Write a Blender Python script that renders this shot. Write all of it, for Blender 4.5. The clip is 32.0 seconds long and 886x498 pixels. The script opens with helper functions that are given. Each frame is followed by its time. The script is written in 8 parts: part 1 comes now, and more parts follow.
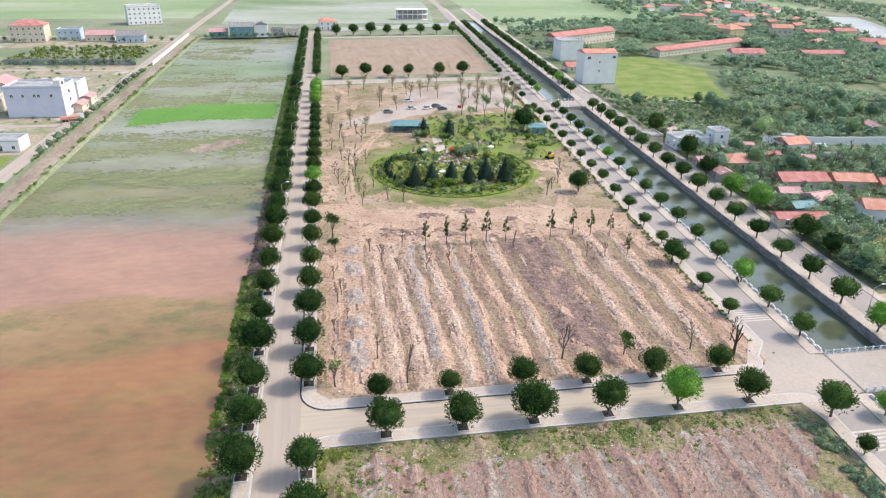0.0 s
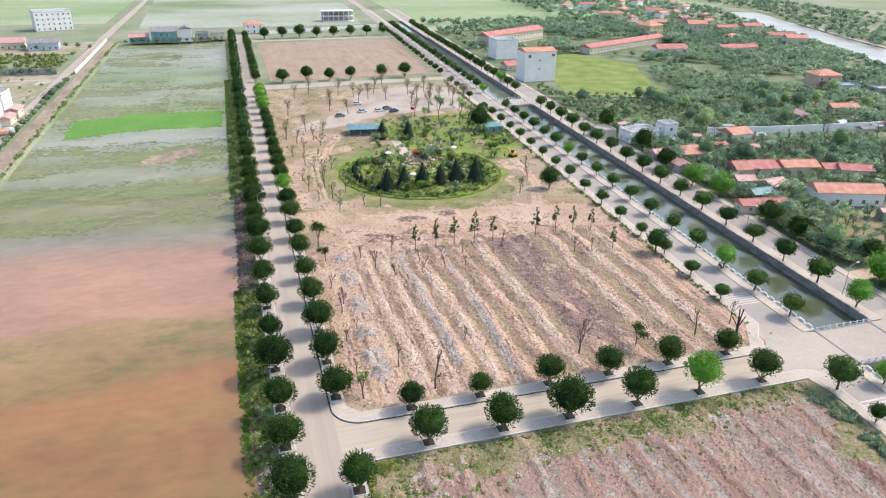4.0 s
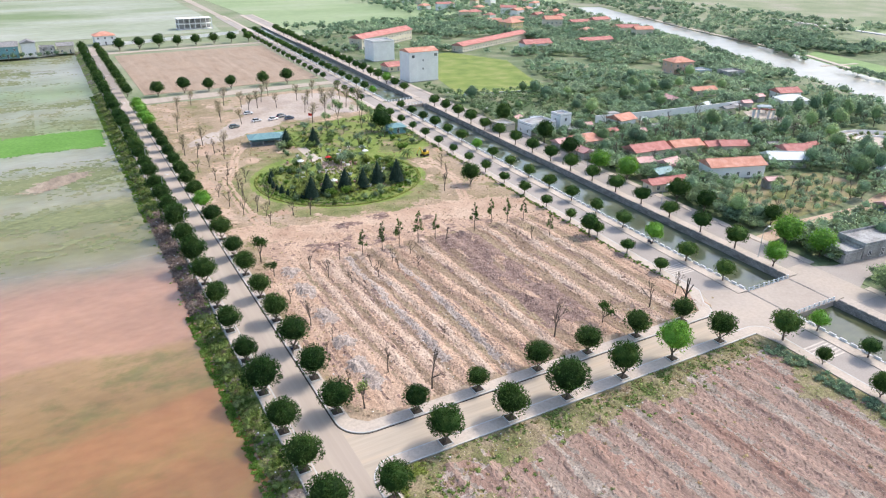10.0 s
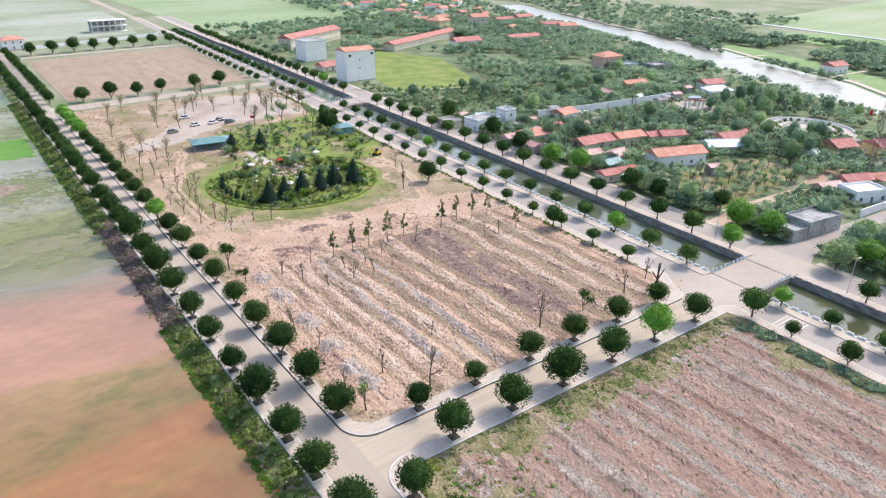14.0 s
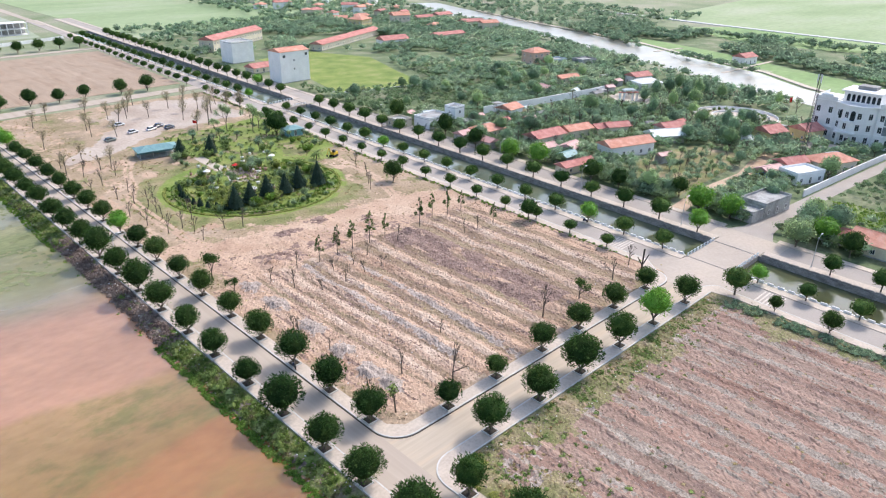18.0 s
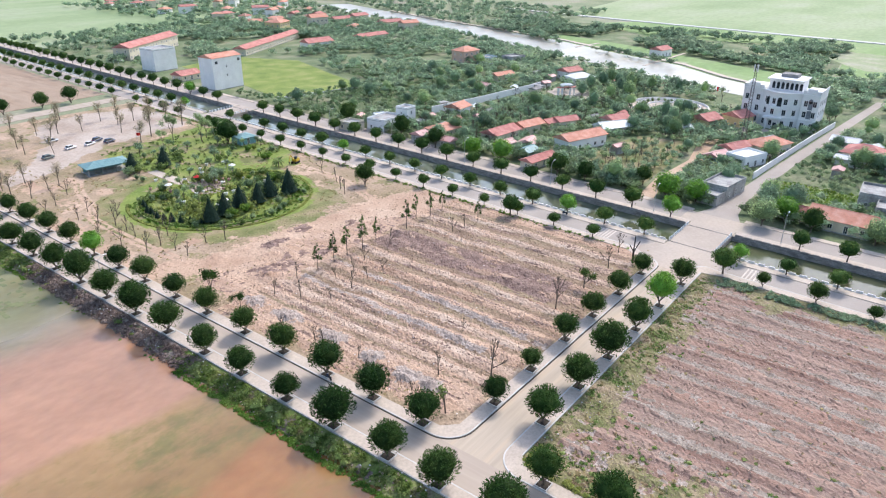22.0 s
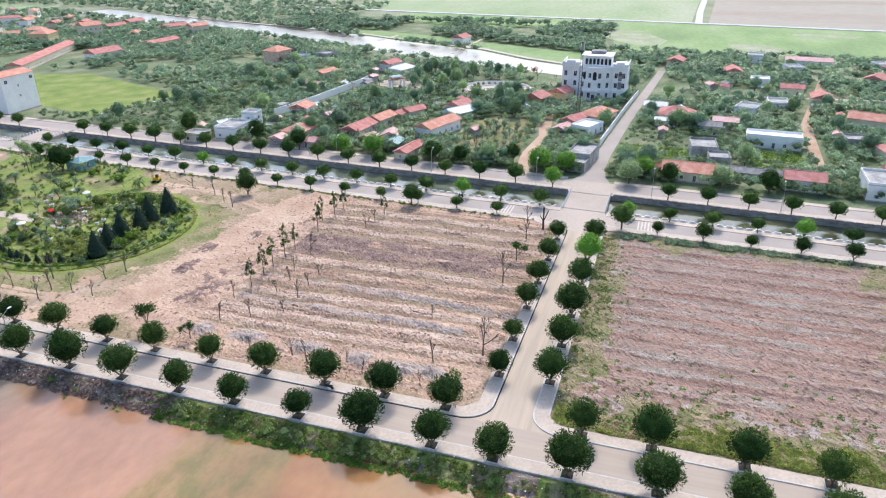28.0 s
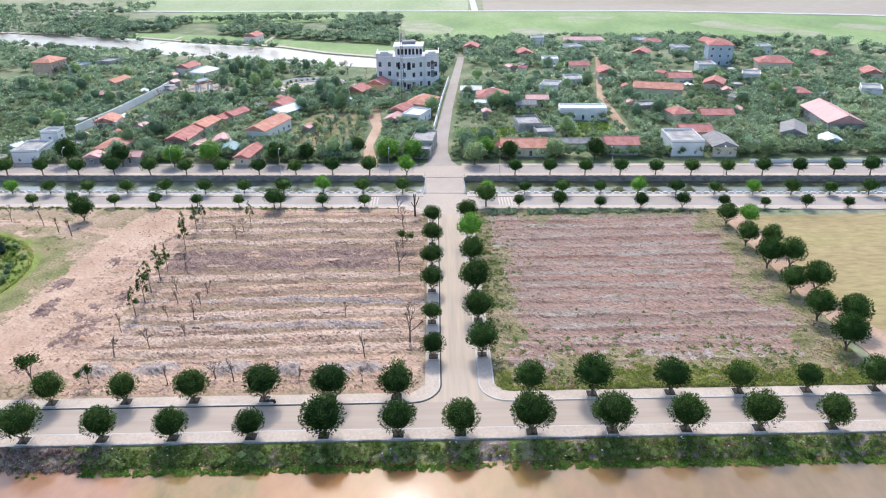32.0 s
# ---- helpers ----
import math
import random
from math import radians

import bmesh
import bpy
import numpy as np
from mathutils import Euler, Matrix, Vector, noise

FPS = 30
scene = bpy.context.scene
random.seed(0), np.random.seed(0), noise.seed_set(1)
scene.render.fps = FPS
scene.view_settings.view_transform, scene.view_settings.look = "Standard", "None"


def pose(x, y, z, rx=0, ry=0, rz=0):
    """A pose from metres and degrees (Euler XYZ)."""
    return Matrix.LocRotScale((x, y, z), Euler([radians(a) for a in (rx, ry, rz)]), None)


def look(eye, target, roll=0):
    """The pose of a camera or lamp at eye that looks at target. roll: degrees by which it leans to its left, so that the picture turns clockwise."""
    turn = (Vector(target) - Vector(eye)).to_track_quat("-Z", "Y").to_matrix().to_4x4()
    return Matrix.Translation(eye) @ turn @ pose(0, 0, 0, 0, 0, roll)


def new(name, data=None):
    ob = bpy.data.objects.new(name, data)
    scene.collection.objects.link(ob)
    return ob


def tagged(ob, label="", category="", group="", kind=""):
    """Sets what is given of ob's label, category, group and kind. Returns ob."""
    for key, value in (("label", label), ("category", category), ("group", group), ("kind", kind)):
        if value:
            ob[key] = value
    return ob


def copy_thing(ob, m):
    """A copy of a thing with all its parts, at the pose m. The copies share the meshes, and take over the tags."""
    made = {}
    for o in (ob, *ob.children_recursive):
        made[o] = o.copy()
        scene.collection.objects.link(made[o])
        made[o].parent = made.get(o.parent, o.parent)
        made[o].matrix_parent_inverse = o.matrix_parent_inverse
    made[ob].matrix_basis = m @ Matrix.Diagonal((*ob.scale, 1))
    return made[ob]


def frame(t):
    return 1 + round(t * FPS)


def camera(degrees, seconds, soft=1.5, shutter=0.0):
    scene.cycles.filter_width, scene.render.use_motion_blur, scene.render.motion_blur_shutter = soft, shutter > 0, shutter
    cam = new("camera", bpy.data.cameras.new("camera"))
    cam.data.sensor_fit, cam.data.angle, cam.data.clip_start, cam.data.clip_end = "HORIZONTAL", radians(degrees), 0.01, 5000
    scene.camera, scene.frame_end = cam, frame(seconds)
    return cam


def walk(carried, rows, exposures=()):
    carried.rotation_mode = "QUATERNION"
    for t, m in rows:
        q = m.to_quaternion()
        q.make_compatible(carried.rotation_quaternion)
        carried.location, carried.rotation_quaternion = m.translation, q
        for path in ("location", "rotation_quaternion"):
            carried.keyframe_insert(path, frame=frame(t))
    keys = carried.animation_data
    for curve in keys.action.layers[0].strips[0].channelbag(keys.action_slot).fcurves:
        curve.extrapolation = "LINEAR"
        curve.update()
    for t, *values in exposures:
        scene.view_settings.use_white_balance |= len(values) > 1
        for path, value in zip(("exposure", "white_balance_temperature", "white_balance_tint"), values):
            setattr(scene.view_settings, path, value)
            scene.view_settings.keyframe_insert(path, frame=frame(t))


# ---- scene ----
cam = camera(65.27, 32.0, soft=1.15)
PATH = [
    (0, (6.837, -105.263, 75.023), (7.1360, -103.4733, 74.1832), 0.92),
    (0.5, (4.926, -104.813, 74.975), (5.2276, -103.0232, 74.1341), 0.97),
    (1, (2.908, -104.310, 74.940), (3.2085, -102.5211, 74.0985), 0.94),
    (1.5, (0.800, -103.715, 74.951), (1.0986, -101.9252, 74.1095), 0.92),
    (2, (-1.445, -103.091, 74.972), (-1.1448, -101.3020, 74.1301), 0.88),
    (2.5, (-3.830, -102.450, 75.022), (-3.4726, -100.6713, 74.1809), 0.93),
    (3, (-6.269, -101.834, 75.091), (-5.8504, -100.0672, 74.2514), 0.91),
    (3.5, (-8.655, -101.214, 75.158), (-8.1810, -99.4610, 74.3201), 0.91),
    (5.5, (-17.691, -98.519, 75.444), (-17.0277, -96.8266, 74.6097), 0.83),
    (6, (-19.849, -97.805, 75.488), (-19.1530, -96.1252, 74.6550), 0.77),
    (6.5, (-21.793, -97.135, 75.494), (-21.0717, -95.4652, 74.6619), 0.72),
    (7, (-23.515, -96.460, 75.480), (-22.7706, -94.8005, 74.6486), 0.70),
    (7.5, (-25.057, -95.822, 75.446), (-24.2881, -94.1732, 74.6144), 0.69),
    (8, (-26.428, -95.242, 75.388), (-25.6365, -93.6038, 74.5576), 0.59),
    (8.5, (-27.726, -94.731, 75.317), (-26.9099, -93.1042, 74.4868), 0.57),
    (9, (-28.983, -94.282, 75.242), (-28.1409, -92.6677, 74.4137), 0.53),
    (9.5, (-30.159, -93.705, 75.175), (-29.2918, -92.1041, 74.3469), 0.46),
    (10, (-31.307, -93.097, 75.112), (-30.4151, -91.5102, 74.2833), 0.43),
    (10.5, (-32.464, -92.489, 75.042), (-31.5478, -90.9156, 74.2136), 0.39),
    (11, (-33.600, -91.852, 74.972), (-32.6600, -90.2931, 74.1443), 0.36),
    (11.5, (-34.759, -91.147, 74.896), (-33.7929, -89.6040, 74.0663), 0.37),
    (12, (-35.948, -90.441, 74.820), (-34.9588, -88.9132, 73.9906), 0.38),
    (12.5, (-37.239, -89.704, 74.763), (-36.2290, -88.1904, 73.9327), 0.40),
    (13, (-38.634, -88.847, 74.707), (-37.6025, -87.3482, 73.8768), 0.45),
    (13.5, (-40.117, -87.875, 74.660), (-39.0648, -86.3898, 73.8305), 0.49),
    (14, (-41.662, -86.803, 74.622), (-40.5863, -85.3352, 73.7926), 0.50),
    (14.5, (-43.247, -85.675, 74.591), (-42.1437, -84.2286, 73.7607), 0.47),
    (15, (-44.872, -84.438, 74.579), (-43.7353, -83.0169, 73.7483), 0.51),
    (15.5, (-46.668, -83.081, 74.561), (-45.5100, -81.6783, 73.7306), 0.49),
    (17.5, (-54.190, -76.921, 74.406), (-52.9449, -75.5945, 73.5750), 0.63),
    (18, (-56.169, -75.212, 74.380), (-54.9016, -73.9072, 73.5494), 0.67),
    (18.5, (-58.159, -73.397, 74.374), (-56.8683, -72.1149, 73.5436), 0.63),
    (19, (-60.149, -71.554, 74.376), (-58.8365, -70.2934, 73.5457), 0.50),
    (19.5, (-62.100, -69.707, 74.426), (-60.7654, -68.4696, 73.5964), 0.45),
    (20, (-63.998, -67.808, 74.485), (-62.6431, -66.5931, 73.6561), 0.44),
    (20.5, (-65.918, -65.758, 74.545), (-64.5379, -64.5701, 73.7163), 0.43),
    (21, (-67.871, -63.646, 74.598), (-66.4665, -62.4888, 73.7687), 0.41),
    (21.5, (-69.772, -61.493, 74.665), (-68.3464, -60.3613, 73.8360), 0.37),
    (22, (-71.668, -59.307, 74.711), (-70.2247, -58.1986, 73.8818), 0.34),
    (22.5, (-73.585, -57.065, 74.744), (-72.1193, -55.9865, 73.9146), 0.32),
    (23, (-75.470, -54.789, 74.763), (-73.9817, -53.7414, 73.9339), 0.25),
    (23.5, (-77.269, -52.440, 74.759), (-75.7572, -51.4279, 73.9297), 0.18),
    (24, (-79.060, -50.077, 74.744), (-77.5191, -49.1085, 73.9143), 0.11),
    (24.5, (-80.799, -47.686, 74.720), (-79.2315, -46.7622, 73.8891), 0.03),
    (25, (-82.509, -45.240, 74.697), (-80.9143, -44.3660, 73.8653), 0.08),
    (25.5, (-84.102, -42.749, 74.661), (-82.4813, -41.9237, 73.8285), -0.09),
    (27.5, (-89.595, -32.708, 74.618), (-87.8897, -32.0860, 73.7797), -0.20),
    (28, (-90.868, -30.161, 74.625), (-89.1457, -29.5873, 73.7856), -0.50),
    (28.5, (-92.013, -27.566, 74.684), (-90.2708, -27.0589, 73.8414), -0.53),
    (29, (-93.067, -24.869, 74.761), (-91.3040, -24.4489, 73.9156), -0.53),
    (29.5, (-94.048, -22.047, 74.831), (-92.2628, -21.7408, 73.9829), -0.62),
    (30, (-94.979, -19.134, 74.876), (-93.1821, -18.9190, 74.0251), -0.62),
    (30.5, (-95.748, -16.204, 74.926), (-93.9452, -16.0545, 74.0727), -0.63),
    (31, (-96.425, -13.308, 74.995), (-94.6191, -13.2148, 74.1394), -0.67),
    (31.5, (-96.947, -10.494, 75.074), (-95.1406, -10.4542, 74.2169), -0.77),
    (32, (-97.328, -7.780, 75.155), (-95.5217, -7.7919, 74.2953), -0.77),
]
walk(cam, [(t, look(eye, target, roll)) for t, eye, target, roll in PATH], [(0.0, 0.84, 6400, 10), (13.0, 0.92, 6350, 11), (32.0, 0.86, 6100, 12)])

# ---- light ----
SUN_AZ, SUN_EL = radians(4.0), radians(48.0)   # azimuth from +x towards +y
world = bpy.data.worlds.new("world")
scene.world = world
world.use_nodes = True
_wn = world.node_tree
_sky = _wn.nodes.new("ShaderNodeTexSky")
_sky.sky_type, _sky.sun_disc = "NISHITA", False
_sky.sun_elevation, _sky.sun_rotation = SUN_EL, radians(90) - SUN_AZ
_sky.air_density, _sky.dust_density = 1.05, 2.5
_bg = _wn.nodes["Background"]
_bg.inputs["Strength"].default_value = 0.15
_wn.links.new(_sky.outputs[0], _bg.inputs["Color"])
_sun = bpy.data.lights.new("sun", "SUN")
_sun.energy, _sun.angle, _sun.color = 1.5, radians(2.0), (1.0, 0.94, 0.86)
_dir = Vector((math.cos(SUN_EL) * math.cos(SUN_AZ), math.cos(SUN_EL) * math.sin(SUN_AZ), math.sin(SUN_EL)))
new("sun", _sun).matrix_world = look(_dir * 300, (0, 0, 0))


# ---- materials ----
def mat(name, cols, scale=0.3, fine=4.0, stretch=(1, 1, 1), rough=0.9, bump=0.0, metal=0.0, vary="", amount=0.25, spec=0.3, contrast=0.25):
    """Two scales of noise over a ramp of colours; vary: 'island' or 'object' shifts the value piece by piece."""
    m = bpy.data.materials.new(name)
    m.use_nodes = True
    nt = m.node_tree
    N, L = nt.nodes.new, nt.links.new
    b = nt.nodes["Principled BSDF"]
    b.inputs["Roughness"].default_value, b.inputs["Metallic"].default_value = rough, metal
    b.inputs["Specular IOR Level"].default_value = spec
    co, mp = N("ShaderNodeTexCoord"), N("ShaderNodeMapping")
    mp.inputs["Scale"].default_value = stretch
    L(co.outputs["Object"], mp.inputs["Vector"])
    n1, n2 = N("ShaderNodeTexNoise"), N("ShaderNodeTexNoise")
    n1.inputs["Scale"].default_value, n1.inputs["Detail"].default_value = scale, 5
    n2.inputs["Scale"].default_value, n2.inputs["Detail"].default_value, n2.inputs["Roughness"].default_value = fine, 6, 0.62
    L(mp.outputs[0], n1.inputs["Vector"])
    L(mp.outputs[0], n2.inputs["Vector"])
    r = N("ShaderNodeValToRGB")
    els = r.color_ramp.elements
    while len(els) < len(cols):
        els.new(0.5)
    for i, c in enumerate(cols):
        els[i].position = 0.32 + 0.36 * i / max(1, len(cols) - 1)
        els[i].color = (*c, 1)
    L(n1.outputs["Fac"], r.inputs[0])
    mr = N("ShaderNodeMapRange")
    mr.inputs["From Min"].default_value, mr.inputs["From Max"].default_value = 0.3, 0.7
    mr.inputs["To Min"].default_value, mr.inputs["To Max"].default_value = 1 - contrast, 1 + contrast
    L(n2.outputs["Fac"], mr.inputs[0])
    hv = N("ShaderNodeHueSaturation")
    L(r.outputs[0], hv.inputs["Color"])
    val = mr.outputs[0]
    if vary:
        src = N("ShaderNodeNewGeometry").outputs["Random Per Island"] if vary == "island" else N("ShaderNodeObjectInfo").outputs["Random"]
        m2, mu = N("ShaderNodeMapRange"), N("ShaderNodeMath")
        m2.inputs["To Min"].default_value, m2.inputs["To Max"].default_value = 1 - amount, 1 + amount
        L(src, m2.inputs[0])
        mu.operation = "MULTIPLY"
        L(m2.outputs[0], mu.inputs[0]), L(val, mu.inputs[1])
        val = mu.outputs[0]
    L(val, hv.inputs["Value"])
    L(hv.outputs[0], b.inputs["Base Color"])
    if bump:
        bp = N("ShaderNodeBump")
        bp.inputs["Strength"].default_value, bp.inputs["Distance"].default_value = 0.8, bump
        L(n2.outputs["Fac"], bp.inputs["Height"])
        L(bp.outputs[0], b.inputs["Normal"])
    return m


# grass tones lightened, so the far ground holds haze in its base colour
M_FIELD = mat("field_grass", [(0.17, 0.215, 0.105), (0.24, 0.265, 0.155), (0.32, 0.30, 0.22)], 0.02, 0.6, bump=0.05)
M_ROAD = mat("concrete_road", [(0.405, 0.333, 0.266), (0.44, 0.365, 0.295), (0.465, 0.39, 0.317)], 0.5, 1.4, stretch=(1, 0.05, 1), contrast=0.04)
M_DUSTY = mat("dusty_concrete_road", [(0.42, 0.35, 0.27), (0.48, 0.40, 0.31), (0.51, 0.405, 0.295)], 0.5, 1.6, stretch=(0.05, 1, 1), contrast=0.08)
M_ASPH = mat("pale_asphalt", [(0.345, 0.30, 0.262), (0.415, 0.365, 0.32)], 0.10, 3.0, contrast=0.10)
M_PAVE = mat("paving", [(0.47, 0.395, 0.325), (0.565, 0.48, 0.395)], 0.2, 2.0, contrast=0.14)
M_PLAZA = mat("dusty_junction", [(0.40, 0.335, 0.275), (0.455, 0.385, 0.32), (0.49, 0.41, 0.33)], 0.07, 1.2, contrast=0.08)
M_KERB = mat("kerb_stone", [(0.50, 0.49, 0.46), (0.62, 0.60, 0.57)], 0.5, 6.0, contrast=0.15)
M_PAINT = mat("worn_road_paint", [(0.55, 0.47, 0.40), (0.66, 0.60, 0.52)], 0.8, 5.0)
M_DIRT = mat("pale_dirt", [(0.41, 0.27, 0.185), (0.48, 0.335, 0.235), (0.53, 0.39, 0.285)], 0.08, 1.4, bump=0.05, contrast=0.18)
M_SCRUB = mat("dry_scrub_ground", [(0.20, 0.17, 0.08), (0.31, 0.235, 0.145), (0.38, 0.28, 0.19), (0.43, 0.325, 0.235)], 0.06, 1.4, bump=0.08, contrast=0.3)
M_PAD = mat("car_park_ground", [(0.36, 0.285, 0.225), (0.44, 0.36, 0.295), (0.49, 0.415, 0.35)], 0.06, 0.9, contrast=0.18)
M_LAWN = mat("lawn", [(0.135, 0.195, 0.038), (0.195, 0.25, 0.052), (0.265, 0.28, 0.09)], 0.10, 1.6, bump=0.06, contrast=0.3)
M_BRIGHTLAWN = mat("mown_yellow_green_lawn", [(0.22, 0.27, 0.06), (0.29, 0.32, 0.08)], 0.3, 3.0, bump=0.03, contrast=0.15)
M_RICEG = mat("bright_rice", [(0.105, 0.235, 0.035), (0.14, 0.285, 0.055)], 0.05, 1.0, bump=0.05, contrast=0.18)
M_BRIGHTFIELD = mat("lush_rice_field", [(0.17, 0.26, 0.10), (0.22, 0.32, 0.12), (0.29, 0.355, 0.18)], 0.02, 0.3, stretch=(0.5, 1, 1), contrast=0.12)
M_DRYFIELD = mat("pale_brown_wet_field", [(0.30, 0.26, 0.20), (0.36, 0.31, 0.25), (0.33, 0.32, 0.25)], 0.012, 0.2, stretch=(1, 0.4, 1), contrast=0.1)
M_WETFIELD = mat("shallow_field_water", [(0.23, 0.29, 0.14), (0.29, 0.32, 0.19), (0.35, 0.34, 0.25)], 0.06, 0.4, rough=0.7, contrast=0.15, spec=0.1)
M_YELLOWFIELD = mat("yellow_grass_field", [(0.27, 0.215, 0.095), (0.35, 0.275, 0.135), (0.33, 0.285, 0.12)], 0.04, 0.8, stretch=(1, 0.3, 1), bump=0.04)
# pale tone holds reflected sky and distance haze as plain colour
M_PALEFIELD = mat("flooded_pale_field", [(0.20, 0.26, 0.13), (0.32, 0.35, 0.25), (0.41, 0.42, 0.35)], 0.012, 0.2, stretch=(0.5, 1, 1), rough=0.8, contrast=0.12, spec=0.1)
# rice green paled: far haze worked into the base colour
M_GREENFIELD = mat("haze_paled_rice_field", [(0.22, 0.30, 0.14), (0.29, 0.355, 0.19), (0.37, 0.395, 0.26)], 0.012, 0.25, stretch=(0.4, 1, 1), contrast=0.12)
M_VERGE = mat("weedy_verge", [(0.135, 0.145, 0.052), (0.205, 0.190, 0.083), (0.27, 0.225, 0.125), (0.33, 0.25, 0.165)], 0.20, 2.6, bump=0.12, contrast=0.42)
M_GARDEN = mat("garden_ground", [(0.10, 0.145, 0.065), (0.15, 0.19, 0.09), (0.25, 0.245, 0.15)], 0.07, 0.9, bump=0.08, contrast=0.3)
M_EARTH = mat("planter_earth", [(0.035, 0.028, 0.022), (0.07, 0.055, 0.04)], 2.0, 9.0, bump=0.03)
M_LEAF = mat("ficus_leaves", [(0.026, 0.058, 0.014), (0.044, 0.088, 0.020), (0.078, 0.125, 0.030)], 0.6, 5.0, rough=0.75, vary="island", amount=0.55, spec=0.12)
M_LEAF2 = mat("bright_leaves", [(0.07, 0.19, 0.02), (0.11, 0.26, 0.03), (0.16, 0.31, 0.05)], 0.6, 5.0, rough=0.6, vary="island", amount=0.4)
# greyed and lightened greens: distance haze put into the leaf colour
M_WOOD = mat("haze_paled_foliage", [(0.110, 0.165, 0.105), (0.160, 0.220, 0.140), (0.215, 0.262, 0.168)], 0.035, 2.0, rough=0.7, vary="island", amount=0.5, spec=0.15)
M_ORCH = mat("orchard_foliage", [(0.14, 0.20, 0.10), (0.19, 0.25, 0.125), (0.25, 0.285, 0.16)], 0.05, 2.0, rough=0.65, vary="island", amount=0.5)
M_WEED = mat("weeds", [(0.070, 0.145, 0.022), (0.125, 0.220, 0.036), (0.205, 0.275, 0.072)], 0.35, 3.0, rough=0.7, vary="island", amount=0.4, spec=0.15)
M_BANKWEED = mat("olive_bank_weeds", [(0.070, 0.118, 0.027), (0.128, 0.185, 0.044), (0.205, 0.245, 0.076), (0.20, 0.17, 0.09)], 0.5, 3.0, rough=0.8, vary="island", amount=0.5, spec=0.1)
M_OLIVELEAF = mat("yellow_green_leaves", [(0.17, 0.21, 0.05), (0.24, 0.28, 0.07), (0.31, 0.33, 0.10)], 0.3, 3.0, rough=0.7, vary="island", amount=0.4, spec=0.15)
M_STRAW = mat("brown_straw", [(0.22, 0.155, 0.105), (0.30, 0.22, 0.15), (0.40, 0.31, 0.22), (0.25, 0.23, 0.12)], 0.4, 3.0, rough=0.9, vary="island", amount=0.6, spec=0.1)
M_DRYWEED = mat("dry_weeds", [(0.24, 0.22, 0.09), (0.34, 0.28, 0.14), (0.28, 0.20, 0.13)], 0.15, 3.0, rough=0.8, vary="island", amount=0.4)
M_CYPRESS = mat("cypress_foliage", [(0.016, 0.036, 0.024), (0.028, 0.056, 0.036)], 0.8, 6.0, rough=0.7, vary="island", amount=0.4)
M_TWIG = mat("dry_twigs", [(0.27, 0.22, 0.14), (0.37, 0.31, 0.19), (0.31, 0.31, 0.15)], 0.6, 5.0, vary="island", amount=0.4)
M_DEAD = mat("dead_bank_scrub", [(0.14, 0.10, 0.085), (0.23, 0.17, 0.14), (0.32, 0.24, 0.19)], 0.3, 4.0, vary="island", amount=0.4, spec=0.1)
M_BARK = mat("bark", [(0.10, 0.080, 0.062), (0.18, 0.145, 0.115)], 2.0, 14.0, bump=0.02)
M_PALEBARK = mat("pale_dry_bark", [(0.10, 0.080, 0.062), (0.175, 0.14, 0.11)], 2.0, 14.0, bump=0.02)
M_ROCK = mat("rubble", [(0.29, 0.205, 0.155), (0.39, 0.29, 0.225), (0.47, 0.37, 0.30)], 0.3, 4.0, vary="island", amount=0.4)
M_STONE = mat("canal_stone", [(0.17, 0.155, 0.14), (0.26, 0.24, 0.22), (0.34, 0.315, 0.285)], 0.4, 2.5, stretch=(1, 1, 2.0), bump=0.05, contrast=0.35)
M_LILAC = mat("pale_lilac_plaster", [(0.58, 0.59, 0.67), (0.66, 0.67, 0.74)], 0.3, 3.0, contrast=0.07)
M_WHITE = mat("white_plaster", [(0.78, 0.765, 0.74), (0.86, 0.845, 0.82)], 0.3, 3.0, contrast=0.07)
M_CREAM = mat("cream_plaster", [(0.62, 0.55, 0.42), (0.72, 0.65, 0.50)], 0.3, 3.0, contrast=0.1)
M_YELLOW = mat("yellow_plaster", [(0.60, 0.50, 0.26), (0.70, 0.58, 0.32)], 0.3, 3.0, contrast=0.1)
M_GREYW = mat("stained_grey_concrete", [(0.24, 0.23, 0.22), (0.38, 0.37, 0.35), (0.48, 0.47, 0.45)], 0.25, 2.0, bump=0.02, contrast=0.25)
M_PEACH = mat("peach_plaster", [(0.60, 0.40, 0.30), (0.70, 0.49, 0.38)], 0.3, 3.0, contrast=0.1)
M_BLUEW = mat("pale_blue_plaster", [(0.42, 0.52, 0.60), (0.52, 0.60, 0.66)], 0.3, 3.0, contrast=0.1)
M_BLUE = mat("blue_sheet", [(0.06, 0.18, 0.42), (0.09, 0.25, 0.52)], 0.5, 4.0, rough=0.5)
M_TEALW = mat("teal_wall", [(0.16, 0.32, 0.34), (0.22, 0.40, 0.42)], 0.4, 3.0)
M_TILE = mat("red_roof_tiles", [(0.42, 0.165, 0.135), (0.50, 0.215, 0.18), (0.57, 0.28, 0.24)], 0.4, 6.0, bump=0.03)
M_ORANGE = mat("orange_roof_tiles", [(0.52, 0.225, 0.15), (0.60, 0.285, 0.20), (0.65, 0.36, 0.27)], 0.4, 6.0, bump=0.03)
M_PINKROOF = mat("faded_red_sheet", [(0.52, 0.28, 0.26), (0.61, 0.36, 0.33)], 0.3, 5.0, stretch=(3, 1, 1), rough=0.55, bump=0.02)
M_GREYROOF = mat("fibre_cement_roof", [(0.22, 0.21, 0.20), (0.34, 0.33, 0.32)], 0.4, 5.0, stretch=(3, 1, 1), bump=0.02)
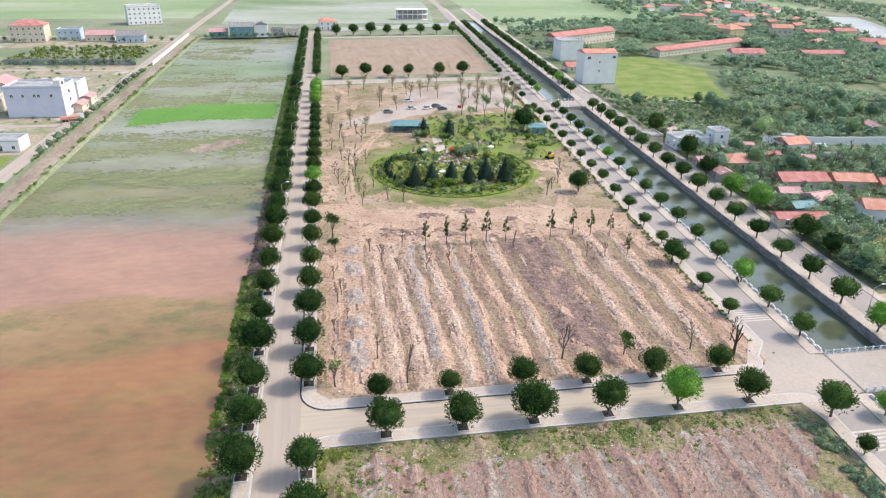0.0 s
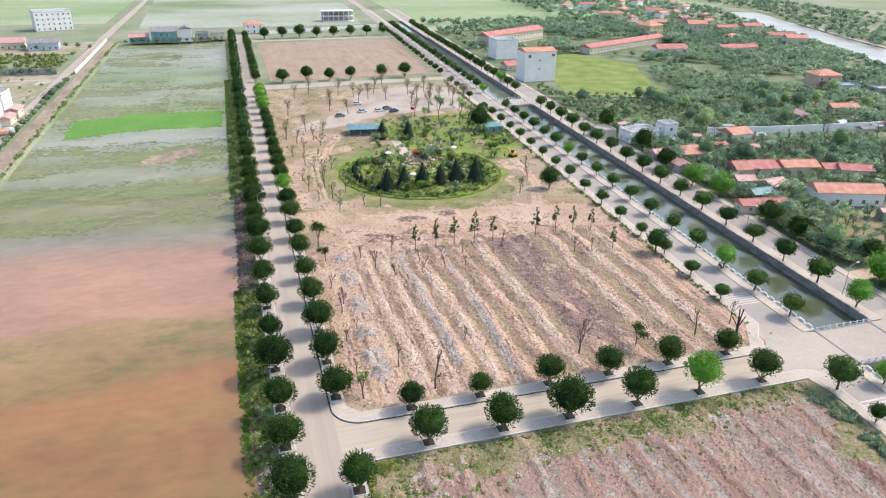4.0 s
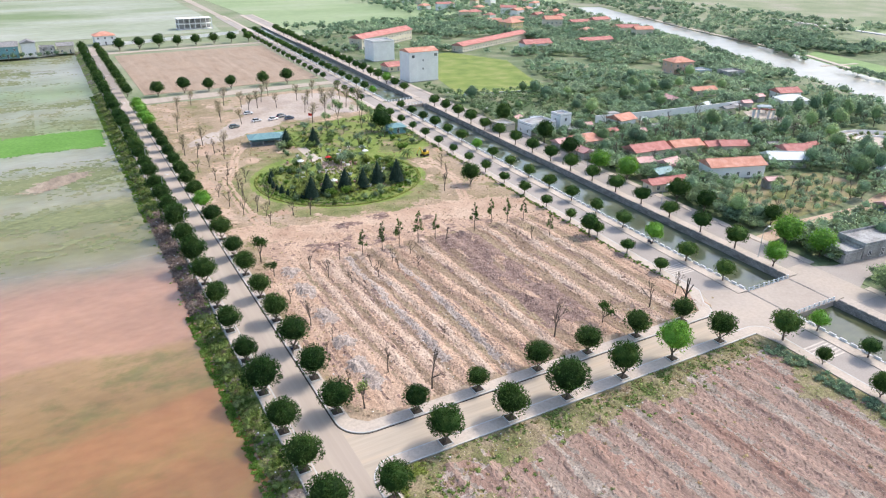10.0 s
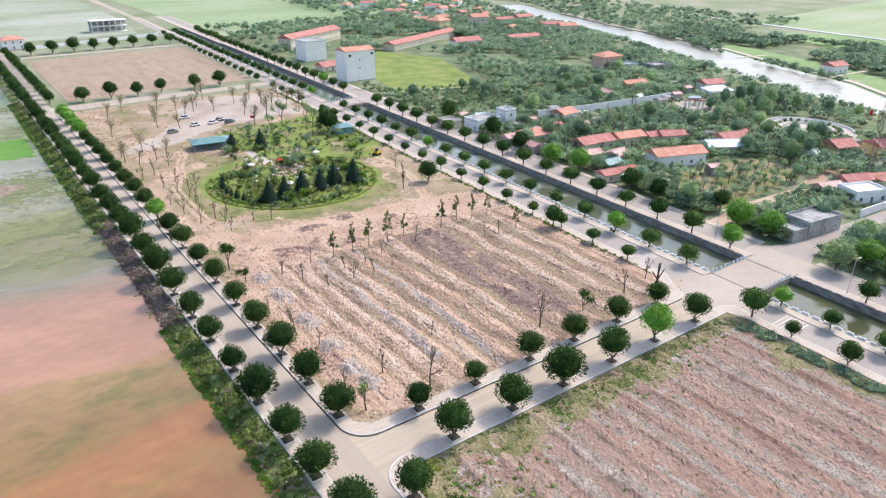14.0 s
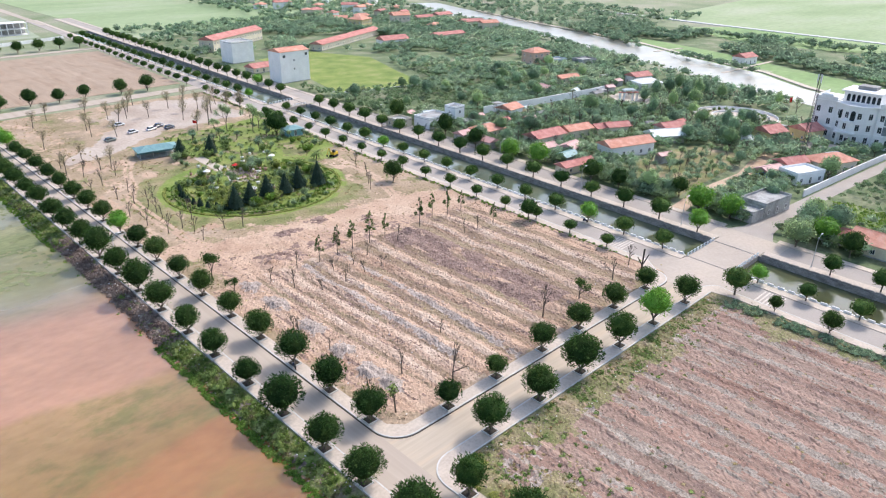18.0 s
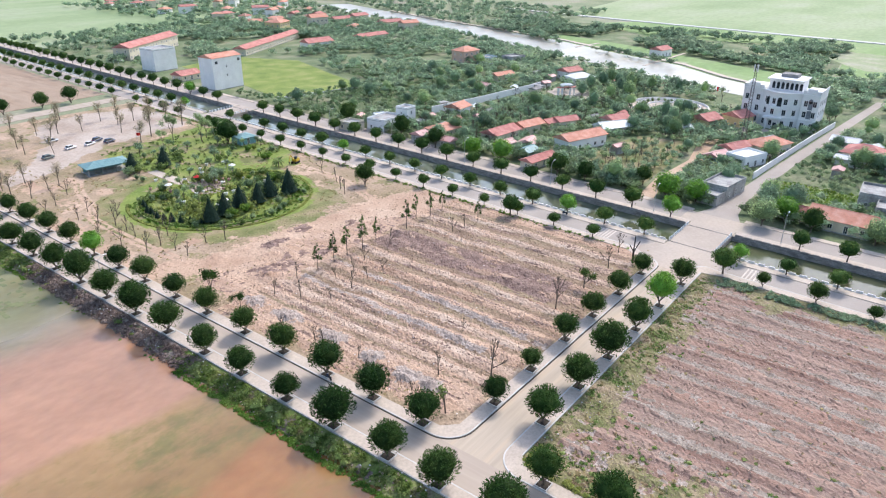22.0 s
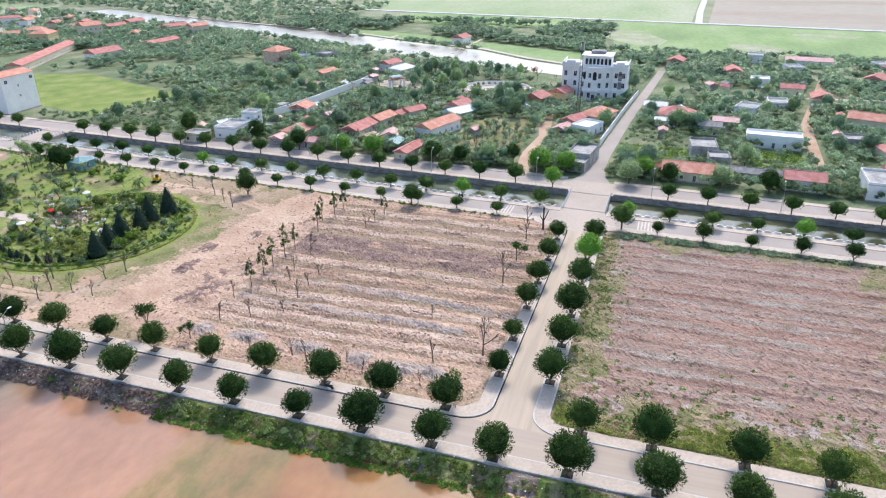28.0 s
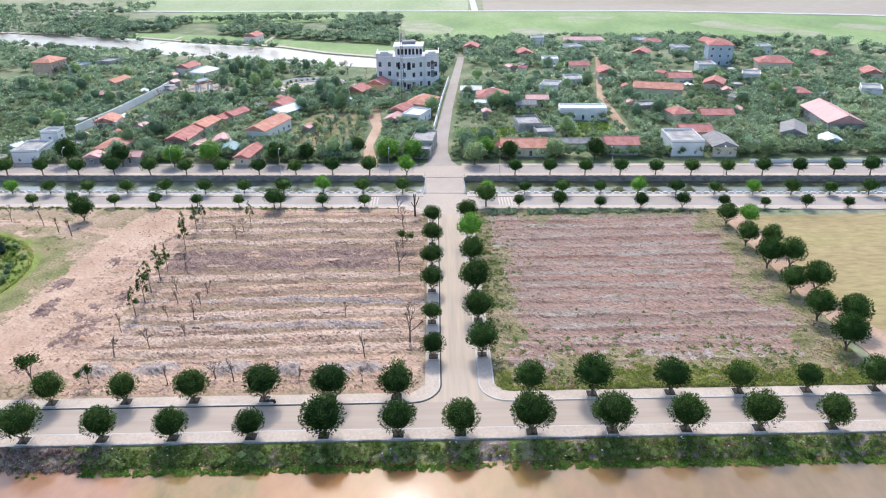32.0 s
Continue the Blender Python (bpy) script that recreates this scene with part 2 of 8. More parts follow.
M_TEAL = mat("teal_sheet_roof", [(0.13, 0.26, 0.27), (0.20, 0.33, 0.33)], 0.4, 6.0, stretch=(4, 1, 1), rough=0.5, bump=0.02)
M_PALEROOF = mat("pale_sheet_roof", [(0.50, 0.56, 0.56), (0.62, 0.66, 0.66)], 0.4, 6.0, stretch=(4, 1, 1), rough=0.5)
M_GLASS = mat("dark_window_glass", [(0.03, 0.035, 0.04), (0.06, 0.07, 0.08)], 0.5, 3.0, rough=0.12, spec=0.5)
M_PALEGLASS = mat("grey_window_glass", [(0.16, 0.18, 0.20), (0.26, 0.28, 0.30)], 0.8, 4.0, rough=0.15, spec=0.5)
M_DIGGER = mat("yellow_machine_paint", [(0.58, 0.38, 0.03), (0.70, 0.48, 0.05)], 0.6, 6.0, rough=0.45, contrast=0.12)
M_METAL = mat("galvanised_steel", [(0.42, 0.43, 0.44), (0.52, 0.53, 0.54)], 1.0, 8.0, rough=0.45, metal=0.6)
M_RUST = mat("dark_steel", [(0.07, 0.06, 0.06), (0.13, 0.11, 0.10)], 1.0, 8.0, rough=0.6, metal=0.3)
M_RUBBER = mat("rubber", [(0.02, 0.02, 0.02), (0.035, 0.035, 0.035)], 2.0, 9.0, rough=0.85)
M_RED = mat("red_cloth", [(0.55, 0.03, 0.03), (0.65, 0.05, 0.04)], 1.0, 8.0)


def leafy(m, share=0.35, gain=1.9):
    """Leaves let part of the light through."""
    nt = m.node_tree
    N, L = nt.nodes.new, nt.links.new
    b, out = nt.nodes["Principled BSDF"], nt.nodes["Material Output"]
    tr, mx, hv = N("ShaderNodeBsdfTranslucent"), N("ShaderNodeMixShader"), N("ShaderNodeHueSaturation")
    hv.inputs["Value"].default_value, hv.inputs["Hue"].default_value = gain, 0.485
    L(b.inputs["Base Color"].links[0].from_socket, hv.inputs["Color"]), L(hv.outputs[0], tr.inputs["Color"])
    mx.inputs[0].default_value = share
    L(b.outputs[0], mx.inputs[1]), L(tr.outputs[0], mx.inputs[2]), L(mx.outputs[0], out.inputs["Surface"])


def differ(m, low, high):
    """Each tree a shade of its own."""
    nt = m.node_tree
    N, L = nt.nodes.new, nt.links.new
    sock = nt.nodes["Principled BSDF"].inputs["Base Color"]
    hv, rn, v, h = N("ShaderNodeHueSaturation"), N("ShaderNodeObjectInfo"), N("ShaderNodeMapRange"), N("ShaderNodeMapRange")
    v.inputs["To Min"].default_value, v.inputs["To Max"].default_value = low, high
    h.inputs["To Min"].default_value, h.inputs["To Max"].default_value = 0.528, 0.497
    L(rn.outputs["Random"], v.inputs[0]), L(rn.outputs["Random"], h.inputs[0])
    L(v.outputs[0], hv.inputs["Value"]), L(h.outputs[0], hv.inputs["Hue"]), L(sock.links[0].from_socket, hv.inputs["Color"]), L(hv.outputs[0], sock)


differ(M_LEAF, 0.68, 1.2)
# range leans above 1: both village greens lifted in place of haze
for _m in (M_WOOD, M_ORCH):
    differ(_m, 0.85, 1.45)
for _m in (M_LEAF, M_LEAF2, M_WEED, M_DRYWEED, M_CYPRESS, M_BANKWEED, M_OLIVELEAF):
    leafy(_m)
leafy(M_WOOD, 0.5, 1.8), leafy(M_ORCH, 0.5, 1.8)


def paint(name, col):
    m = mat(name, [tuple(c * 0.92 for c in col), col], 0.5, 6.0, rough=0.25, spec=0.5, contrast=0.04)
    m.node_tree.nodes["Principled BSDF"].inputs["Coat Weight"].default_value = 0.5
    return m


M_CARW, M_CARD, M_CARG = paint("white_car_paint", (0.75, 0.75, 0.76)), paint("dark_blue_car_paint", (0.03, 0.05, 0.10)), paint("grey_green_paint", (0.16, 0.19, 0.17))


def soil_mat(name, cols, run, bands, contrast=0.36):
    """Tilled soil: broken stripes that run along y, with clods and stones."""
    m = mat(name, cols, 0.16, 3.6, stretch=(1.0, run * 1.8, 1), bump=0.07, contrast=contrast)
    nt = m.node_tree
    N, L = nt.nodes.new, nt.links.new
    co, mp, nz, rp, mx = N("ShaderNodeTexCoord"), N("ShaderNodeMapping"), N("ShaderNodeTexNoise"), N("ShaderNodeValToRGB"), N("ShaderNodeMixRGB")
    mp.inputs["Scale"].default_value = (0.22, 0.012, 1)
    nz.inputs["Scale"].default_value, nz.inputs["Detail"].default_value, nz.inputs["Distortion"].default_value = 1.0, 3, 0.3
    L(co.outputs["Object"], mp.inputs["Vector"]), L(mp.outputs[0], nz.inputs["Vector"]), L(nz.outputs["Fac"], rp.inputs[0])
    els = rp.color_ramp.elements
    while len(els) < len(bands):
        els.new(0.5)
    for i, c in enumerate(bands):
        els[i].position = 0.30 + 0.40 * i / (len(bands) - 1)
        els[i].color = (*c, 1)
    hv = [n for n in nt.nodes if n.bl_idname == "ShaderNodeHueSaturation"][0]
    old = hv.inputs["Color"].links[0].from_socket
    mx.inputs[0].default_value = 0.62
    L(old, mx.inputs[1]), L(rp.outputs[0], mx.inputs[2]), L(mx.outputs[0], hv.inputs["Color"])
    return m


M_SOIL = soil_mat("tilled_soil_with_rubble", [(0.24, 0.142, 0.094), (0.38, 0.25, 0.168), (0.50, 0.35, 0.248), (0.43, 0.315, 0.232)], 0.3,
                  [(0.27, 0.166, 0.117), (0.49, 0.325, 0.215), (0.40, 0.28, 0.21), (0.57, 0.40, 0.28), (0.31, 0.195, 0.135), (0.49, 0.33, 0.225)])
M_SOIL2 = soil_mat("reddish_ridged_soil", [(0.150, 0.084, 0.062), (0.27, 0.164, 0.121), (0.36, 0.240, 0.185), (0.26, 0.187, 0.145)], 0.2,
                   [(0.163, 0.093, 0.072), (0.33, 0.202, 0.150), (0.26, 0.190, 0.150), (0.38, 0.256, 0.196), (0.20, 0.118, 0.090)], 0.36)
M_FIELDSOIL = soil_mat("brown_field_soil", [(0.24, 0.165, 0.11), (0.33, 0.24, 0.165), (0.40, 0.30, 0.215), (0.35, 0.27, 0.19)], 0.3,
                       [(0.26, 0.18, 0.125), (0.38, 0.275, 0.195), (0.32, 0.24, 0.175), (0.42, 0.31, 0.225)])
M_OLIVE = mat("rough_olive_grass", [(0.14, 0.155, 0.05), (0.205, 0.20, 0.08), (0.275, 0.23, 0.12), (0.34, 0.262, 0.165)], 0.13, 1.8, bump=0.08, contrast=0.3)
M_GRASSY = mat("low_green_weeds", [(0.12, 0.185, 0.045), (0.18, 0.24, 0.065), (0.26, 0.285, 0.11)], 0.15, 3.0, rough=0.7, vary="island", amount=0.45, spec=0.15)
M_GREYSOIL = mat("grey_soil_row", [(0.200, 0.162, 0.128), (0.29, 0.242, 0.198), (0.37, 0.315, 0.262)], 0.35, 2.6, bump=0.1, contrast=0.4)
M_VEG = mat("vegetable_plot", [(0.16, 0.23, 0.08), (0.23, 0.30, 0.11), (0.31, 0.33, 0.17)], 0.12, 1.6, stretch=(1, 0.3, 1), bump=0.1, contrast=0.35)
M_BANKG = mat("green_bank_grass", [(0.07, 0.12, 0.025), (0.13, 0.19, 0.04), (0.22, 0.245, 0.08), (0.27, 0.22, 0.14)], 0.25, 2.4, bump=0.12, contrast=0.35)
M_MUD = mat("muddy_ditch", [(0.22, 0.165, 0.115), (0.33, 0.25, 0.175), (0.40, 0.32, 0.23)], 0.15, 1.2, stretch=(1, 0.3, 1), rough=0.6, bump=0.05)
M_PADDY = mat("olive_paddy_growth", [(0.165, 0.185, 0.085), (0.205, 0.22, 0.105), (0.255, 0.25, 0.14)], 0.05, 0.9, stretch=(0.4, 1, 1), bump=0.04, contrast=0.25)
M_YARD = mat("bare_yard", [(0.30, 0.25, 0.16), (0.42, 0.34, 0.25), (0.24, 0.25, 0.13), (0.50, 0.43, 0.36)], 0.05, 0.9, bump=0.06, contrast=0.3)
M_CLOD = mat("dark_clods", [(0.155, 0.098, 0.080), (0.235, 0.155, 0.125), (0.31, 0.215, 0.175)], 0.5, 2.8, bump=0.14, contrast=0.45)
M_GREYRUB = mat("grey_rubble_heap", [(0.275, 0.22, 0.185), (0.36, 0.295, 0.25), (0.43, 0.36, 0.31)], 0.6, 3.4, bump=0.12, contrast=0.4)
M_FURROW = mat("brown_furrow_with_dry_grass", [(0.215, 0.145, 0.098), (0.29, 0.205, 0.135), (0.33, 0.255, 0.155)], 0.25, 2.4, stretch=(1, 0.35, 1), bump=0.06, contrast=0.3)
M_PALEROW = mat("pale_sandy_row", [(0.43, 0.305, 0.220), (0.50, 0.37, 0.275), (0.55, 0.43, 0.335)], 0.3, 2.0, stretch=(1, 0.3, 1), bump=0.06, contrast=0.2)


def water_mat(name, stops, rough, bump, scale, warp=30.0, murky=None):
    """Water whose colour (mud, weeds, painted haze) changes along y; stops: (y, colour)."""
    m = bpy.data.materials.new(name)
    m.use_nodes = True
    nt = m.node_tree
    N, L = nt.nodes.new, nt.links.new
    b = nt.nodes["Principled BSDF"]
    co, sp = N("ShaderNodeTexCoord"), N("ShaderNodeSeparateXYZ")
    L(co.outputs["Object"], sp.inputs[0])
    nz, n2, n3 = N("ShaderNodeTexNoise"), N("ShaderNodeTexNoise"), N("ShaderNodeTexNoise")
    mp = N("ShaderNodeMapping")
    mp.inputs["Scale"].default_value = (0.6, 1.0, 1.0)
    L(co.outputs["Object"], mp.inputs["Vector"])
    nz.inputs["Scale"].default_value, nz.inputs["Detail"].default_value, nz.inputs["Distortion"].default_value = 0.02, 8, 0.6
    n2.inputs["Scale"].default_value, n2.inputs["Detail"].default_value = 0.06, 6
    n3.inputs["Scale"].default_value, n3.inputs["Detail"].default_value = scale, 3
    for n in (nz, n2, n3):
        L(mp.outputs[0], n.inputs["Vector"])
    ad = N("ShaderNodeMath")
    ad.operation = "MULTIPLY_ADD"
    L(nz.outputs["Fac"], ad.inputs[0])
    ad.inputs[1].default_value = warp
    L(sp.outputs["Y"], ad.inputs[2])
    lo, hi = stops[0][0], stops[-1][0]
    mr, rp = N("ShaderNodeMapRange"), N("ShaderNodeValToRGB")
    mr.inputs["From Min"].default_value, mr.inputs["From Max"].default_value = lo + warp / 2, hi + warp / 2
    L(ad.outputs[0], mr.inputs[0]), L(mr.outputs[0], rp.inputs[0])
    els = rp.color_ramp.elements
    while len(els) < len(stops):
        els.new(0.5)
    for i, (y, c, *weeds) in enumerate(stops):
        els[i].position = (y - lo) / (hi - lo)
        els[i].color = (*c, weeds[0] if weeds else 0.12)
    # floating weeds: ragged patches, as thick as the stop's last number says
    n5, mk, wd = N("ShaderNodeTexNoise"), N("ShaderNodeMapRange"), N("ShaderNodeMixRGB")
    n5.inputs["Scale"].default_value, n5.inputs["Detail"].default_value, n5.inputs["Roughness"].default_value = 0.11, 10, 0.68
    L(mp.outputs[0], n5.inputs["Vector"])
    mk.inputs["From Min"].default_value, mk.inputs["From Max"].default_value = 0.47, 0.60
    L(n5.outputs["Fac"], mk.inputs[0])
    mw = N("ShaderNodeMath")
    mw.operation = "MULTIPLY"
    L(mk.outputs[0], mw.inputs[0]), L(rp.outputs["Alpha"], mw.inputs[1]), L(mw.outputs[0], wd.inputs[0])
    L(rp.outputs[0], wd.inputs[1])
    wd.inputs[2].default_value = (0.185, 0.165, 0.05, 1)
    hv, m2 = N("ShaderNodeHueSaturation"), N("ShaderNodeMapRange")
    m2.inputs["From Min"].default_value, m2.inputs["From Max"].default_value = 0.3, 0.7
    m2.inputs["To Min"].default_value, m2.inputs["To Max"].default_value = 0.80, 1.18
    n4, mm = N("ShaderNodeTexNoise"), N("ShaderNodeMath")
    n4.inputs["Scale"].default_value, n4.inputs["Detail"].default_value = 0.5, 6
    L(mp.outputs[0], n4.inputs["Vector"])
    mm.operation = "MULTIPLY_ADD"
    mm.inputs[1].default_value = 0.55
    L(n4.outputs["Fac"], mm.inputs[0]), L(n2.outputs["Fac"], mm.inputs[2])
    m2.inputs["From Min"].default_value, m2.inputs["From Max"].default_value = 0.52, 1.02
    L(mm.outputs[0], m2.inputs[0]), L(m2.outputs[0], hv.inputs["Value"]), L(wd.outputs[0], hv.inputs["Color"]), L(hv.outputs[0], b.inputs["Base Color"])
    b.inputs["Roughness"].default_value, b.inputs["Specular IOR Level"].default_value = rough, 0.5
    if murky:
        mu = N("ShaderNodeMapRange")
        mu.inputs["From Min"].default_value, mu.inputs["From Max"].default_value = murky
        mu.inputs["To Min"].default_value, mu.inputs["To Max"].default_value = rough, 0.5
        L(ad.outputs[0], mu.inputs[0]), L(mu.outputs[0], b.inputs["Roughness"])
    # mud in the water spreads the light
    b.inputs["Subsurface Weight"].default_value, b.inputs["Subsurface Scale"].default_value = 0.75, 1.6
    b.inputs["Subsurface Radius"].default_value = (1.0, 0.8, 0.6)
    bp = N("ShaderNodeBump")
    bp.inputs["Strength"].default_value, bp.inputs["Distance"].default_value = 1.0, bump
    L(n3.outputs["Fac"], bp.inputs["Height"]), L(bp.outputs[0], b.inputs["Normal"])
    return m


_mud, _pink, _grey, _moss = (0.35, 0.172, 0.070), (0.42, 0.238, 0.145), (0.28, 0.235, 0.155), (0.13, 0.165, 0.05)
M_FLOOD = water_mat("muddy_flood_water", [(-140, (0.30, 0.25, 0.17)), (-60, (0.29, 0.20, 0.11)), (-25, (0.29, 0.165, 0.075), 0.4), (0, (0.32, 0.165, 0.068), 0.35), (17, _mud, 0.1), (19, (0.30, 0.185, 0.07), 0.7), (28, (0.34, 0.215, 0.09), 0.8), (37.8, (0.37, 0.23, 0.105), 0.6), (39, _pink, 0.0), (72, _pink, 0.0),
                                          (86, _grey, 0.3), (98, (0.21, 0.20, 0.085), 0.6), (112, (0.25, 0.23, 0.12), 0.6), (128, _moss, 0.5), (138, (0.30, 0.285, 0.20), 0.2), (160, (0.22, 0.235, 0.115), 0.4), (184, (0.32, 0.315, 0.25), 0.1), (235, (0.21, 0.25, 0.095), 0.3), (270, (0.29, 0.29, 0.20), 0.2),
                                          (320, (0.20, 0.25, 0.11)), (380, (0.33, 0.33, 0.27)), (450, (0.24, 0.27, 0.15))], 0.06, 0.010, 2.4, murky=(80, 125))
# dark near, paler with distance: haze and sky sheen put into the colour
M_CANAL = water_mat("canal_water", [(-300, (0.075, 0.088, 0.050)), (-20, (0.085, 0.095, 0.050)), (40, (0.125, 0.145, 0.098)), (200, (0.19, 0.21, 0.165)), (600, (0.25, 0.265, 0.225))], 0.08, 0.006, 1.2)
M_RIVER = water_mat("river_water", [(-200, (0.34, 0.33, 0.29)), (200, (0.36, 0.34, 0.29)), (600, (0.38, 0.36, 0.32))], 0.30, 0.01, 0.5)


# ---- setting ----
def part(name, bm, material, parent=None, label="", smooth=False):
    """Links a bmesh as one mesh object, under a parent if there is one."""
    me = bpy.data.meshes.new(name)
    bm.to_mesh(me)
    bm.free()
    me.materials.append(material)
    if smooth:
        me.polygons.foreach_set("use_smooth", [True] * len(me.polygons))
    ob = new(name, me)
    ob.parent = parent
    if label:
        ob["label"] = label
    return ob


def raw(name, verts, faces, material, parent=None, smooth=False):
    me = bpy.data.meshes.new(name)
    me.from_pydata(verts if isinstance(verts, list) else verts.tolist(), [], faces if isinstance(faces, list) else faces.tolist())
    me.materials.append(material)
    if smooth:
        me.polygons.foreach_set("use_smooth", [True] * len(me.polygons))
    ob = new(name, me)
    ob.parent = parent
    return ob


def box(bm, x0, x1, y0, y1, z0, z1, bevel=0.0):
    g = bmesh.ops.create_cube(bm, size=1, matrix=Matrix.Translation(((x0 + x1) / 2, (y0 + y1) / 2, (z0 + z1) / 2)) @ Matrix.Diagonal((x1 - x0, y1 - y0, z1 - z0, 1)))
    if bevel:
        es = list({e for v in g["verts"] for e in v.link_edges})
        bmesh.ops.bevel(bm, geom=es, offset=bevel, segments=1, affect="EDGES")
    return g["verts"]


def prism(bm, pts, z0, z1):
    """An upright slab over an outline that runs counter-clockwise."""
    if sum(a[0] * b[1] - b[0] * a[1] for a, b in zip(pts, pts[1:] + pts[:1])) < 0:
        pts = pts[::-1]
    lo = [bm.verts.new((x, y, z0)) for x, y in pts]
    hi = [bm.verts.new((x, y, z1)) for x, y in pts]
    n = len(pts)
    bm.faces.new(hi)
    for i in range(n):
        bm.faces.new((lo[i], lo[(i + 1) % n], hi[(i + 1) % n], hi[i]))


def structure(ob, label, category=""):
    return tagged(ob, label, category, kind="structure")


def cx(u, y):
    """The canal runs a little askew: u runs across it, at y = 41."""
    return u + 0.047 * (y - 41)


def shear(x, y):
    w = min(1.0, max(0.0, (x - 30) / 55.0))
    return x + w * 0.047 * (y - 41)


def ground_z(u, y):
    if -86 < u < -10.5 and y < 455:
        return -2.2
    if 102.3 < u < 116.6 and y < 540:
        return -3.4
    return -0.12

def build_ground():
    us = [-4500, -2000, -900, -500, -300, -200, -150, -120, -100, -92, -87, -85.9, -70, -50, -30, -16.2, -10.9, -10.4, -8, 0, 30, 60, 85, 95, 102.2, 102.5, 110, 116.4, 116.7, 130, 160, 200, 250, 300, 350, 400, 500, 700, 1000, 2000, 4500]
    ys = [-4500, -2000, -900, -500, -300, -200, -150, -100, -50, 0, 50, 100, 150, 200, 250, 300, 350, 400, 454, 456, 500, 539, 541, 600, 700, 900, 1400, 2500, 4500]
    verts = [(shear(u, max(-400, min(y, 700))), y, ground_z(u, y)) for y in ys for u in us]
    n = len(us)
    faces = [(j * n + i, j * n + i + 1, (j + 1) * n + i + 1, (j + 1) * n + i) for j in range(len(ys) - 1) for i in range(n - 1)]
    structure(raw("ground", verts, faces, M_FIELD), "flat green and brown farmland reaching to the horizon", "ground")


build_ground()


def slab(name, pts, z1, material, label, category, z0=-0.3):
    bm = bmesh.new()
    prism(bm, pts, z0, z1)
    return structure(part(name, bm, material), label, category)


def arc(cx0, cy0, r, a0, a1, n=8):
    return [(cx0 + r * math.cos(radians(a0 + (a1 - a0) * i / n)), cy0 + r * math.sin(radians(a0 + (a1 - a0) * i / n))) for i in range(n + 1)]


def strip(u0, u1, y0, y1):
    """A strip along the askew canal, as an outline."""
    return [(cx(u0, y0), y0), (cx(u1, y0), y0), (cx(u1, y1), y1), (cx(u0, y1), y1)]


def ribbon(bm, pts, width, z0, z1, closed=False):
    """A band of that width along a line of points."""
    n = len(pts)
    ring = []
    for i, (x, y) in enumerate(pts):
        a = Vector(pts[i - 1] if i or closed else pts[0])
        b = Vector(pts[(i + 1) % n] if i < n - 1 or closed else pts[-1])
        d = (b - a).normalized()
        nx, ny = -d.y * width / 2, d.x * width / 2
        ring.append([bm.verts.new((x + s * nx, y + s * ny, z)) for s, z in ((-1, z0), (1, z0), (1, z1), (-1, z1))])
    for i in range(n if closed else n - 1):
        p, q = ring[i], ring[(i + 1) % n]
        for k in range(4):
            bm.faces.new((p[k], q[k], q[(k + 1) % 4], p[(k + 1) % 4]))
    if not closed:
        bm.faces.new(ring[0]), bm.faces.new(ring[-1][::-1])


def band(name, pts, width, z0, z1, material, label, category):
    bm = bmesh.new()
    ribbon(bm, pts, width, z0, z1)
    bmesh.ops.recalc_face_normals(bm, faces=bm.faces)
    return structure(part(name, bm, material), label, category)


# roads, pavements and kerbs
slab("road_west", [(-7.7, -200), (-0.9, -200), (-0.9, 470), (-7.7, 470)], 0.02, M_ROAD, "pale concrete road beside the flooded field", "road")
slab("road_cross", [(-0.9, -19.5)] + arc(4.1, -19.5, 5, 180, 90) + [(86, -14.5)] + arc(86, -19.5, 5, 90, 30, 4) + [(cx(92.6, -20), -20), (cx(92.6, 2), 2)] + arc(82, -2.6, 5, 0, -90, 5) + arc(4.1, -2.6, 5, 270, 180) + [(-0.9, -2.6)],
     0.024, M_DUSTY, "dusty pale concrete cross road between two bare lots", "road")
slab("road_junction", [(83.5, -14.6), (88, -16), (cx(92.6, -20), -20), (cx(99.5, -19), -19), (cx(100.6, -16), -16.1), (cx(119.8, -16), -16.1), (cx(121, -19.5), -19.5), (cx(128.1, -19.5), -19.5), (cx(128.1, 0), 0), (cx(121, 0), 0), (cx(119.8, -4), -3.7), (cx(100.6, -4), -3.7), (cx(99.5, -1.5), -1.5), (cx(92.6, 2), 2), (87.5, -4.5), (83.5, -7.5)],
     0.04, M_PLAZA, "wide pale dusty junction running over the bridge", "road")
slab("road_canal", strip(92.6, 99.5, -300, 640), 0.02, M_ASPH, "pale grey road along the canal", "road")
slab("road_canal_east", strip(120.6, 128.2, -300, 640), 0.02, M_ASPH, "pale grey road on the far bank of the canal", "road")
slab("road_bridge", [(cx(99.4, -16), -16.2), (cx(121, -16), -16.2), (cx(121, -4), -3.6), (cx(99.4, -4), -3.6)], 0.03, M_PLAZA, "pale concrete deck of the bridge over the canal", "bridge", z0=-1.2)
slab("road_bridge_north", [(cx(99.4, 205), 203), (cx(121, 205), 205), (cx(121, 215), 217), (cx(99.4, 215), 215)], 0.03, M_PLAZA, "pale concrete deck of the farther bridge", "bridge", z0=-1.2)
slab("road_village", [(cx(128, -15), -15), (131, -12.8), (141, -11.6), (153, -11.7), (204.5, -14.8), (263.5, -19.6), (330, -25), (330, -21), (263.3, -15.2), (204.3, -10.3), (153, -6.3), (141, -5.5), (131, -4.6), (cx(128, -2), -2.5)], 0.03, M_ASPH, "pale lane leading from the bridge into the village", "road")
